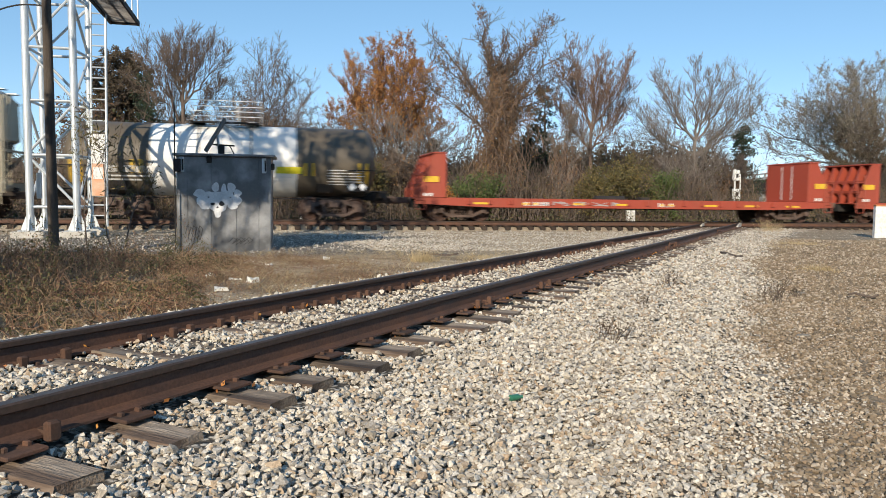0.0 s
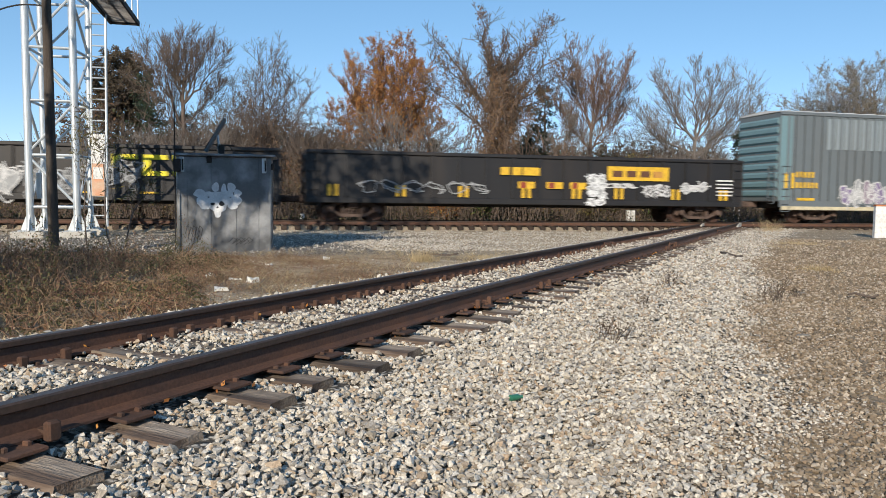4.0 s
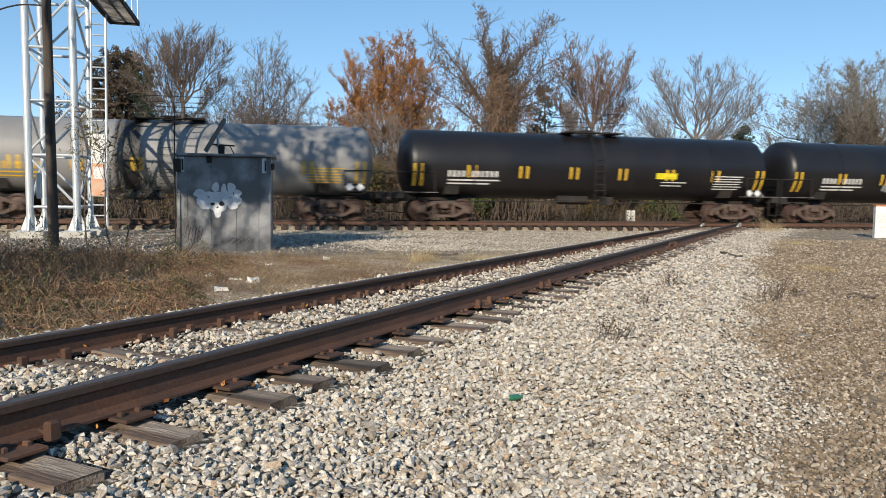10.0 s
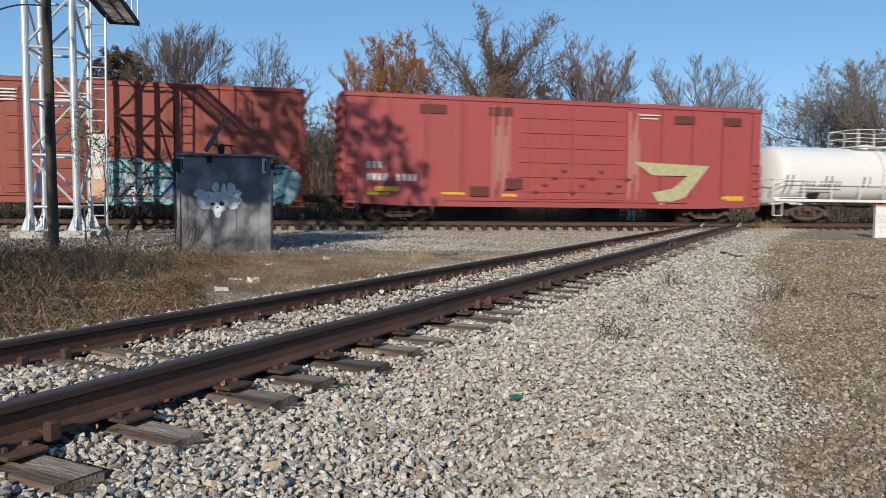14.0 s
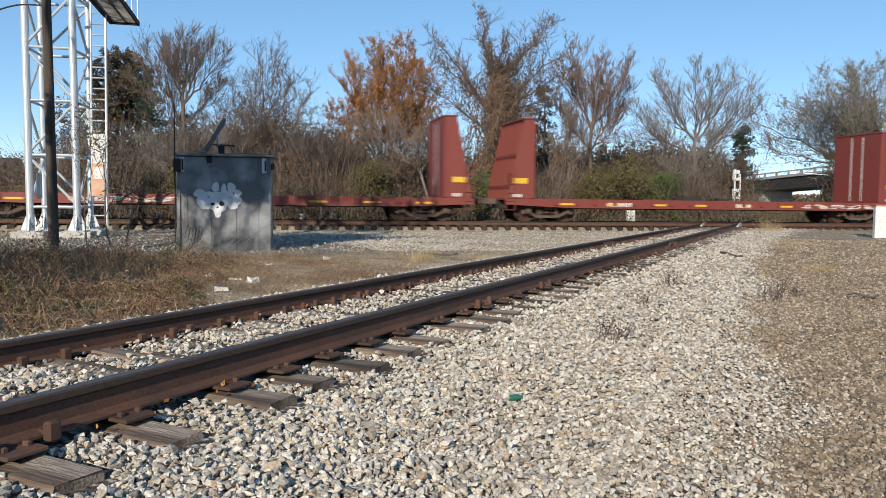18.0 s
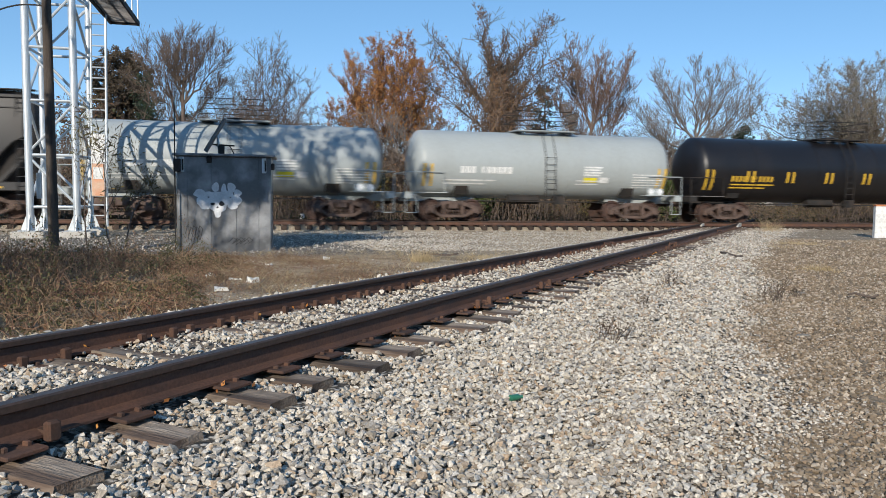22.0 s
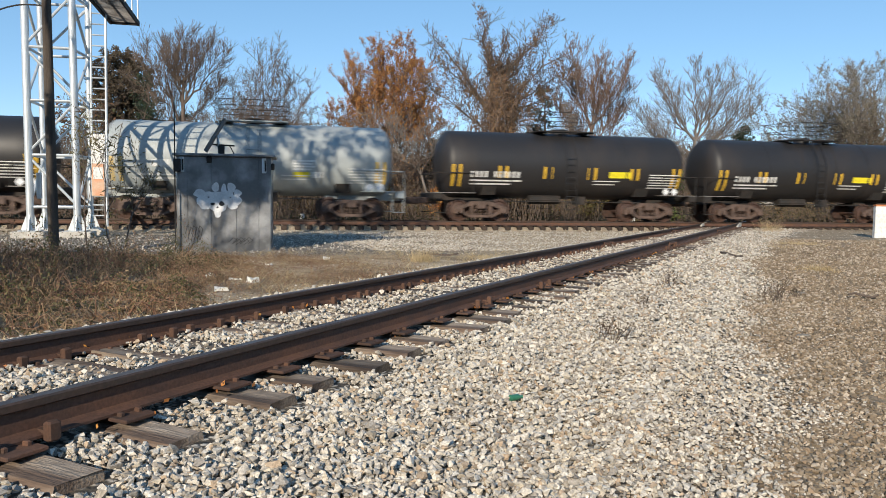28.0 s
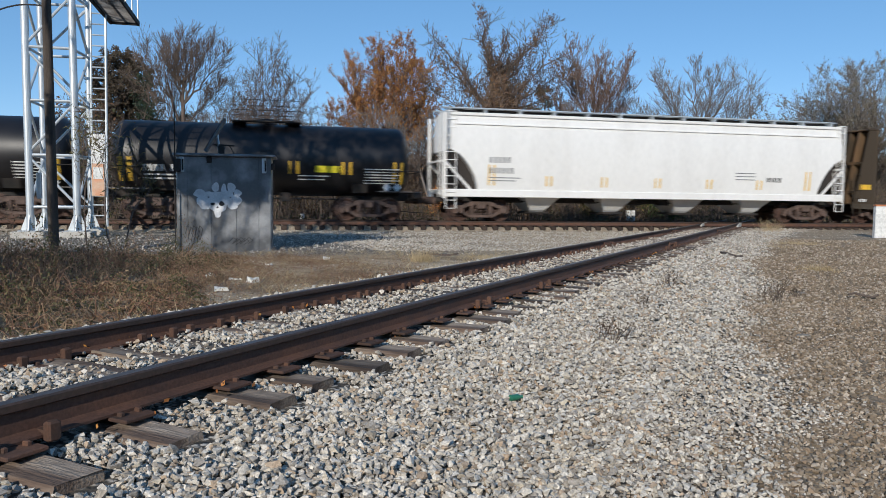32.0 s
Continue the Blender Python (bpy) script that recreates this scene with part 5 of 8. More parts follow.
part("deck", ramp(-0.3, 10.3, -150, 60, 5.75, 6.3), CON_FAR, bridge)
# the girders' black colour stands for their shade below the deck
part("girder", ramp(0.2, 9.8, -150, 60, 3.2, 5.75), UNDER, bridge, "girders blackened for the shade under the deck")
for k in range(48):
    y = -140 + 4.0 * k
    part("parapet_post", ramp(-0.3, 0.0, y, y + 0.5, 6.3, 7.1), CON_FAR, bridge)
part("parapet_rail", ramp(-0.35, 0.0, -150, 60, 6.9, 7.2), CON_FAR, bridge)
for y in (-84, -56, -26, 3, 30):
    part("pier", Shape().cham(1.0, 9.0, y - 0.7, y + 0.7, -1.5, 3.3 - 0.042 * y, 0.1), CON_FAR, bridge)
house = thing("house", "pale house with dark roof beyond the trees", "house", at=pose(-36.5, 78.0, -0.8))
SIDING = mat("pale pinkish siding", (0.5, 0.42, 0.38), (0.42, 0.35, 0.31), rough=0.8, scale=1, fine=8, stretch=(0.2, 0.2, 6), bump=0.2)
part("wall", Shape().box(-7, 5.2, -4, 4, 0, 4.2), SIDING, house)
part("roof", Shape().along_x([(-4.6, 4.1), (4.6, 4.1), (0, 6.6)], -7.4, 5.6), UNDER, house, "dark shingle roof")
for x in (-4.5, -1.2, 2.4):
    w_ = part("window", Shape().box(x, x + 1.2, -4.06, -4.0, 1.4, 3.0), P_WHITE, house)
    part("pane", Shape().box(x + 0.12, x + 1.08, -4.09, -4.05, 1.52, 2.88), UNDER, w_)
lp = thing("street_lamp", "thin street lamp post beside the far bridge", "street lamp", at=pose(84.0, 66.0, -0.8, 0, 0, 150))
part("pole", Shape().rod((0, 0, 0), (0.5, 0, 7.0), 0.09, 0.06, 6), GALV, lp)
part("arm", Shape().rod((0.5, 0, 6.2), (6.6, 0, 6.7), 0.05, n=5), GALV, lp)


# ---- trees ----
def grow(rng, wood, tips, p, d, length, r, level, top, spread=0.55, up=0.12, kids=(3, 5), wiggle=0.16, ratio=(0.5, 0.75), thin=0.0):
    """One limb and its branches; tips gathers where twigs run out."""
    n = 4 if level < 2 else (3 if level < top else 2)
    pts = [(p.copy(), r)]
    r_end = r * (0.55 if level < top else 0.3)
    for k in range(n):
        d = (d + Vector((rng.gauss(0, wiggle), rng.gauss(0, wiggle), rng.gauss(0, wiggle) + up * 0.5))).normalized()
        p = p + d * (length / n)
        pts.append((p.copy(), r + (r_end - r) * (k + 1) / n))
    for (a, ra), (b, rb) in zip(pts, pts[1:]):
        wood[min(level, 3)].seg(a, b, max(ra, thin), max(rb, thin * 0.6))
    if level >= top - 1:
        tips += [tuple(q) for q, _ in pts[1:]]
    if level >= top:
        return
    for _ in range(rng.randint(*kids)):
        k = rng.randint(1 if level else 2, n)
        q, rq = pts[k]
        side = Vector((rng.gauss(0, 1), rng.gauss(0, 1), rng.gauss(0, 0.6) + 0.25)).normalized()
        dd = (d * (1 - spread) + side * spread + Vector((0, 0, up))).normalized()
        grow(rng, wood, tips, q, dd, length * rng.uniform(*ratio), rq * rng.uniform(0.55, 0.78), level + 1, top, spread, up, kids, wiggle, ratio, thin)
    if level < top:
        q, rq = pts[-1]
        grow(rng, wood, tips, q, (d + Vector((rng.gauss(0, 0.25), rng.gauss(0, 0.25), 0.05))).normalized(), length * rng.uniform(*ratio), rq * 0.85, level + 1, top, spread, up, kids, wiggle, ratio, thin)


def tree(label, x, y, h, lean=(0, 0), stems=1, seed=0, bark=None, leaf=None, density=0, size=0.1, spread=0.55, trunk=0.35, r=0.2, up=0.12, kids=(3, 5), vine=None, vines=0,
         top=4, z0=-0.9, ratio=(0.5, 0.75), category="tree", name="tree", leaf_low=0.0, wiggle=0.16, wide=None, thin=0.0125, strands=0, fan=0.12, slim=1.0):
    """A tapered trunk with limbs and twigs, and leaves where it has any."""
    rng, nr = random.Random(seed), np.random.RandomState(seed)
    bark = bark or BARK
    wood, tips = [Tubes() for _ in range(4)], []
    for k in range(stems):
        a = Vector((lean[0] + rng.gauss(0, fan) * (stems > 1), lean[1] + rng.gauss(0, fan) * (stems > 1), 1)).normalized()
        grow(rng, wood, tips, Vector((rng.uniform(-0.4, 0.4) * (stems > 1), rng.uniform(-0.3, 0.3) * (stems > 1), 0)), a, h * trunk, r, 0, top, spread, up, kids, wiggle, ratio, thin)
    tip = np.array(tips)
    f = np.full(3, h / np.percentile(tip[:, 2], 99.5))
    if wide:                                  # the crown's true breadth
        c = np.median(tip[:, 0])
        f[:2] = wide / 2 / np.percentile(np.abs(tip[:, 0] - c), 95)
    for b in wood:
        b.rows = [(*(f * r_[:3]), *(f * r_[3:6]), r_[6], r_[7]) for r_ in b.rows]
    t = thing(name, label, category, at=pose(x, y, z0))
    vv, ff, k = [], [], 0
    for lev, n in ((0, 7), (1, 5), (2, 4)):
        if wood[lev].rows:
            v, q = wood[lev].arrays(n)
            vv.append(v)
            ff.append(q + k)
            k += len(v)
    part("trunk", mesh_np("trunk", np.concatenate(vv), np.concatenate(ff), bark, True), None, t)
    v, q = wood[3].arrays(3)
    tagged(part("twig_mass", mesh_np("twig_mass", v, q, bark), None, t), kind="stuff")
    tips = np.array(tips) * f
    if leaf and density:
        pick = tips[nr.randint(0, len(tips), int(density))]
        pick = pick[pick[:, 2] > leaf_low * h]
        v, q = leaf_cards(pick + nr.normal(0, 0.14, pick.shape), size, nr, slim)
        part("crown", mesh_np("crown", v, q, leaf), None, t)
    if vine:
        rows = np.array([w for lev in (0, 1) for w in wood[lev].rows])
        i = nr.randint(0, len(rows), vines)
        u = nr.uniform(0, 1, (vines, 1))
        c = rows[i, :3] * (1 - u) + rows[i, 3:6] * u
        hang = np.array([[0, 0, 1.0]]) * -np.abs(nr.normal(0, 0.5, (vines, 1)))
        v, q = leaf_cards(c + nr.normal(0, 0.28, c.shape) + hang, 0.11, nr)
        if strands:
            st, j = Tubes(), nr.randint(0, len(c), strands)
            for a in c[j]:
                p = Vector(a) + Vector((rng.gauss(0, 0.25), rng.gauss(0, 0.25), 0))
                for _ in range(rng.randint(2, 6)):
                    e = p + Vector((rng.gauss(0, 0.12), rng.gauss(0, 0.12), -rng.uniform(0.3, 0.8)))
                    if e.z > 0.2:
                        st.seg(p, e, 0.022, 0.018)
                    p = e
            a, b = st.arrays(3)
            part("vine_rope", mesh_np("vine_rope", a, b, VINE_ROPE), None, t, "ropes of bare vine")["kind"] = "stuff"
        part("vine_cover", mesh_np("vine_cover", v, q, vine), None, t, "dry vines hanging over the limbs")["kind"] = "stuff"
    return t


def spread_tree(label, x, y, top, low, wide, fork, r=0.2, seed=0, bark=None, n=700, twigs=2, ends=2, leaf=None, density=0, size=0.09, lean=0.0, thin=0.012, z0=-0.9, rise=0.25, leaf_low=0.0):
    """A tree grown branch by branch towards the open places of a rounded crown between the heights low and top."""
    nr = np.random.RandomState(seed)
    bark = bark or BARK
    top, low, fork = top - z0, low - z0, fork - z0
    c, ax = np.array((lean * top, 0, (top + low) / 2)), np.array((wide / 2, wide / 2, (top - low) / 2))
    d = nr.normal(0, 1, (n, 3))
    d /= np.linalg.norm(d, axis=1)[:, None]
    bump = 0.86 + 0.14 * np.sin(d[:, 0] * 4 + seed) * np.cos(d[:, 2] * 5 + seed * 2)
    goal = d * (nr.uniform(0.05, 1, n) ** 0.42 * bump)[:, None]
    goal = c + goal * ax
    step, reach = wide / 26, wide / 15
    node = [np.array((lean * fork * k / 6 + nr.normal(0, 0.03), nr.normal(0, 0.03), fork * k / 6)) for k in range(7)]
    node[0] = np.zeros(3)
    above = [-1, 0, 1, 2, 3, 4, 5]
    P = np.array(node)
    near = np.full(n, 6)
    dist = np.linalg.norm(goal - P[6], axis=1)
    for k in (3, 4, 5):
        dk = np.linalg.norm(goal - P[k], axis=1)
        near, dist = np.where(dk * 1.05 < dist, k, near), np.minimum(dist, dk)
    live = np.ones(n, bool)
    for _ in range(90):
        idx = np.unique(near[live])
        if not len(idx):
            break
        fresh = []
        for i in idx:
            g = goal[live & (near == i)] - node[i]
            v = (g / np.linalg.norm(g, axis=1)[:, None]).mean(0) + nr.normal(0, 0.16, 3) + (0, 0, rise * 0.4)
            if above[i] >= 0:                    # wood keeps its bearing
                b = node[i] - node[above[i]]
                v += 0.45 * b / (np.linalg.norm(b) + 1e-6)
            node.append(node[i] + v / np.linalg.norm(v) * step)
            above.append(i)
            fresh.append(len(node) - 1)
        Q = np.array([node[i] for i in fresh])
        dq = np.linalg.norm(goal[:, None] - Q[None], axis=2)
        b = dq.argmin(1)
        db = dq[np.arange(n), b]
        near, dist = np.where(db < dist, np.array(fresh)[b], near), np.minimum(dist, db)
        live &= dist > reach
        if len(node) > 5200:
            break
    P, above = np.array(node), np.array(above)
    tips_ = np.bincount(above[1:], minlength=len(P)) == 0
    load = tips_.astype(float)
    for i in range(len(P) - 1, 0, -1):
        load[above[i]] += load[i]
    fat = math.log(max(4.0, load[0])) / math.log(r / (thin * 1.1))
    R = thin * 1.1 * load ** (1 / fat)
    big, fine = Tubes(), Tubes()
    for i in range(1, len(P)):
        a = above[i]
        (big if R[i] > thin * 2.2 else fine).seg(P[a], P[i], min(R[a], R[i] * 1.5) if a > 6 else R[a], R[i])
    tips = [P[tips_]]
    src = np.nonzero((R < thin * 4) & (np.arange(len(P)) > 8))[0]
    src = np.repeat(src, twigs)
    out = P[src] - P[above[src]]
    out /= np.linalg.norm(out, axis=1)[:, None] + 1e-6
    v = out + nr.normal(0, 0.55, out.shape) + (0, 0, 0.12)
    a, b = P[src], P[src] + v / np.linalg.norm(v, axis=1)[:, None] * (wide * nr.uniform(0.025, 0.085, len(src)))[:, None]
    for p, q in zip(a, b):
        fine.seg(p, q, thin * 0.85, thin * 0.5)
    tips.append(b)
    a, b, v = np.repeat(a, ends, 0), np.repeat(b, ends, 0), np.repeat(v, ends, 0)
    u = nr.uniform(0.4, 0.95, (len(a), 1))
    a = a * (1 - u) + b * u
    v = v / np.linalg.norm(v, axis=1)[:, None] + nr.normal(0, 0.5, v.shape)
    b = a + v / np.linalg.norm(v, axis=1)[:, None] * (wide * nr.uniform(0.015, 0.045, len(a)))[:, None]
    for p, q in zip(a, b):
        fine.seg(p, q, thin * 0.6, thin * 0.4)
    tips.append(b)
    t = thing("tree", label, "tree", at=pose(x, y, z0))
    v, q = big.arrays(6)
    part("trunk", mesh_np("trunk", v, q, bark, True), None, t)
    v, q = fine.arrays(3)
    tagged(part("twig_mass", mesh_np("twig_mass", v, q, bark), None, t), kind="stuff")
    if leaf:
        tips = np.concatenate(tips)
        tips = tips[tips[:, 2] > leaf_low - z0]
        pick = tips[nr.randint(0, len(tips), density)]
        v, q = leaf_cards(pick + nr.normal(0, min(0.09, wide * 0.014), pick.shape), size, nr)
        part("crown", mesh_np("crown", v, q, leaf), None, t)
    return t


def pine(label, x, y, h, seed, wide=0.2, bare=0.3, needles=None):
    rng, nr = random.Random(seed), np.random.RandomState(seed)
    t = thing("pine_tree", label, "tree", at=pose(x, y, -0.9))
    w, c = Tubes(), []
    w.seg((0, 0, 0), (0.1, 0, h * 0.5), 0.17, 0.12)
    w.seg((0.1, 0, h * 0.5), (0.05, 0, h), 0.12, 0.02)
    z = h * bare
    while z < h:
        for _ in range(rng.randint(2, 4)):
            a = rng.uniform(0, 6.28)
            l = h * wide * (1.1 - 0.85 * (z - h * bare) / (h * (1 - bare))) * rng.uniform(0.5, 1.2)
            e = Vector((l * math.cos(a), l * math.sin(a), z + l * rng.uniform(0.0, 0.4)))
            w.seg((0.05, 0, z), e, 0.035, 0.01)
            for _ in range(60):
                u = rng.uniform(0.35, 1.05)
                c.append((e.x * u + rng.gauss(0, 0.16), e.y * u + rng.gauss(0, 0.16), z + (e.z - z) * u + rng.gauss(0.08, 0.13)))
        z += h * rng.uniform(0.02, 0.045)
    v, q = w.arrays(6)
    part("trunk", mesh_np("trunk", v, q, BARK), None, t)
    v, q = leaf_cards(c, 0.13, nr, 0.5)
    part("crown", mesh_np("crown", v, q, needles or L_PINE), None, t, "needle crown")
    return t


def limb_tree(label, x, y, fork, limbs, r=0.2, seed=0, bark=None, lean=0.0, deep=1.0, thin=0.012, bow=(0.6, 0.4), kids=(2, 3), per=2, reach=0.34, up=0.1, spread=0.55, leaf=None, density=0, size=0.08,
              leaf_low=0.0, vine=None, vines=0, ropes=0, cloak=(0, 0, 0), stems=0, z0=-0.9, name="tree", category="tree", sag=0.0, fine_=False):
    """A tree of named limbs: each leaves the stem at a height and runs to a side offset and a height; branches and twigs grow from them."""
    rng, nr = random.Random(seed), np.random.RandomState(seed)
    bark = bark or BARK
    wood, tips, spine = [Tubes() for _ in range(4)], [], []
    trunk = [Vector((lean * fork * k / 6 + rng.gauss(0, 0.03) * (k > 0), rng.gauss(0, 0.03), (fork - z0) * k / 6)) for k in range(7)]
    for k in range(6):
        wood[0].seg(trunk[k], trunk[k + 1], r * (1.25 if k == 0 else 1 - 0.06 * k), r * (1 - 0.06 * (k + 1)))
        spine.append(trunk[k])
    for start, dx, top, share in limbs:
        p0 = trunk[min(6, max(1, round(6 * (start - z0) / (fork - z0))))]
        p2 = Vector((dx * 0.94, rng.uniform(-0.6, 0.6) * deep * (0.6 + abs(dx)), p0.z + (top - z0 - p0.z) * 0.87))
        p1 = p0 + Vector(((p2.x - p0.x) * bow[0], (p2.y - p0.y) * bow[0], (p2.z - p0.z) * bow[1]))
        span, n = (p2 - p0).length, 10
        pts = []
        for k in range(n + 1):
            t = k / n
            q = p0 * (1 - t) ** 2 + p1 * 2 * t * (1 - t) + p2 * t * t
            pts.append(q + Vector((rng.gauss(0, 1), rng.gauss(0, 1), rng.gauss(0, 1))) * 0.014 * span * (0 < k < n))
        rad = [max(thin, r * share * (1 - 0.9 * (k / n) ** 0.8)) for k in range(n + 1)]
        for k in range(n):
            wood[0 if rad[k] > 0.05 else 1].seg(pts[k], pts[k + 1], rad[k], rad[k + 1])
        spine += pts[1:]
        for k in range(2, n + 1):
            tan = (pts[k] - pts[k - 1]).normalized()
            for _ in range(per):
                side = Vector((rng.gauss(0, 1), rng.gauss(0, 1), rng.gauss(0, 0.8))).normalized()
                d = (tan * (1.0 if fine_ else 0.8) + side * (0.6 if fine_ else 0.75) + Vector((0, 0, up * 2 - sag * (k < 7)))).normalized()
                grow(rng, wood, tips, pts[k], d, span * reach * (1.05 - 0.6 * k / n) * rng.uniform(0.6, 1.3), max(thin * 1.2, rad[k] * 0.5), 2, 5 if fine_ else 4, 0.4 if fine_ else spread, up, kids, 0.11 if fine_ else 0.17, (0.55, 0.85), thin)
    for _ in range(stems):                       # suckers beside the foot
        grow(rng, wood, tips, Vector((rng.gauss(0, 0.5), rng.gauss(0, 0.4), 0)), Vector((rng.gauss(0, 0.3), rng.gauss(0, 0.3), 1)).normalized(), rng.uniform(1.2, 2.4), 0.03, 1, 4, 0.45, 0.2, (2, 3), 0.15, (0.5, 0.75), thin)
    t = thing(name, label, category, at=pose(x, y, z0))
    vv, ff, k = [], [], 0
    for lev, n in ((0, 7), (1, 5), (2, 4)):
        if wood[lev].rows:
            v, q = wood[lev].arrays(n)
            vv.append(v)
            ff.append(q + k)
            k += len(v)
    part("trunk", mesh_np("trunk", np.concatenate(vv), np.concatenate(ff), bark, True), None, t)
    v, q = wood[3].arrays(3)
    tagged(part("twig_mass", mesh_np("twig_mass", v, q, bark), None, t), kind="stuff")
    if leaf:
        tips = np.array(tips)
        tips = tips[tips[:, 2] > leaf_low - z0 + nr.normal(0, 0.5, len(tips))]
        pick = tips[nr.randint(0, len(tips), density)]
        v, q = leaf_cards(pick + nr.normal(0, 0.07, pick.shape), size, nr)
        part("crown", mesh_np("crown", v, q, leaf), None, t)
    if vine:
        on = np.array([tuple(p) for p in spine])
        on = on[(on[:, 2] > 1.5)]
        wide, mid, high = cloak                  # a curtain of ropes round the stem
        top = np.stack([nr.normal(mid, wide * 0.5, ropes), nr.normal(0, wide * 0.45, ropes), nr.uniform(0.35, 1.0, ropes) * high - z0], 1)
        st = Tubes()
        for p in np.concatenate([top, on[nr.randint(0, len(on), ropes // 3)]]):
            for _ in range(nr.randint(4, 16)):
                e = p + np.array((nr.normal(0, 0.2), nr.normal(0, 0.2), -nr.uniform(0.1, 0.6)))
                if e[2] < 0.1:
                    break
                st.seg(p, e, 0.02, 0.016)
                p = e
        v, q = st.arrays(3)
        part("vine_rope", mesh_np("vine_rope", v, q, VINE_ROPE), None, t, "ropes of bare vine")["kind"] = "stuff"
        seeds = np.array([w[:3] for w in st.rows])
        seeds = np.concatenate([seeds[nr.randint(0, len(seeds), vines // 40)], on[nr.randint(0, len(on), vines // 60)]])
        c0 = seeds[nr.randint(0, len(seeds), vines)]
        v, q = leaf_cards(c0 + nr.normal(0, 1, c0.shape) * (0.15, 0.15, 0.3), 0.06, nr)
        part("vine_cover", mesh_np("vine_cover", v, q, vine), None, t, "dry vines hanging over the limbs")["kind"] = "stuff"
    return t


def placed(ob, x, y, grow_by, turn):
    """Another plant of the same kind."""
    m = copy_thing(ob, pose(x, y, -0.85, 0, 0, turn) @ Matrix.Diagonal((grow_by, grow_by, grow_by, 1)))
    return m


limb_tree("tall bare hardwood with vase-shaped crown of fine twigs", -4.65, 16.5, 6.4, [(4.4, -1.5, 7.6, 0.4), (5.2, -1.9, 9.4, 0.5), (5.9, -0.9, 9.9, 0.5), (6.4, 0.3, 10.3, 0.6), (6.4, 1.4, 10.1, 0.55), (5.8, 2.5, 9.4, 0.5), (5.0, 2.2, 7.7, 0.4), (6.4, -0.4, 9.7, 0.4)],
          r=0.17, seed=3, bark=BARK_DARK, bow=(0.5, 0.45), per=2, reach=0.36, thin=0.009, fine_=True, kids=(2, 3))
spread_tree("broad tree with dense rounded brown-green crown", -10.0, 28.0, 12.0, 4.6, 5.2, 3.6, r=0.2, seed=5, n=700, twigs=3, leaf=L_OAK, density=26000, size=0.085)
pine("dark pine with ragged crown behind bare trees", -8.0, 26.5, 10.2, 26, 0.2, 0.55)
tree("bare spreading hardwood with grey twigs", -11.4, 24.0, 8.6, seed=4, bark=BARK, trunk=0.3, spread=0.5, kids=(2, 3), leaf=L_RUST, density=1500, size=0.1, top=6, wide=5, wiggle=0.12)
limb_tree("slender upright tree wrapped in pale dry vines", 0.3, 16.0, 4.4, [(2.6, -1.3, 8.4, 0.4), (3.4, -0.5, 9.7, 0.5), (4.0, 0.5, 9.8, 0.5), (3.4, 1.5, 8.9, 0.45), (3.0, 2.4, 7.4, 0.4), (2.4, -1.9, 6.6, 0.35)], r=0.13, seed=6, deep=0.6, bow=(0.4, 0.5), leaf=L_VINE, density=1300, size=0.05,
          vine=L_VINE, vines=2600, ropes=70, cloak=(1.0, 0.3, 6.5), stems=3)
limb_tree("thin grey bare tree behind the cabinet", -2.2, 18.0, 4.4, [(3.4, -0.9, 7.6, 0.5), (4.0, 0.4, 8.4, 0.5), (3.6, 1.5, 7.6, 0.5), (3.0, -1.7, 6.2, 0.4), (3.2, 2.1, 6.3, 0.4)], r=0.1, seed=8, bark=BARK_PALE)
limb_tree("orange-leaved pear tree with upright fan of limbs", 8.1, 18.0, 2.0, [(0.6, -3.3, 6.4, 0.4), (0.8, -2.8, 8.5, 0.45), (1.2, -1.9, 9.7, 0.5), (1.6, -1.1, 10.5, 0.5), (2.0, 0.3, 10.7, 0.55), (1.8, -0.4, 9.6, 0.4), (1.6, 1.1, 9.9, 0.45), (1.4, 1.9, 10.1, 0.5), (1.0, 2.8, 8.5, 0.4), (0.7, 3.3, 6.4, 0.4), (0.8, -2.2, 6.8, 0.35), (1.1, 2.1, 7.2, 0.35)],
          r=0.16, seed=9, bow=(0.42, 0.5), per=2, reach=0.26, leaf=L_ORANGE, density=42000, size=0.055, leaf_low=5.0, stems=5, thin=0.011, fine_=True, kids=(1, 3))
limb_tree("leaning pale bare tree over brush", 10.25, 13.0, 3.1, [(2.2, -4.6, 5.5, 0.75), (3.1, -2.6, 5.6, 0.5), (3.1, -0.5, 6.0, 0.5), (2.6, 0.6, 5.2, 0.4), (3.0, 1.8, 4.6, 0.4)], r=0.105, lean=-0.4, seed=10, bark=BARK_PALE, bow=(0.5, 0.62), per=2)
limb_tree("old tree cloaked in dry hanging vines", 13.6, 13.0, 7.4, [(6.6, -4.0, 11.0, 0.5), (5.6, -3.7, 9.8, 0.42), (4.9, -4.3, 8.3, 0.38), (7.4, -1.0, 12.7, 0.62), (7.4, -0.2, 10.8, 0.45), (7.4, 1.5, 9.9, 0.5), (7.0, 2.9, 11.2, 0.55), (7.4, 3.6, 12.3, 0.36), (6.6, 4.6, 10.7, 0.36), (6.0, 5.3, 9.5, 0.34), (5.0, 3.4, 7.5, 0.3), (7.2, 0.8, 11.2, 0.4)],
          r=0.26, seed=52, deep=0.5, bow=(0.45, 0.55), per=2, reach=0.2, thin=0.014, vine=L_VINE, vines=20000, ropes=170, cloak=(1.2, 0.1, 8.8), stems=4)
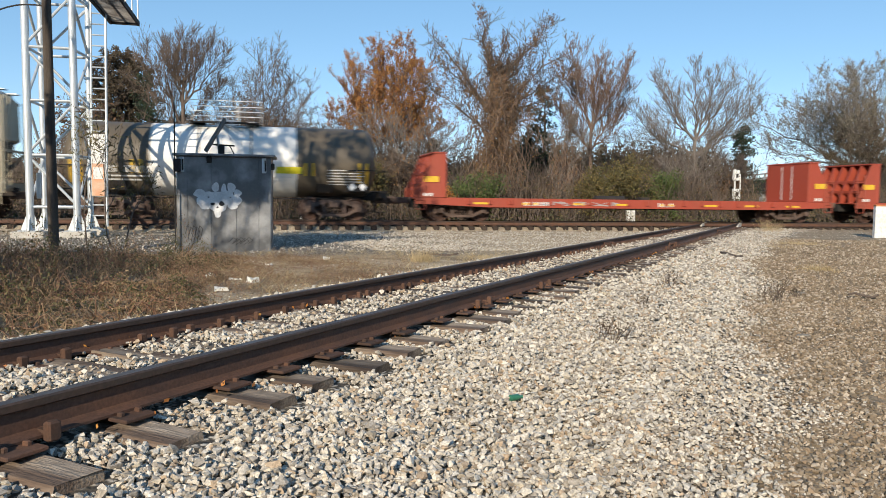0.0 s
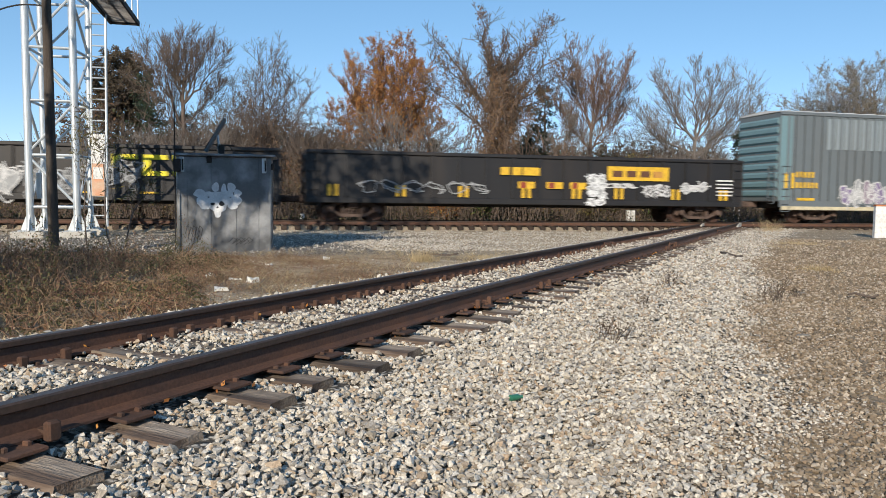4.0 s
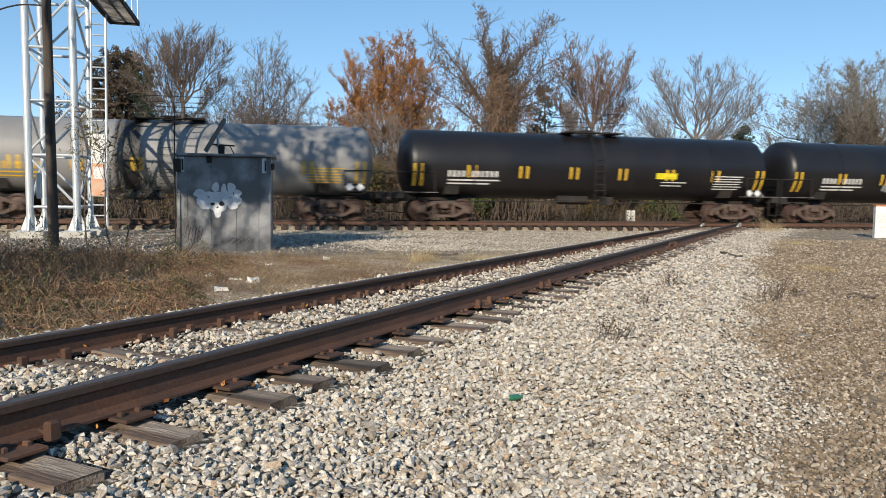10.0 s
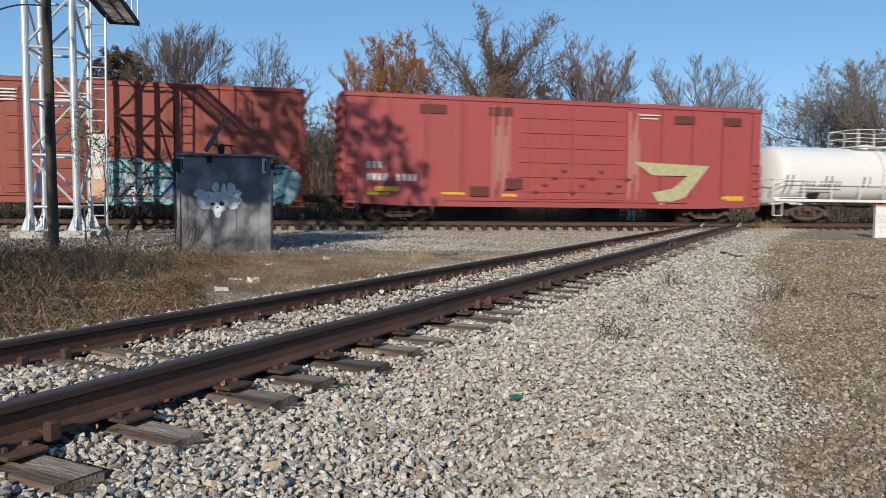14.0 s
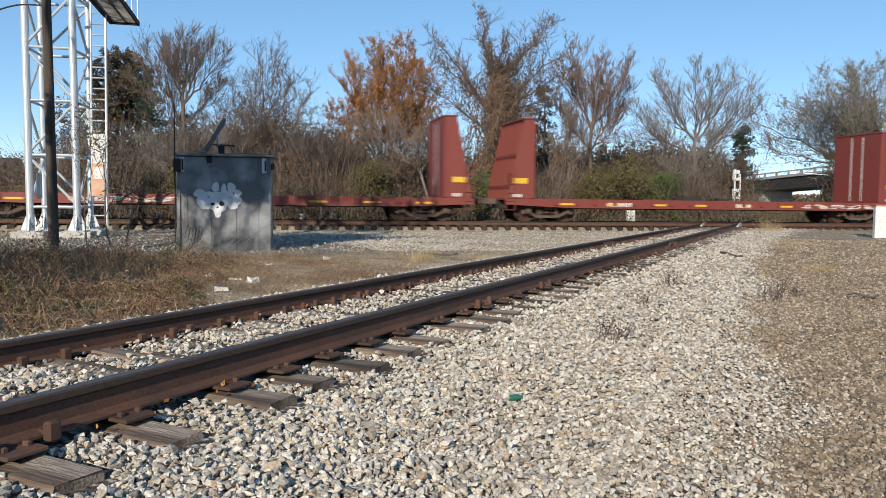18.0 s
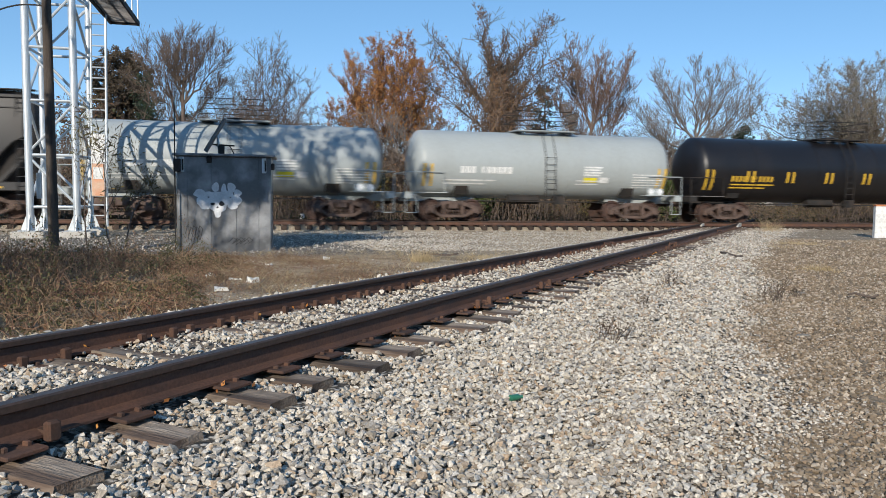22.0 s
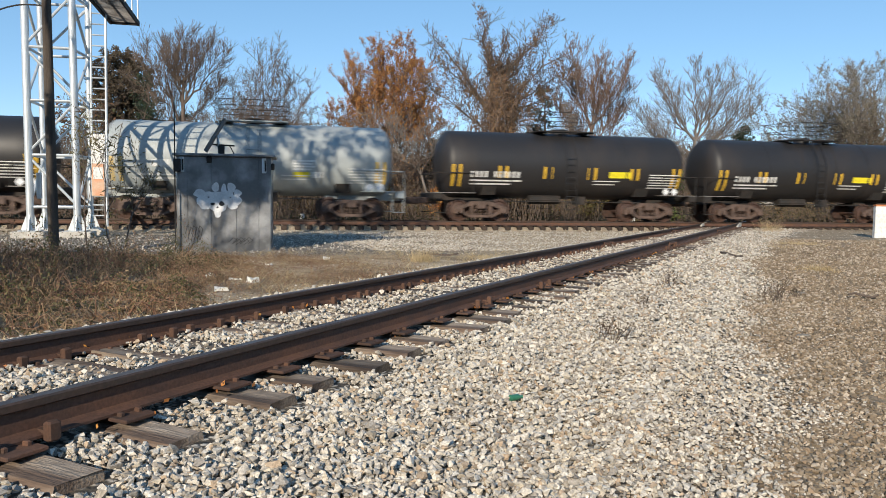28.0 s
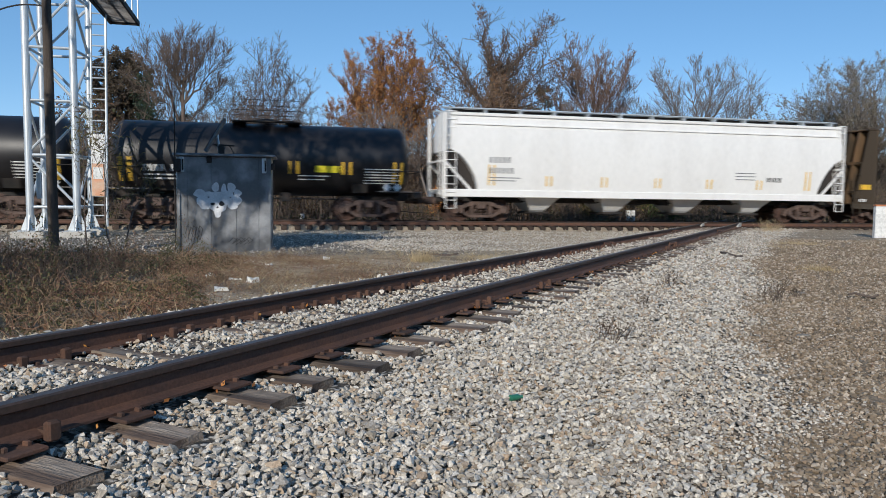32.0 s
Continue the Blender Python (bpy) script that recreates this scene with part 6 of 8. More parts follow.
limb_tree("vine-wrapped companion tree with forked limbs", 14.7, 13.6, 6.0, [(5.0, 0.6, 8.4, 0.6), (6.0, 1.5, 9.4, 0.6), (6.0, -0.4, 9.0, 0.5), (5.2, -1.0, 7.6, 0.5)], r=0.17, seed=54, deep=0.5, vine=L_VINE, vines=6000, ropes=70, cloak=(0.7, 0.0, 7.0))
limb_tree("bare tree with reddish fan of branches", 21.2, 15.0, 5.4, [(4.6, -2.6, 8.5, 0.5), (5.2, -1.5, 11.1, 0.5), (5.4, -2.5, 10.0, 0.4), (5.4, 0.0, 9.8, 0.5), (5.4, 0.9, 10.7, 0.55), (5.2, 2.4, 10.4, 0.5), (4.8, 3.5, 9.1, 0.5), (4.4, 3.1, 7.2, 0.4), (4.2, -2.1, 7.0, 0.4)],
          r=0.16, lean=-0.04, seed=14, bark=BARK_RED, bow=(0.5, 0.4), per=3, reach=0.26, leaf=L_RUST, density=900, size=0.06, stems=3, thin=0.011, fine_=True, kids=(1, 3))
limb_tree("pale slanting bare stems before the pine", 18.2, 13.0, 3.6, [(2.6, -0.7, 5.2, 0.6), (3.4, 1.4, 6.4, 0.6), (3.0, 2.2, 5.6, 0.5), (3.6, 0.6, 7.0, 0.5)], r=0.1, seed=55, bark=BARK_PALE, vine=L_VINE, vines=1600, ropes=80, cloak=(0.7, 0.3, 4.6), stems=3)
limb_tree("wide bare tree with arching pale grey branches", 30.5, 18.0, 5.4, [(3.8, -4.6, 6.2, 0.42), (4.4, -4.2, 7.8, 0.45), (5.0, -3.3, 9.7, 0.5), (5.4, -2.2, 10.4, 0.5), (5.4, -0.3, 11.0, 0.55), (5.4, 1.1, 10.6, 0.5), (5.2, 2.6, 10.4, 0.5), (4.8, 4.2, 9.8, 0.5), (4.4, 4.2, 7.8, 0.42), (4.0, 3.2, 6.2, 0.36)],
          r=0.2, seed=15, bark=BARK_PALE, bow=(0.6, 0.36), per=3, reach=0.27, sag=0.1, thin=0.009, fine_=True, kids=(2, 2))
limb_tree("low twisted pale bare tree", 28.2, 14.5, 2.0, [(1.0, -1.7, 4.4, 0.6), (1.5, -0.6, 5.2, 0.6), (2.0, 0.9, 5.4, 0.6), (1.4, 1.9, 4.2, 0.5), (0.8, -2.3, 3.4, 0.5)], r=0.11, seed=16, bark=BARK_PALE, stems=4)
limb_tree("wide bushy tree with thin olive foliage", 48.2, 21.0, 4.6, [(3.4, -7.2, 5.8, 0.36), (3.8, -9.3, 8.3, 0.5), (4.2, -7.4, 9.2, 0.45), (4.4, -6.3, 10.4, 0.45), (4.6, -3.8, 11.4, 0.5), (4.6, -1.4, 12.3, 0.5), (4.6, 1.2, 13.0, 0.55), (4.6, 3.4, 13.0, 0.5), (4.4, 5.8, 11.0, 0.5), (4.0, 7.0, 8.0, 0.45), (3.6, -4.6, 7.0, 0.4), (3.8, 0.5, 9.5, 0.4), (3.4, -2.2, 8.6, 0.4), (4.4, -5.2, 9.4, 0.4), (4.6, -2.6, 11.4, 0.4), (4.2, -8.0, 8.2, 0.35), (4.0, -6.0, 7.6, 0.35)],
          r=0.26, seed=17, bark=BARK_PALE, bow=(0.55, 0.45), per=3, reach=0.28, kids=(2, 3), leaf=L_GREY, density=26000, size=0.06, stems=6)
limb_tree("grey bushy tree beside the track", 45.4, 17.5, 2.6, [(1.4, -2.6, 4.6, 0.5), (2.0, -1.6, 6.4, 0.5), (2.6, 0.2, 7.2, 0.5), (2.2, 1.8, 6.4, 0.5), (1.4, 2.6, 4.6, 0.5)], r=0.14, seed=18, per=3, leaf=L_WOOD, density=12000, size=0.06, stems=8)
pine("small dark pine with ragged crown", 19.6, 20.0, 9.8, 21, 0.2, 0.45)
pine("dark bushy pine in the thicket", 19.4, 22.0, 6.4, 27, 0.42, 0.05)
pine("dark pine with layered boughs", 38.6, 24.0, 8.1, 22, 0.24, 0.12)
pine("dark pine in the distant woods", -6.0, 32.0, 8.0, 23, 0.3, 0.1)
pine("dark pine in the thicket", 12.4, 24.0, 6.0, 24, 0.34, 0.1)
for x, y, h, seed, lf, lab in ((12.4, 10.5, 3.1, 31, L_GREEN, "low green evergreen shrub below the trees"), (24.6, 11.0, 3.4, 32, L_GREEN, "rounded green shrub beside the line"), (19.8, 11.0, 3.8, 33, L_OLIVE, "olive shrub covered in dry vines"),
                               (6.0, 11.5, 3.6, 34, L_OLIVE, "olive shrub in the thicket"), (21.6, 12.0, 4.4, 35, L_OLIVE, "tall olive shrub with thin leaves"), (-3.6, 11.0, 3.2, 36, L_OLIVE, "yellow-green shrub beside the line"), (10.2, 11.2, 2.2, 37, L_ORANGE, "low shrub with red-brown dead leaves")):
    tree(lab, x, y, h, seed=seed, stems=5, r=0.04, trunk=0.4, spread=0.6, kids=(3, 4), top=3, leaf=lf, density=9000, size=0.06, thin=0.006, category="shrub", name="shrub", z0=-0.7)
# scrub between the larger trees, a few kinds repeated
SCRUB = [tree("scrubby bare tree tangled with creepers", 4.6, 15.0, 6.2, seed=49, bark=BARK_DARK, stems=4, r=0.06, spread=0.55, kids=(3, 4), top=4, vine=L_WOOD, vines=2600, strands=60, wide=4.6),
         tree("thicket tree hung with vines", 2.4, 14.0, 6.6, seed=7, bark=BARK, stems=4, r=0.06, spread=0.5, vine=L_RUST, vines=2600, strands=70, kids=(3, 4), top=4, wide=4.6),
         tree("grey scrub tree with a tangle of thin stems", -3.6, 14.0, 6.0, seed=48, bark=BARK_PALE, stems=5, r=0.05, spread=0.5, kids=(3, 4), top=4, wide=4.4),
         tree("brown scrub tree with withered leaves", 7.4, 14.5, 4.8, seed=47, bark=BARK_DARK, stems=5, r=0.05, spread=0.55, kids=(3, 4), top=4, leaf=L_VINE, density=2600, size=0.06, wide=4.4)]
sr_ = random.Random(12)
for k in range(40):
    x = -13.0 + 1.16 * k + sr_.uniform(-0.6, 0.6)
    y = sr_.choice((14.0, 17.0, 20.0, 23.0)) + sr_.uniform(-1, 1)
    if 29.5 + 0.733 * (y - 9) - 1.6 < x < 34.5 + 0.95 * (y - 9) + 1.4:
        continue
    tall = float(np.interp(x, [-14, -2, 3, 7, 12, 16, 22, 34, 40], [0.85, 1.0, 1.05, 0.75, 0.62, 0.66, 0.8, 0.85, 0.8]))
    placed(SCRUB[k * 7 % 4], x, y, tall * sr_.uniform(0.75, 1.1), sr_.uniform(0, 360))
# the tree whose shade falls over the cabinet and the passing cars
spread_tree("broad thin-leaved tree shading the cabinet", -9.3, -22.5, 15.6, 8.6, 9.6, 7.0, r=0.16, seed=41, n=420, twigs=1, ends=1, leaf=L_RUST, density=4300, size=0.115, z0=-0.45)
# a second, unseen tree added only to shade the cabinet's upper front
tree("unseen low leafy tree added to shade the cabinet front", -7.2, -24.0, 9.0, seed=46, trunk=0.3, spread=0.6, kids=(3, 4), r=0.12, leaf=L_RUST, density=52000, size=0.11, z0=-0.45, top=4, wide=4.8, leaf_low=0.74)
# another unseen tree, added to break up the sun on the bank
spread_tree("unseen half-bare tree added to shade the weedy bank", -11.6, -31.5, 7.4, 3.4, 7.4, 2.6, r=0.14, seed=44, n=420, twigs=2, ends=1, leaf=L_RUST, density=2800, size=0.1, z0=-0.45)


def thicket():
    """The tangled brush along the far side of the line and the wood behind it."""
    nr = np.random.RandomState(77)
    tw, n = Tubes(), 8500
    x = nr.uniform(-22, 62, n)
    y = 9.0 + nr.gamma(1.6, 4.0, n)
    h = nr.uniform(1.2, 4.6, n) * (0.75 + 0.35 * np.sin(x * 0.55) + 0.2 * np.sin(x * 1.7 + 1))
    h = np.where((np.hypot(x - 22.1, (y - 10) * 0.4) < 1.1) | (np.hypot(x - 2.1, (y - 10) * 0.5) < 0.5), 0.15, h)
    gap = (x > 29.5 + 0.733 * (y - 9)) & (x < 34.5 + 0.95 * (y - 9))
    h = np.where(gap, h * 0.22, h)
    pts = []
    for a, b, c in zip(x, y, h):
        lx, ly = nr.normal(0, 0.3, 2)
        p0, p1, p2 = (a, b, -0.8), (a + lx * c * 0.4, b + ly * c * 0.4, c * 0.5 - 0.6), (a + lx * c + nr.normal(0, 0.2), b + ly * c, c - 0.7)
        tw.seg(p0, p1, 0.018, 0.013)
        tw.seg(p1, p2, 0.013, 0.005)
        for _ in range(2):
            e = (p1[0] + nr.normal(0, 0.5), p1[1] + nr.normal(0, 0.5), p1[2] + abs(nr.normal(0, 0.7)))
            tw.seg(p1, e, 0.009, 0.004)
            pts.append(e)
        pts += [p1, p2]
    v, q = tw.arrays(3)
    tagged(new("thicket", mesh_np("thicket", v, q, BARK_DARK)), "tangled leafless brush along the railway", "brush", kind="stuff")
    pts = np.array(pts)
    for mat_, share, size in ((L_WOOD, 60000, 0.05), (L_OLIVE, 24000, 0.05), (L_VINE, 24000, 0.045)):
        c = pts[nr.randint(0, len(pts), share)] * (1, 1, 0.85)
        v, q = leaf_cards(c + nr.normal(0, 0.28, c.shape), size, nr)
        tagged(new("brush_leaves", mesh_np("brush_leaves", v, q, mat_)), "withered leaves on the trackside brush", "brush", kind="stuff")
    # the wood behind: a deep belt of crowns under a broken top line, open where the road bridge shows
    def top_line(x, y):
        k = (y - EYE.y) / (30 - EYE.y)
        h = np.interp(x / k, [-60, -18.7, -16, -12.3, -10.9, -1.5, 1.5, 6, 8.2, 15.3, 21.3, 25.4, 31.8, 40.0, 42.6, 44.3, 51.2, 52.2, 58.6, 90], [3.6, 3.2, 3.0, 4.6, 6.0, 6.9, 7.2, 6.4, 5.0, 4.4, 5.3, 5.8, 6.2, 6.0, 3.4, 0.7, 0.7, 4.0, 5.2, 5.8])
        return EYE.z + (h - EYE.z) * k

    n = 190000
    x, y = nr.uniform(-45, 100, n), nr.uniform(25, 44, n)
    rough = 0.86 + 0.1 * np.sin(x * 1.9 + y) + 0.08 * np.sin(x * 4.3 - y * 2)
    z = -0.8 + (top_line(x, y) * rough + 0.8) * nr.uniform(0, 1, n) ** 0.8
    keep = z < top_line(x, y) + 0.4
    v, q = leaf_cards(np.stack([x, y, z], 1)[keep], 0.16, nr)
    tagged(new("far_wood", mesh_np("far_wood", v, q, L_WOOD)), "dense brown and olive woodland behind the line", "woodland", kind="stuff")
    # bare stems that stand up out of it
    st, n = Tubes(), 2600
    x, y = nr.uniform(-40, 80, n), nr.uniform(20, 36, n)
    for a, b, h in zip(x, y, top_line(x, y) * nr.uniform(0.7, 1.12, n)):
        if h < 2:
            continue
        p = np.array((a, b, -0.8))
        way = np.array((nr.normal(0, 0.1), nr.normal(0, 0.1), 1.0))
        for k in range(4):
            e = p + (way + nr.normal(0, 0.1, 3) * (1, 1, 0)) * (h + 0.8) / 4
            st.seg(p, e, 0.045 - 0.009 * k, 0.036 - 0.009 * k)
            for _ in range(3 * (k > 0)):
                g = e + (nr.normal(0, 0.5), nr.normal(0, 0.5), abs(nr.normal(0.3, 0.35)))
                st.seg(e, g, 0.016, 0.009)
                st.seg(g, g + nr.normal(0, 0.3, 3) + (0, 0, 0.2), 0.011, 0.006)
            p = e
    v, q = st.arrays(3)
    tagged(new("wood_stems", mesh_np("wood_stems", v, q, BARK)), "bare stems and twigs of the woodland edge", "woodland", kind="stuff")
    n = 40000
    x, y = nr.uniform(-300, 420, n), nr.uniform(190, 300, n)
    z = -0.8 + (5.5 + 1.5 * np.sin(x * 0.05) + 1.2 * np.sin(x * 0.13)) * np.sqrt(nr.uniform(0, 1, n))
    v, q = leaf_cards(np.stack([x, y, z], 1), 0.8, nr)
    tagged(new("horizon_wood", mesh_np("horizon_wood", v, q, L_WOOD)), "distant wooded horizon", "woodland", kind="stuff")

    # an unseen wood added behind the camera, for the bare metal to mirror
    n = 70000
    x, y = nr.uniform(-110, 110, n), nr.uniform(-72, -58, n)
    z = -0.8 + (10 + 1.5 * np.sin(x * 0.2)) * np.sqrt(nr.uniform(0, 1, n))
    v, q = leaf_cards(np.stack([x, y, z], 1), 0.4, nr)
    tagged(new("rear_wood", mesh_np("rear_wood", v, q, L_WOOD)), "unseen dark woodland added behind the camera", "woodland", kind="stuff")


thicket()


# ---- grass, weeds and litter ----
def blades(name, label, x, y, h, lean, width, material, rng, z=None):
    """Thin pointed blades standing at the places given."""
    n = len(x)
    z = ground_z(x, y) if z is None else z
    a = rng.uniform(0, 2 * np.pi, n)
    b = rng.uniform(0, 2 * np.pi, n)
    p = np.stack([x, y, z - 0.01], 1)
    side = np.stack([np.cos(a), np.sin(a), np.zeros(n)], 1) * width
    tip = p + np.stack([np.cos(b) * lean * h, np.sin(b) * lean * h, h], 1)
    v = np.stack([p - side, p + side, tip], 1).reshape(-1, 3)
    return tagged(new(name, mesh_np(name, v, np.arange(3 * n).reshape(-1, 3), material)), label, "grass", kind="stuff")


def clumped(rng, n, x0, x1, y0, y1, groups, radius):
    c = np.stack([rng.uniform(x0, x1, groups), rng.uniform(y0, y1, groups)], 1)
    i = rng.randint(0, groups, n)
    return c[i, 0] + rng.normal(0, radius, n), c[i, 1] + rng.normal(0, radius, n)


BRAMBLE = mat("red-brown dead bramble", (0.19, 0.1, 0.062), (0.27, 0.185, 0.112), rough=0.9, scale=2, fine=20, bump=0, grain=0.3)
gr_ = np.random.RandomState(19)
# dead weeds on the bank before the cabinet
x, y = clumped(gr_, 60000, -7.5, 0.2, -24.0, -14.6, 420, 0.3)
q = x * TN[0] + y * TN[1] - N_MID
k = (q > 2.1) & (y < -14.3 + 0.3 * np.sin(x * 2)) & (x < 1.2 - 0.22 * (y + 22)) & (x < -0.9 + 0.35 * np.sin(y * 1.3) + 0.12 * (y + 24))
x, y = x[k], y[k]
lump = 0.35 + 1.15 * np.clip(wave(x * 1.5, y * 1.1, 2.6) + 0.25 + 0.25 * wave(y, x, 6.0), 0, 1)
blades("dead_weeds", "brown and olive dead weeds on the bank", x[::2], y[::2], (gr_.gamma(2.0, 0.03, len(x)) * (0.5 + 0.8 * smooth(-0.5, -3.0, x)) * lump * 1.5)[::2], 0.9, 0.006, WEEDS, gr_)
g_ = gr_.permutation(len(x))[:56000]
c = np.stack([x[g_], y[g_], ground_z(x[g_], y[g_]) + gr_.uniform(0, 1, len(g_)) ** 0.5 * 0.36 * lump[g_] ** 2.5 * smooth(-0.3, -1.8, x[g_])], 1)
green = wave(x[g_] * 1.1 + 3, y[g_] * 1.4, 1.6) + gr_.normal(0, 0.25, len(g_)) > 0.12
v, f = leaf_cards(c[green], 0.017, gr_)
tagged(new("weed_leaves", mesh_np("weed_leaves", v, f, WEED_GREEN)), "olive green low weeds on the bank", "grass", kind="stuff")
c = c[~green]
v, f = leaf_cards(c, 0.017, gr_, 0.6)
tagged(new("weed_leaves", mesh_np("weed_leaves", v, f, WEEDS)), "withered small leaves among the weeds", "grass", kind="stuff")
j = gr_.permutation(len(x))[:3600]
bx, by, bl = x[j], y[j], lump[j]
bz, arcs = ground_z(bx, by), Tubes()
for a, b, c, h in zip(bx, by, bz, bl):
    t, l = gr_.uniform(0, 6.28), gr_.uniform(0.12, 0.5)
    p, rise_ = np.array((a, b, c)), gr_.uniform(0.06, 0.3) * h * (0.45 + 0.55 * float(smooth(-0.6, -2.6, a)))
    for i in range(1, 5):
        u = i / 4
        e = np.array((a + math.cos(t) * l * u, b + math.sin(t) * l * u, c + rise_ * math.sin(math.pi * (0.1 + 0.8 * u)) + gr_.normal(0, 0.008)))
        arcs.seg(p, e, 0.004, 0.0035)
        p = e
v, f = arcs.arrays(3)
tagged(new("brambles", mesh_np("brambles", v, f, BRAMBLE)), "arching reddish dead bramble stems on the bank", "brambles", kind="stuff")
x, y = clumped(gr_, 30000, -6.5, 6.5, -25.0, -13.4, 700, 0.3)
q = x * TN[0] + y * TN[1] - N_MID
k = (q > 1.55) & (q < 9)
x, y = x[k], y[k]
blades("dry_grass", "short dry grass on bare soil", x, y, gr_.gamma(2.0, 0.028, len(x)), 1.1, 0.005, STRAW, gr_)
# low withered weeds thinning out over the soil before the cabinet
x, y = clumped(gr_, 30000, -1.6, 3.4, -21.5, -14.4, 150, 0.28)
q = x * TN[0] + y * TN[1] - N_MID
k = (q > 2.2) & (y < -14.3) & (gr_.uniform(size=len(x)) < smooth(3.6, 0.6, x))
x, y = x[k], y[k]
c = np.stack([x, y, ground_z(x, y) + gr_.gamma(2.0, 0.02, len(x))], 1)
for mt, name_, lab, a, b in ((BRAMBLE, "weed_leaves", "red-brown withered weeds on bare soil", 0, 2), (WEEDS, "weed_leaves", "olive-brown withered weeds on bare soil", 1, 2)):
    v, f = leaf_cards(c[a::b], 0.016, gr_, 0.5)
    tagged(new(name_, mesh_np(name_, v, f, mt)), lab, "grass", kind="stuff")
# thin trampled grass on the camera's side
x, y = wedge(gr_, 2.2, 20, 190)
q = x * TN[0] + y * TN[1] - N_MID
so, gg = cover(x, y)
k = (q < -1.5) & (gr_.uniform(size=len(x)) < gg * 0.9) & (y < -3.5)
x, y = x[k], y[k]
blades("trampled_grass", "short trampled dead grass in gravel", x, y, gr_.gamma(2.0, 0.012, len(x)), 1.6, 0.004, WEEDS, gr_)
# low green weeds along the far side of the main line
x, y = clumped(gr_, 16000, -16, 46, 3.2, 8.5, 240, 0.5)
k = y > 2.9
c = np.stack([x[k], y[k], ground_z(x[k], y[k]) + gr_.gamma(2.0, 0.16, k.sum())], 1)
v, f = leaf_cards(c, 0.06, gr_)
tagged(new("verge_weeds", mesh_np("verge_weeds", v, f, WEED_GREEN)), "low green weeds beyond the main line", "grass", kind="stuff")
# tufts of straw
for cx, cy, n, h, r, lab in ((3.22, -16.1, 380, 0.26, 0.14, "pale straw tuft in gravel"), (8.99, -20.69, 300, 0.12, 0.13, "pale straw tuft in gravel"), (14.6, -13.1, 500, 0.12, 0.35, "patch of pale dry straw"), (12.9, -14.6, 160, 0.1, 0.25, "patch of pale dry straw"),
                             (20.5, -4.2, 160, 0.6, 0.25, "tall dry grass beside the main line")):
    x, y = cx + gr_.normal(0, r, n), cy + gr_.normal(0, r, n)
    v_ = blades("grass_tuft", lab, x, y, gr_.uniform(0.3, 1.1, n) * h, 0.5, 0.006, STRAW, gr_)
    v_["category"] = "grass tuft"


def dry_plant(x, y, h, seed, label="small dark withered weed in gravel"):
    rng, nr = random.Random(seed), np.random.RandomState(seed)
    t = thing("weed", label, "plant", at=pose(x, y, float(ground_z(np.array(x), np.array(y)))))
    w, tips = [Tubes() for _ in range(4)], []
    for _ in range(7):
        d = Vector((rng.gauss(0, 0.2), rng.gauss(0, 0.2), 1)).normalized()
        grow(rng, w, tips, Vector((rng.gauss(0, 0.05), rng.gauss(0, 0.05), -0.02)), d, h * 0.55, 0.005, 1, 3, 0.5, 0.15, (1, 2), 0.2)
    v, q = [], []
    k = 0
    for b in w:
        if b.rows:
            a, f = b.arrays(3)
            v.append(a)
            q.append(f + k)
            k += len(a)
    tagged(part("stem", mesh_np("stem", np.concatenate(v), np.concatenate(q), BARK_DARK), None, t), kind="stuff")
    c = np.array(tips)
    a, f = leaf_cards(c[nr.randint(0, len(c), 60)] + nr.normal(0, 0.01, (60, 3)), 0.011, nr)
    part("dead_foliage", mesh_np("dead_foliage", a, f, L_OAK), None, t)


for x, y, h, seed in ((2.61, -26.08, 0.27, 1), (2.75, -25.98, 0.2, 2), (5.1, -22.67, 0.28, 3), (5.2, -22.5, 0.15, 4), (5.62, -23.97, 0.36, 5), (6.02, -23.6, 0.24, 6), (6.3, -23.5, 0.14, 7), (3.9, -24.2, 0.14, 8), (0.35, -15.6, 0.3, 9)):
    dry_plant(x, y, h, seed)

# saplings that have grown up before the tower
for x, y, h, seed, dens in ((-4.25, -11.2, 4.0, 61, 70), (-3.6, -11.6, 3.4, 62, 60), (-3.4, -11.0, 2.8, 63, 60)):
    tree("thin sapling with narrow drooping leaves", x, y, h, seed=seed, bark=BARK, trunk=0.45, spread=0.5, kids=(2, 3), r=0.022, top=3, leaf=L_OLIVE, density=dens * 4, size=0.075, slim=0.32, thin=0.005, category="sapling", name="sapling", z0=-0.45, wide=1.0)
for x, y, h, seed in ((-3.05, -8.6, 0.5, 64), (-2.6, -9.0, 0.4, 65)):
    dry_plant(x, y, h, seed, "withered stems beside the tower footing")

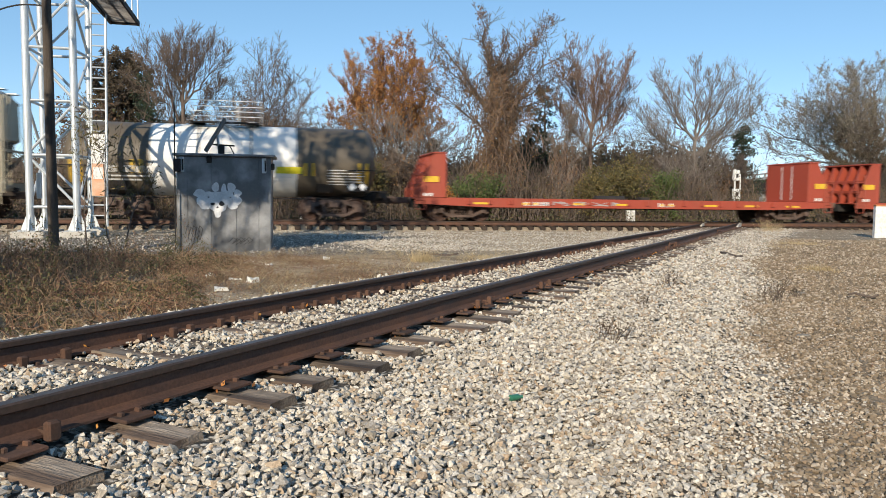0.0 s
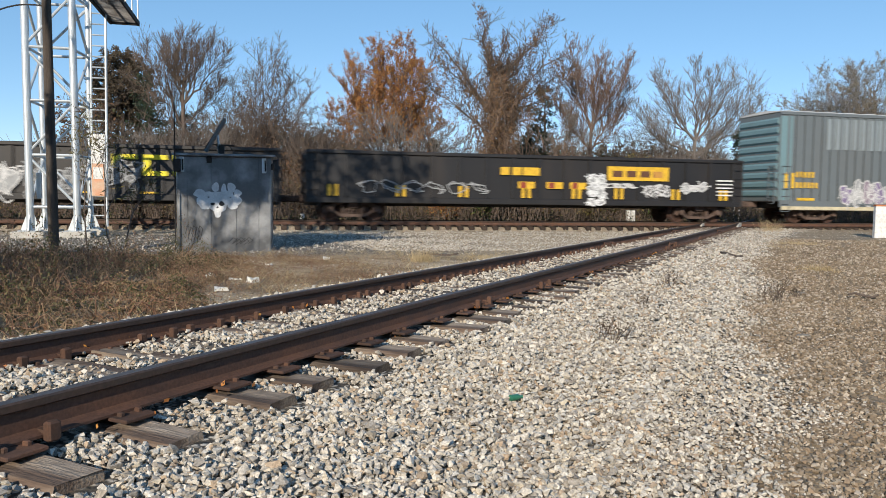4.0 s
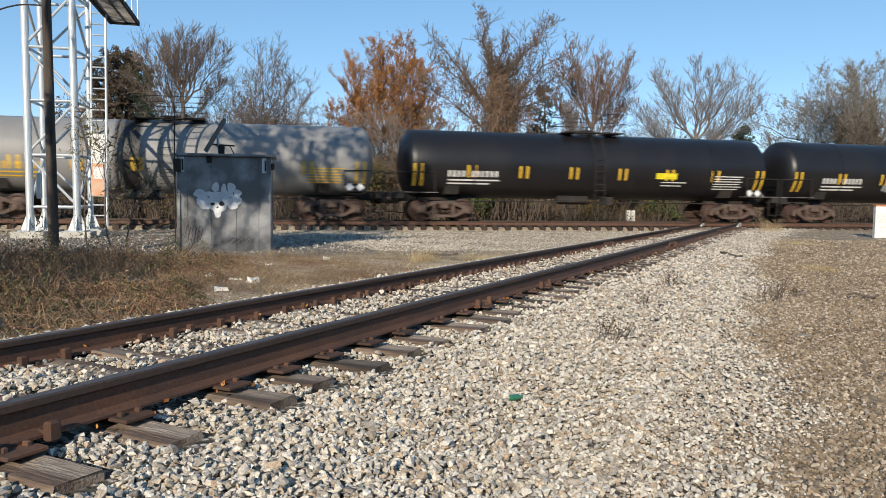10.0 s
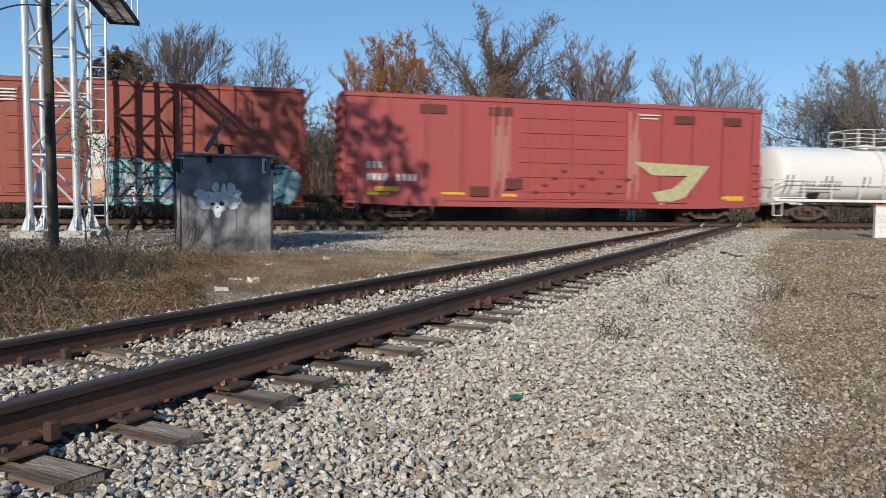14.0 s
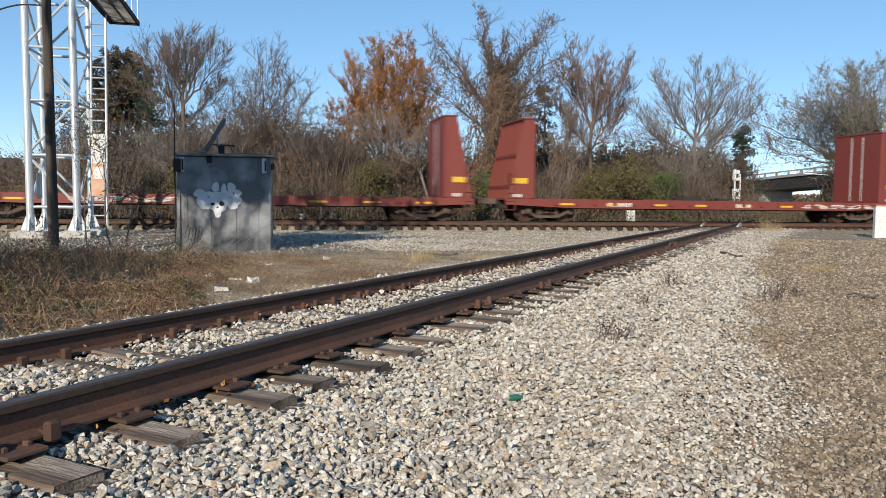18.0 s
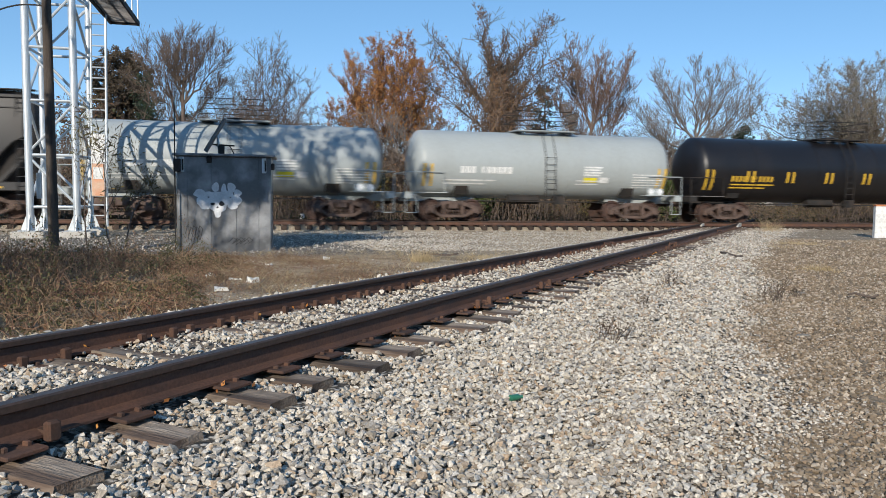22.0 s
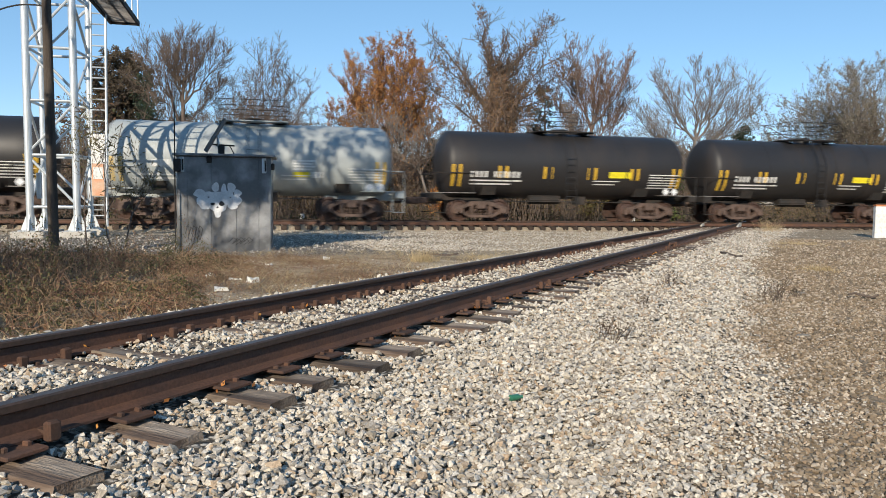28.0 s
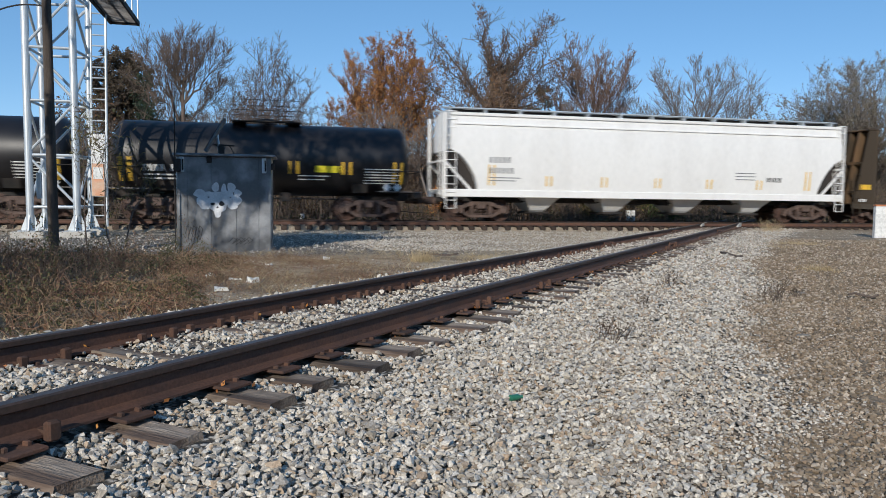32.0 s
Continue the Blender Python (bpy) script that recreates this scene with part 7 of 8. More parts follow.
# litter, stones and sticks
PAPER = mat("dirty white paper", (0.75, 0.74, 0.7), (0.6, 0.58, 0.52), rough=0.8, scale=6, fine=30, bump=0.2)
GREEN_GLASS = mat("green plastic", (0.04, 0.2, 0.12), rough=0.3, scale=6, fine=30, bump=0)
STONE = mat("grey boulder stone", (0.22, 0.2, 0.17), (0.15, 0.135, 0.115), rough=0.95, scale=5, fine=40, bump=0.5)
for x, y, w, d, h, a in ((-0.56, -20.8, 0.1, 0.07, 0.05, 10), (-0.15, -19.95, 0.08, 0.08, 0.08, 40), (-0.8, -19.0, 0.08, 0.1, 0.06, -20), (-0.42, -19.55, 0.11, 0.05, 0.03, 0), (1.3, -15.3, 0.08, 0.08, 0.06, 0), (0.1, -16.9, 0.07, 0.07, 0.05, 70), (-2.2, -22.0, 0.06, 0.05, 0.03, 15)):
    z = float(ground_z(np.array(x), np.array(y)))
    t = new("paper_scrap", finish(Shape().loft([[(-w, -d, 0), (w, -d * 0.8, 0), (w * 0.9, d, 0), (-w * 0.8, d * 0.9, 0)], [(-w * 0.9, -d, h * 0.5), (w * 0.8, -d * 0.7, h), (w * 0.7, d * 0.9, h * 0.7), (-w * 0.8, d * 0.7, h * 1.1)]]).mesh("paper_scrap"), PAPER))
    t.matrix_basis = pose(x, y, z, 0, 0, a)
    tagged(t, "crumpled white paper litter on dry grass", "litter", "scraps of litter")
t = new("plastic_bottle", finish(Shape().turn_x([(-0.04, 0.006), (-0.038, 0.017), (0.012, 0.018), (0.03, 0.008), (0.042, 0.008), (0.043, 0.003)], 0, 0, 12).mesh("plastic_bottle"), GREEN_GLASS, True))
t.matrix_basis = pose(1.33, -27.56, float(ground_z(np.array(1.33), np.array(-27.56))) + 0.035, 0, 0, 15)
tagged(t, "crushed green plastic bottle lying on ballast", "bottle")
for x0, y0, x1, y1, r, lab in ((9.61, -16.96, 9.33, -18.15, 0.025, "dark broken stick on gravel"), (3.4, -15.1, 4.3, -14.9, 0.02, "thin dead stick on soil"), (7.0, -23.57, 7.3, -23.75, 0.015, "dark broken stick on gravel")):
    z = float(ground_z(np.array(x0), np.array(y0))) + 0.05
    s = Shape()
    pts = [(x0 + (x1 - x0) * k / 4, y0 + (y1 - y0) * k / 4 + 0.03 * math.sin(k * 2), z + 0.02 * math.sin(k * 1.7)) for k in range(5)]
    s.path(pts, r, 6)
    tagged(new("stick", finish(s.mesh("stick"), BARK)), lab, "stick")
for x, y, r in ((3.03, -27.34, 0.055), (4.4, -26.0, 0.05), (6.6, -23.2, 0.07), (2.6, -27.6, 0.04)):
    s = Shape().loft([[(r * k * math.cos(t_) * 1.4, r * k * math.sin(t_), z) for t_ in [0.9 * i for i in range(7)]] for k, z in ((0.8, -0.02), (1.1, 0.005), (0.75, 0.02), (0.3, 0.026))])
    t = new("rock", finish(s.mesh("rock"), STONE))
    t.matrix_basis = pose(x, y, float(ground_z(np.array(x), np.array(y))), 0, 0, 40 * x)
    tagged(t, "flat grey rock half sunk in gravel", "rock", "loose rocks")
# fallen leaves caught along the rails
lr = np.random.RandomState(23)
u = lr.uniform(-23, -8, 90)
o = np.where(lr.uniform(size=90) > 0.35, -gauge - 0.1 - np.abs(lr.normal(0, 0.1, 90)), gauge - 0.12 + lr.normal(0, 0.05, 90))
px, py = (N_MID + o) * TN[0] + u * TD[0], (N_MID + o) * TN[1] + u * TD[1]
v, f = leaf_cards(np.stack([px, py, np.full(90, -0.175) + lr.uniform(0, 0.03, 90)], 1), 0.016, lr)
tagged(new("fallen_leaves", mesh_np("fallen_leaves", v, f, L_ORANGE)), "small orange fallen leaves along the rails", "leaves", kind="stuff")


# ---- the cars in their order: x at the start, metres along the main line ----
TRAIN = []


def couple(pair):
    TRAIN.append(pair)
    return pair[0], pair[0]


car, _ = couple(bulkhead_flat("orange-red flat car with low steel bulkheads", 27.0, 46.6, ORANGE_FLAT, height=2.75))
car, _ = couple(bulkhead_flat("orange-red flat car with low sprayed bulkheads", 6.0, 25.6, ORANGE_FLAT, height=2.75))
scrawl(car, -1.5, -4.5, -1.0, 0.68, 0.88, 5, "silver", 3, 0.025)
car, _ = couple(tank_car("white tank car with umber brown ends", -7.3, 4.5, UMBER, zc=2.33, r=1.4, zone=(lambda x, z: -2.8 < x < 3.0, WHITE_TANK), dome=WHITE, bars=P_YELLOW))
car, _ = couple(hopper_car("beige covered hopper with stencilled lettering", -25.8, -9.0, BEIGE, bays=3))
for a in (-4.5, 3.2):
    flat_marks(car, -1.6, [(a, a + 1.5, 1.95 + 0.16 * k, 1.975 + 0.16 * k) for k in range(4)], SPRAY["rose"], "lettering", "rows of small red stencilling")
car, _ = couple(box_car("faded blue-grey box car with graffiti along its base", -45.1, -27.1, TEAL, [(-1.73, 1.57)], PALE, end=TEAL_END, posts=38))
flat_marks(car, -1.575, [(-8.8, 8.6, 0.62, 0.78)], SPRAY["cream"], "spray_band", "cream sprayed band along the sill")
graffiti(car, -1.6, -5.7, -2.7, 0.84, 1.9, 5, ["violet", "silver", "mauve"], "white", 31, None, 7)
graffiti(car, -1.6, -1.0, 0.7, 0.82, 1.6, 4, ["mauve", "sand"], "cream", 36, None, 5)
graffiti(car, -1.6, 0.8, 3.9, 0.84, 2.0, 5, ["rose", "maroon", "rose"], "white", 32, None, 7)
graffiti(car, -1.6, 4.0, 8.2, 0.84, 1.85, 7, ["cyan", "lime", "blue", "sand", "cyan"], "cream", 33, "sand", 6)
flat_marks(car, -1.59, glyph_boxes(-8.1, 2.1, 5, 0.26), P_YELLOW, "lettering", "worn yellow stencilled lettering")
flat_marks(car, -1.59, glyph_boxes(-8.1, 1.62, 6, 0.26), P_YELLOW, "lettering")
for x in (-8.7, -8.35, 8.3, 8.05):
    flat_marks(car, -1.6, [(x, x + 0.15, 1.6, 2.3)], P_YELLOW, "safety_bar")
flat_marks(car, -1.61, glyph_boxes(-1.6, 2.6, 8, 0.16), P_WHITE, "lettering")
flat_marks(car, -1.56, [(-8.95, -8.35, 1.05, 4.85)], TEAL_END, "patch", "pale teal end panel")
for x, z in [(-6.3 + 0.47 * k, 3.4) for k in range(7)] + [(4.1 + 0.47 * k, 3.05) for k in range(4)]:
    flat_marks(car, -1.56, [(x - 0.2, x + 0.2, z, 4.8 if z > 3.2 else 3.75)], TEAL_PATCH, "patch", "lighter repainted panel")
car, _ = couple(gondola_car("black gondola car with yellow panel and painted bars", -66.2, -46.9, DGREY))
flat_marks(car, -1.57, [(3.06, 5.94, 1.8, 2.4)], P_YELLOW, "logo_panel", "yellow logo panel")
for a in (3.3, 3.95, 4.6, 5.2):
    flat_marks(car, -1.575, [(a, a + 0.45, 1.95, 2.22)], RUSTED_YELLOW, "logo_mark", "brown block of a logo")
for a in (-1.72, -1.2, -0.75, -0.4):
    flat_marks(car, -1.57, [(a, a + 0.38, 1.94, 2.27)], P_YELLOW, "logo_mark", "yellow block of a logo")
for a in (-0.95, 0.3, 1.35):
    flat_marks(car, -1.57, [(a, a + 0.72, 1.4, 1.68)], P_YELLOW, "logo_mark", "yellow block of a logo")
    flat_marks(car, -1.575, [(a + 0.1, a + 0.35, 1.42, 1.66)], OXIDE, "logo_mark")
for a in (-8.8, -6.1, -3.5, -0.8, 1.45, 3.4, 6.1, 8.45):
    for o in (0, 0.27):
        flat_marks(car, -1.57, [(a + o, a + o + 0.14, 1.0, 1.46)], P_YELLOW, "safety_bar", "upright painted safety bar")
flat_marks(car, -1.575, [(8.3, 9.1, 1.2 + 0.16 * k, 1.26 + 0.16 * k) for k in range(5)], P_WHITE, "lettering")
for k in range(4):
    graffiti(car, -1.57, 2.2, 2.95, 0.72 + 0.33 * k, 1.03 + 0.33 * k, 2, ["silver"], "haze", 41 + k, None, 3)
scrawl(car, -1.57, 3.1, 4.3, 1.45, 1.7, 4, "white", 45, 0.045)
scrawl(car, -1.57, 4.8, 6.0, 1.05, 1.75, 5, "white", 46, 0.05)
graffiti(car, -1.57, 6.6, 7.8, 1.35, 1.72, 3, ["silver"], "white", 47, None, 4)
scrawl(car, -1.57, -7.6, -2.2, 1.1, 1.7, 6, "silver", 42, 0.04)
car, _ = couple(gondola_car("black gondola car with yellow lettering and white graffiti", -88.5, -67.15, DGREY))
flat_marks(car, -1.57, glyph_boxes(-8.63, 1.78, 6, 0.34, 0.15) + glyph_boxes(-8.62, 1.24, 3, 0.34, 0.15) + glyph_boxes(-7.6, 1.24, 3, 0.34, 0.15) + glyph_boxes(-6.55, 1.24, 3, 0.34, 0.15), P_YELLOW, "lettering", "yellow reporting mark")
for a in (4.66, 5.72, 6.78):
    flat_marks(car, -1.57, [(a, a + 0.85, 2.24, 2.42), (a, a + 0.85, 1.64, 1.82), (a + (0.3 if a > 6 else 0.0), a + (0.55 if a > 6 else 0.24), 1.82, 2.24)], P_BRIGHT, "logo_mark", "large yellow logo block")
flat_marks(car, -1.57, [(x, x + 0.6, 0.98, 1.05) for x in (-9, -5, -1, 3.2, 5.6, 8.6)] + [(-3.6, -2.9, 1.3, 1.35), (-3.6, -2.9, 1.45, 1.5), (-2.2, -1.5, 1.3, 1.35), (-4.6, -4.0, 1.4, 1.5)], P_YELLOW, "lettering")
scrawl(car, -1.57, -10.6, -9.1, 0.75, 2.1, 2, "white", 51, 0.06)
for k, (a, b, c, d) in enumerate(((-3.95, -2.65, 0.95, 1.8), (-2.5, -1.45, 1.2, 1.95), (1.7, 3.4, 1.05, 1.85), (3.6, 5.6, 1.35, 2.15), (8.1, 9.5, 1.15, 2.15))):
    graffiti(car, -1.57, a, b, c, d, 4, ["black"], "silver", 52 + k, None, 5)
graffiti(car, -1.57, -0.5, 1.4, 0.95, 2.15, 2, ["black", "silver"], "white", 60, None, 8)
car, _ = couple(hopper_car("long white covered hopper, clean and plain", -108.6, -89.5, WHITE))
scrawl(car, -1.62, -5.6, -4.8, 1.75, 2.3, 4, "silver", 61, 0.025)
car, _ = couple(hopper_car("long white covered hopper with small tags", -127.4, -109.4, WHITE))
scrawl(car, -1.62, 1.2, 2.6, 1.5, 2.2, 6, "silver", 62, 0.03)
scrawl(car, -1.62, 4.0, 5.4, 1.6, 2.0, 4, "silver", 63, 0.03)
car, _ = couple(tank_car("long black tank car with yellow bars and silver tags", -146.2, -128.5, BLACK))
for a, b in ((-3.5, -1.4), (-0.5, 0.6)):
    round_marks(car, 2.4, 1.42, [(a + 0.18 * k, a + 0.18 * k + 0.14, 1.55 - 0.03 * (k % 3), 1.86 + 0.04 * (k % 2)) for k in range(int((b - a) / 0.18))], SPRAY["silver"], "graffiti_tag", "silver sprayed tag")
car, _ = couple(tank_car("long glossy black tank car", -164.0, -147.0, BLACK))
car, _ = couple(tank_car("dull grey tank car stained black at its middle", -180.9, -165.1, MGREY, zone=(lambda x, z: -1.9 < x < -1.0 or 0.6 < x < 0.9, DGREY), dome=UNDER, text=P_YELLOW))
car, _ = couple(hopper_car("cream-white covered hopper with grey lettering", -201.4, -181.7, CREAM))
car, _ = couple(tank_car("short white tank car with side walkway", -214.4, -202.7, WHITE_TANK, zc=2.28, r=1.33, dome=WHITE_TANK, deck=WHITE_TANK, side_rail=True, text=P_GREY, bars=P_GREY))
car, _ = couple(box_car("faded red box car with a pale arrow painted on", -234.3, -215.5, RED, [(-2.2, 0.25), (0.3, 2.73)], RED, posts=13))
arrow = Shape().add([(x, -1.6, z) for x, z in ((3.1, 2.62), (6.75, 2.5), (5.6, 1.1), (4.4, 0.78), (4.0, 1.3), (5.0, 1.5), (5.7, 2.05), (4.0, 2.05))], [(0, 1, 6, 7), (1, 2, 5, 6), (2, 3, 4, 5)])
part("painted_arrow", arrow, SPRAY["arrow"], car, "faded green painted arrow shape")
flat_marks(car, -1.585, glyph_boxes(-8.4, 2.1, 3, 0.28) + glyph_boxes(-8.4, 1.62, 4, 0.28) + glyph_boxes(-7.2, 1.62, 4, 0.28), P_WHITE, "lettering", "white stencilled lettering")
flat_marks(car, -1.585, [(-8.1, -7.1, 1.2, 1.4), (-5.4, -4.4, 1.1, 1.2), (7.6, 8.5, 1.0, 1.2)], P_YELLOW, "reflector")
flat_marks(car, -1.585, [(3.3, 4.3, 4.6, 4.65), (3.4, 4.2, 4.45, 4.5)], P_WHITE, "lettering")
flat_marks(car, -1.66, [(-1.5 + 0.42 * k, -1.25 + 0.42 * k, 1.2 + 0.3 * (k * 5 % 4), 1.3 + 0.3 * (k * 5 % 4)) for k in range(11)] + [(-4.2, -3.4, 1.05, 1.45), (-2.7, -1.95, 1.35, 1.8)], DARK_OXIDE, "patch", "darker scuffed patches")
for k in range(14):
    a = (-3.25 + 0.1 * k) if k < 8 else (2.85 + 0.09 * (k - 8))
    flat_marks(car, -1.585, [(a, a + 0.05 + 0.02 * (k % 3), 1.0 + 0.35 * (k * 5 % 4), 4.75 - 0.4 * (k * 3 % 4))], PINK_RED, "streak", "pale chalky streak")
flat_marks(car, -1.585, [(-6.3, -5.2, 4.35, 4.7), (-3.4, -2.4, 4.35, 4.7), (5.0, 6.0, 4.3, 4.65), (7.4, 8.3, 4.3, 4.65)], DARK_OXIDE, "patch", "dark patched lettering")
car, _ = couple(box_car("dark red box car with cyan and orange graffiti", -253.9, -235.7, OXIDE, [(-1.4, 1.6)], OXIDE, posts=16))
graffiti(car, -1.6, 1.9, 8.4, 0.66, 2.15, 9, ["cyan", "haze", "cyan", "blue"], "black", 71, "cyan", 8)
flat_marks(car, -1.6, [(7.0, 7.9, 1.0, 1.15)], P_YELLOW, "reflector")
for k in range(5):
    flat_marks(car, -1.6, [(6.4 + 0.3 * k, 6.6 + 0.3 * k, 1.4, 1.65)], P_WHITE, "lettering")
graffiti(car, -1.6, -6.7, -4.1, 0.7, 1.95, 4, ["orange", "red"], "white", 72, None, 5)
flat_marks(car, -1.585, glyph_boxes(-8.8, 2.26, 6, 0.32) + glyph_boxes(-8.95, 1.66, 7, 0.32), P_WHITE, "lettering", "white stencilled lettering")
flat_marks(car, -1.66, [(-2.1, -1.0, 4.58 - 0.12 * k, 4.63 - 0.12 * k) for k in range(4)] + [(0.3, 1.45, 4.52 - 0.12 * k, 4.57 - 0.12 * k) for k in range(3)], P_WHITE, "lettering")
car, _ = couple(box_car("pale green box car with pink and silver graffiti", -274.0, -255.7, GREEN, [(-2.7, -0.12), (-0.08, 2.5)], P_WHITE, posts=30, end=GREEN))
graffiti(car, -1.6, -8.4, -5.5, 0.66, 1.55, 5, ["pink", "red", "pink"], "cream", 81, "yellow", 5)
graffiti(car, -1.6, -5.4, -1.9, 0.72, 1.95, 5, ["silver", "moss"], "haze", 82, None, 7)
scrawl(car, -1.6, 2.6, 5.3, 0.9, 1.9, 6, "silver", 83, 0.05)
scrawl(car, -1.6, 6.4, 7.6, 0.9, 2.2, 4, "black", 86, 0.04)
scrawl(car, -1.6, -6.4, -3.2, 2.6, 3.0, 8, "black", 87, 0.025)
scrawl(car, -1.6, -9.0, -7.4, 2.6, 3.9, 6, "white", 84, 0.05)
scrawl(car, -1.6, -1.2, 1.2, 2.0, 2.6, 6, "black", 85, 0.02)
for a, b in ((-7.4, -6.6), (-5.2, -4.4), (4.6, 5.4), (6.9, 7.4)):
    flat_marks(car, -1.585, [(a, b, 4.4, 4.75)], OXIDE, "patch", "rust-red patch")
flat_marks(car, -1.66, [(a, a + 1.1, 4.2 - 0.12 * k, 4.26 - 0.12 * k) for k in range(4) for a in (-0.9, 1.5)], P_WHITE, "lettering")
flat_marks(car, -1.585, [(-8.4, -5.6, 1.62, 1.78)], P_YELLOW, "patch", "yellow lettering patch")
car, _ = couple(bulkhead_flat("brown-red flat car with tall steel bulkheads", -295.3, -275.6, OXIDE_FLAT))
scrawl(car, -1.5, 4.5, 9.5, 0.66, 0.9, 8, "white", 91, 0.03)
car, _ = couple(bulkhead_flat("brown-red flat car with tall braced bulkheads", -316.5, -296.7, OXIDE_FLAT))
scrawl(car, -1.5, -4.5, 1.0, 0.66, 0.9, 6, "white", 92, 0.03)
car, _ = couple(hopper_car("grey-white covered hopper with rounded ends", -337.1, -317.5, PALE, bars=False))
car, _ = couple(tank_car("long black tank car with yellow lettering", -354.2, -338.5, BLACK, zc=2.42, r=1.47, text=P_YELLOW))
car, _ = couple(tank_car("pale grey tank car with white lettering", -367.0, -355.3, GREY, dome=UNDER, deck=GREY, sparse=True))
car, _ = couple(tank_car("pale grey tank car with yellow panel", -379.8, -368.1, GREY, dome=UNDER, deck=GREY, sparse=True))
car, _ = couple(hopper_car("sooty black covered hopper with pale sprayed tag", -396.2, -380.9, DGREY, bays=3, lettering=P_WHITE, bars=False))
graffiti(car, -1.6, -3.15, -0.65, 1.0, 1.6, 8, ["cream", "silver"], "haze", 95, None, 3)
flat_marks(car, -1.62, [(4.3, 5.8 - 0.2 * (k % 2), 2.0 + 0.12 * k, 2.05 + 0.12 * k) for k in range(4)] + [(4.8, 5.7, 1.58, 1.64), (4.8, 5.7, 1.8, 1.86)], P_WHITE, "lettering")
flat_marks(car, -1.62, [(1.3, 2.35, 3.1, 3.17), (1.5, 2.1, 3.22, 3.3)], P_WHITE, "lettering")
flat_marks(car, -1.53, [(x, x + 0.6, 1.1, 1.18) for x in (-6, -3, 0, 3, 6)], P_YELLOW, "reflector")
car, _ = couple(bulkhead_flat("weathered yellow flat car with braced bulkheads", -417.6, -396.8, RUSTED_YELLOW, YELLOW_FLAT, height=4.4, stakes=8, stripes=P_BLACK, plates=3))
car, _ = couple(tank_car("black tank car with a worn silver top", -429.7, -418.3, BLACK, zone=(lambda x, z: z > 0.85 + 0.12 * math.sin(x * 2.0), GREY), r=1.45))
for a, b, seed, lab in ((-443.0, -431.3, 17, "short black tank car with white lettering"), (-455.2, -443.9, 18, "short black tank car with yellow bars"), (-467.5, -456.3, 19, "dusty black tank car with white lettering")):
    car, _ = couple(tank_car(lab, a, b, DGREY if seed > 17 else BLACK))
car, _ = couple(tank_car("pale grey tank car with a yellow panel", -480.5, -469.4, GREY, dome=UNDER, deck=GREY, sparse=True))
car, _ = couple(tank_car("black tank car with a small yellow panel", -493.4, -482.1, DGREY, sparse=True))
car, _ = couple(bulkhead_flat("rust-brown flat car with weathered bulkheads", -515.6, -494.9, DULL_BROWN, STREAK_BROWN, height=4.35, plates=7, bars=OXIDE))
scrawl(car, -1.5, -2, 2, 0.66, 0.9, 4, "silver", 97, 0.025)
car, _ = couple(hopper_car("white covered hopper with yellow safety bars", -535.3, -516.1, WHITE))
car, _ = couple(tank_car("black tank car with a yellow panel", -548.0, -536.5, BLACK))
car, _ = couple(tank_car("black tank car at the end of the row", -560.6, -549.2, BLACK))


# ---- loose ballast ----
def stone_bases():
    """Angular lumps: hulls of a few points."""
    bases = []
    r = np.random.RandomState(5)
    for _ in range(16):
        p = r.normal(size=(10, 3))
        p /= np.linalg.norm(p, axis=1, keepdims=True)
        p *= r.uniform(0.8, 1.1, (10, 1)) * r.uniform(0.7, 1.15, 3) * np.array([1.05, 0.9, 0.75])
        bm = bmesh.new()
        for q in p:
            bm.verts.new(q)
        bmesh.ops.convex_hull(bm, input=bm.verts)
        loose = [v for v in bm.verts if not v.link_faces]
        bmesh.ops.delete(bm, geom=loose, context="VERTS")
        bmesh.ops.recalc_face_normals(bm, faces=bm.faces)
        bm.verts.index_update()
        bases.append((np.array([v.co[:] for v in bm.verts]), np.array([[v.index for v in f.verts] for f in bm.faces])))
        bm.free()
    return bases


BASES = stone_bases()


def scatter(points, sizes, rng):
    """Stones of the given radius at the points, each turned at random."""
    n = len(points)
    q = rng.normal(size=(n, 4))
    q /= np.linalg.norm(q, axis=1, keepdims=True)
    w, x, y, z = q.T
    R = np.stack([np.stack([1 - 2 * (y * y + z * z), 2 * (x * y - z * w), 2 * (x * z + y * w)], -1),
                  np.stack([2 * (x * y + z * w), 1 - 2 * (x * x + z * z), 2 * (y * z - x * w)], -1),
                  np.stack([2 * (x * z - y * w), 2 * (y * z + x * w), 1 - 2 * (x * x + y * y)], -1)], 1)
    which, V, F, k = rng.randint(0, len(BASES), n), [], [], 0
    for i, (bv, bf) in enumerate(BASES):
        j = np.nonzero(which == i)[0]
        v = np.einsum("nij,kj->nki", R[j], bv) * sizes[j, None, None]
        v[:, :, 2] *= 0.8
        v += points[j][:, None]
        V.append(v.reshape(-1, 3))
        F.append((bf[None] + (np.arange(len(j)) * len(bv))[:, None, None]).reshape(-1, 3) + k)
        k += len(j) * len(bv)
    return np.concatenate(V), np.concatenate(F)


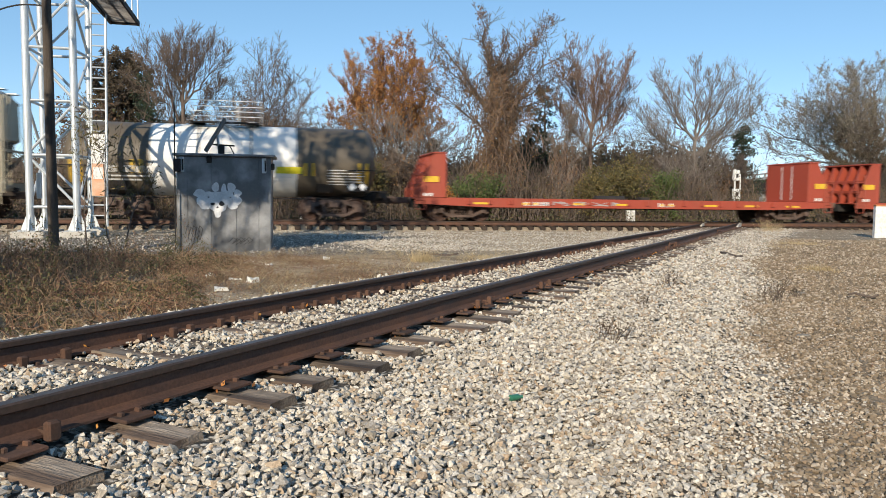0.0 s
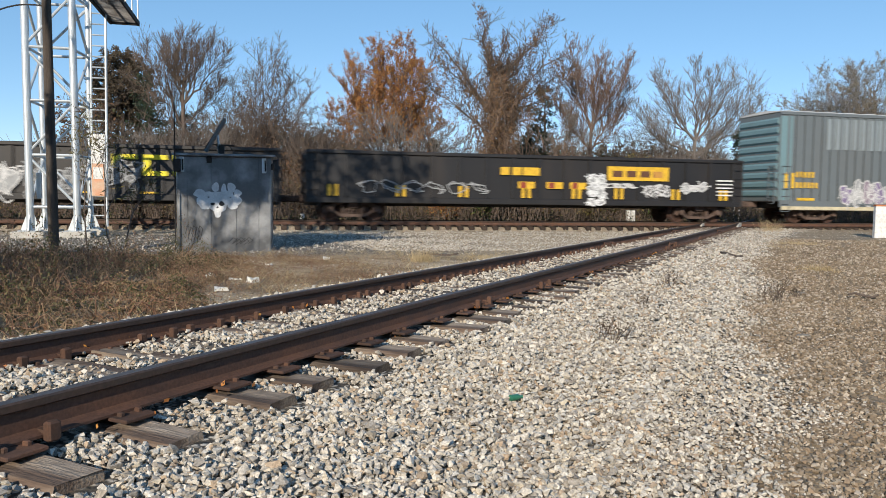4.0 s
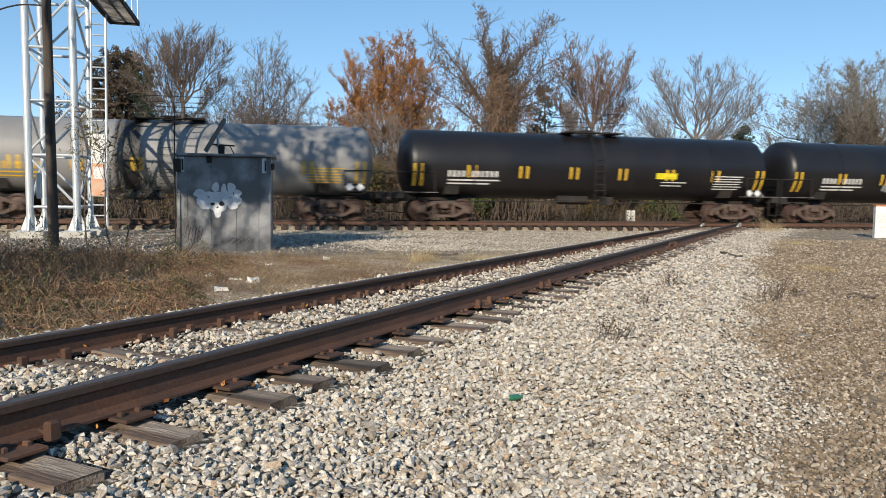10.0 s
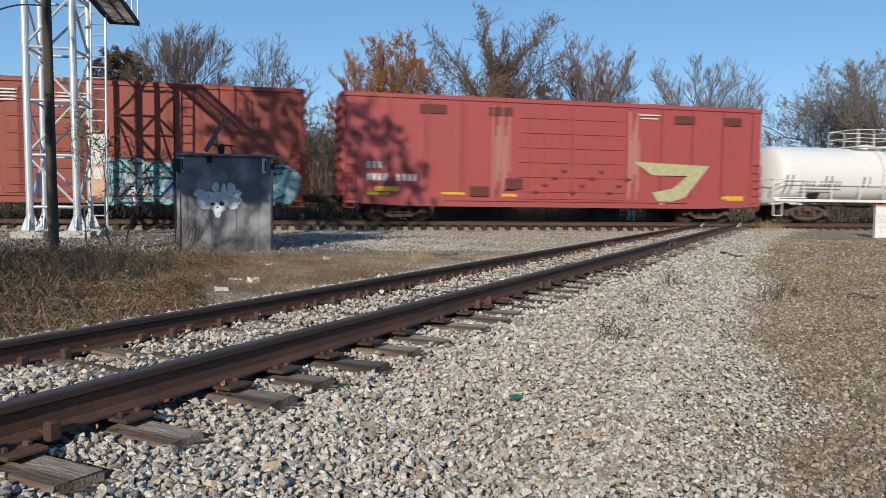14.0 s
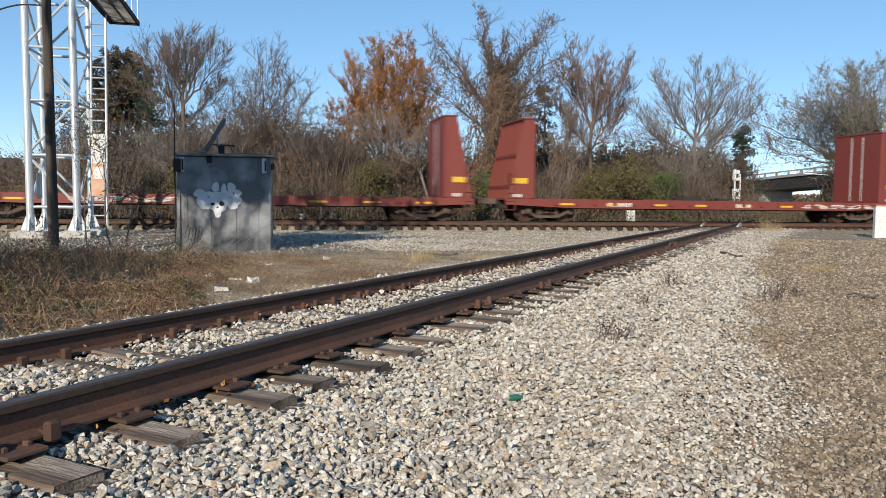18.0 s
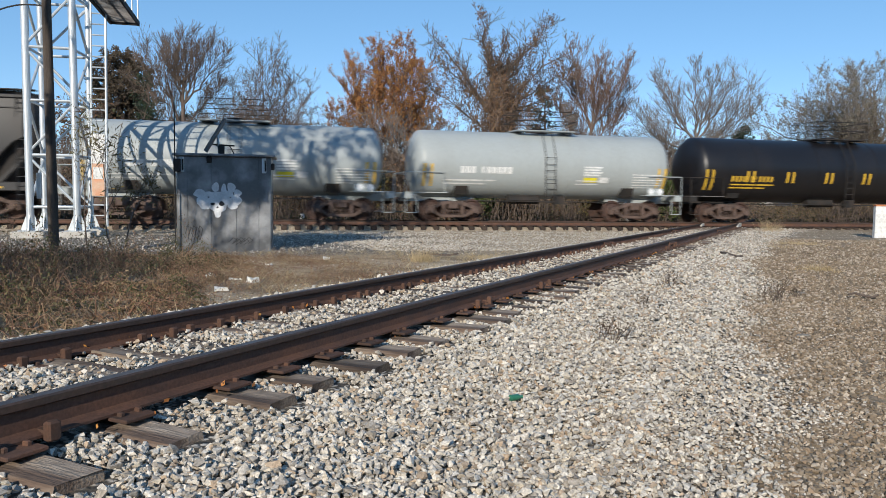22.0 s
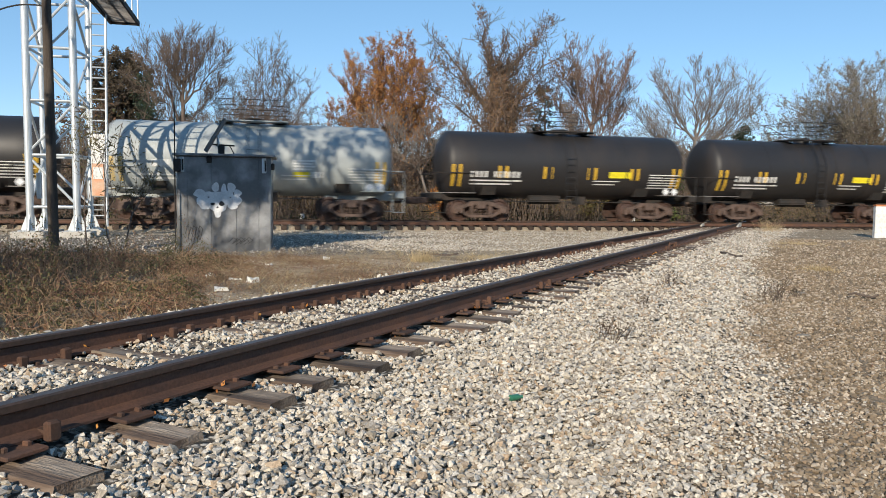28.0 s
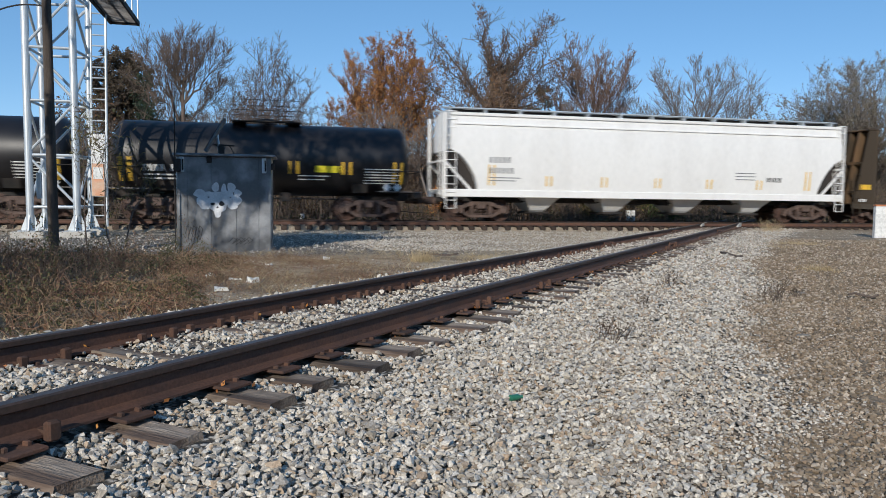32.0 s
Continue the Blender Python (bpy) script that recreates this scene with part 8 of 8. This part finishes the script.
srng = np.random.RandomState(11)
V, F, k = [], [], 0
RINGS = [1.9 * 1.2 ** i for i in range(17)]
for lo, hi in zip(RINGS, RINGS[1:]):
    far_ = math.log((lo + hi) / 2)
    density, r0, r1 = (math.exp(np.interp(far_, np.log((3.2, 6.2, 11, 20, 31)), np.log(v_))) for v_ in ((3700, 2100, 700, 230, 70), (0.0115, 0.0125, 0.017, 0.0195, 0.025), (0.0245, 0.0265, 0.033, 0.035, 0.042)))
    x, y = wedge(srng, lo, hi, density)
    so, gr = cover(x, y)
    q = x * TN[0] + y * TN[1] - N_MID
    keep = srng.uniform(size=len(x)) > np.clip(0.6 * so + 0.85 * gr, 0, 0.96)
    keep &= ~((q > 2.2) & (x < 3 - 0.25 * (y + 14)) & (y > -15.5) & (srng.uniform(size=len(x)) > 0.14))
    keep &= ~((q > gauge - 0.2) & (q < gauge) & (srng.uniform(size=len(x)) > 0.2))
    keep &= ~((np.abs(np.abs(q) - gauge) < 0.075)) & ~((np.abs(np.abs(y) - gauge) < 0.08)) & (y < 2.6)
    keep &= ~((q > 1.75) & (y < -13.2) & (x < 7) & (srng.uniform(size=len(x)) > 0.07))   # few stones on the soil beyond the far rail
    bed = np.abs(q) < 1.25                          # mostly off the tie tops
    u = x * TD[0] + y * TD[1]
    near = np.min(np.abs(u[:, None] - np.array(us)[None]), 1)
    keep &= ~(bed & (near < 0.165) & (srng.uniform(size=len(x)) > np.clip(0.16 + 0.3 * wave(x * 2.1, y * 2.1, 3.0), 0.02, 0.5)))
    keep &= ~((q < -0.8) & (q > -1.36) & (near < 0.15 - 0.03 * (lo < 8)))
    keep &= ~((np.abs(y) < 1.35) & (srng.uniform(size=len(x)) > 0.3))
    x, y, so, gr = x[keep], y[keep], so[keep], gr[keep]
    sz = srng.uniform(r0, r1, len(x)) * np.where(srng.uniform(size=len(x)) > 0.93, 1.35, 1.0) * (1 - 0.45 * np.clip(so + gr, 0, 1))
    # the road beyond the shoulder carries finer stone
    qq = x * TN[0] + y * TN[1] - N_MID
    sz *= np.where(qq < -3.0, 0.72, 1.0)
    z = ground_z(x, y) + sz * srng.uniform(-0.1, 1.7, len(x)) + np.where((np.abs(qq) < 0.7), 0.01, 0.0)
    v, f = scatter(np.stack([x, y, z], 1), sz, srng)
    V.append(v)
    F.append(f + k)
    k += len(v)
tagged(new("ballast_stones", mesh_np("ballast_stones", np.concatenate(V), np.concatenate(F), BALLAST)),
       "angular grey and white crushed ballast stones", "gravel", kind="stuff")

# finer tan pebbles on the road's edge and among the grass
x, y = np.concatenate([np.stack(wedge(srng, lo, hi, d)) for lo, hi, d in zip(RINGS, RINGS[1:-2], np.exp(np.interp(np.log(RINGS), np.log((3, 6.5, 12, 21)), np.log((3600, 1500, 420, 110)))))], 1)
so, gr = cover(x, y)
q = x * TN[0] + y * TN[1] - N_MID
keep = (q < -2.0) & (srng.uniform(size=len(x)) < 0.1 + 0.9 * np.clip(so + gr, 0, 1))
x, y = x[keep], y[keep]
d = np.hypot(x - EYE.x, y - EYE.y)
sz = srng.uniform(0.008, 0.02, len(x)) * np.interp(d, [2, 8, 16, 26], [1, 1.3, 1.8, 2.3])
v, f = scatter(np.stack([x, y, ground_z(x, y) + sz * srng.uniform(-0.1, 0.5, len(x))], 1), sz, srng)
tagged(new("pebbles", mesh_np("pebbles", v, f, PEBBLE)), "fine tan pebbles strewn over dry ground", "gravel", kind="stuff")


def motions():
    """The train rolls past at an even speed."""
    for car, mid in TRAIN:
        walk(car, [(t, pose(mid + SPEED * t, 0, 0)) for t in (0.0, 16.0, 32.0)])


motions()
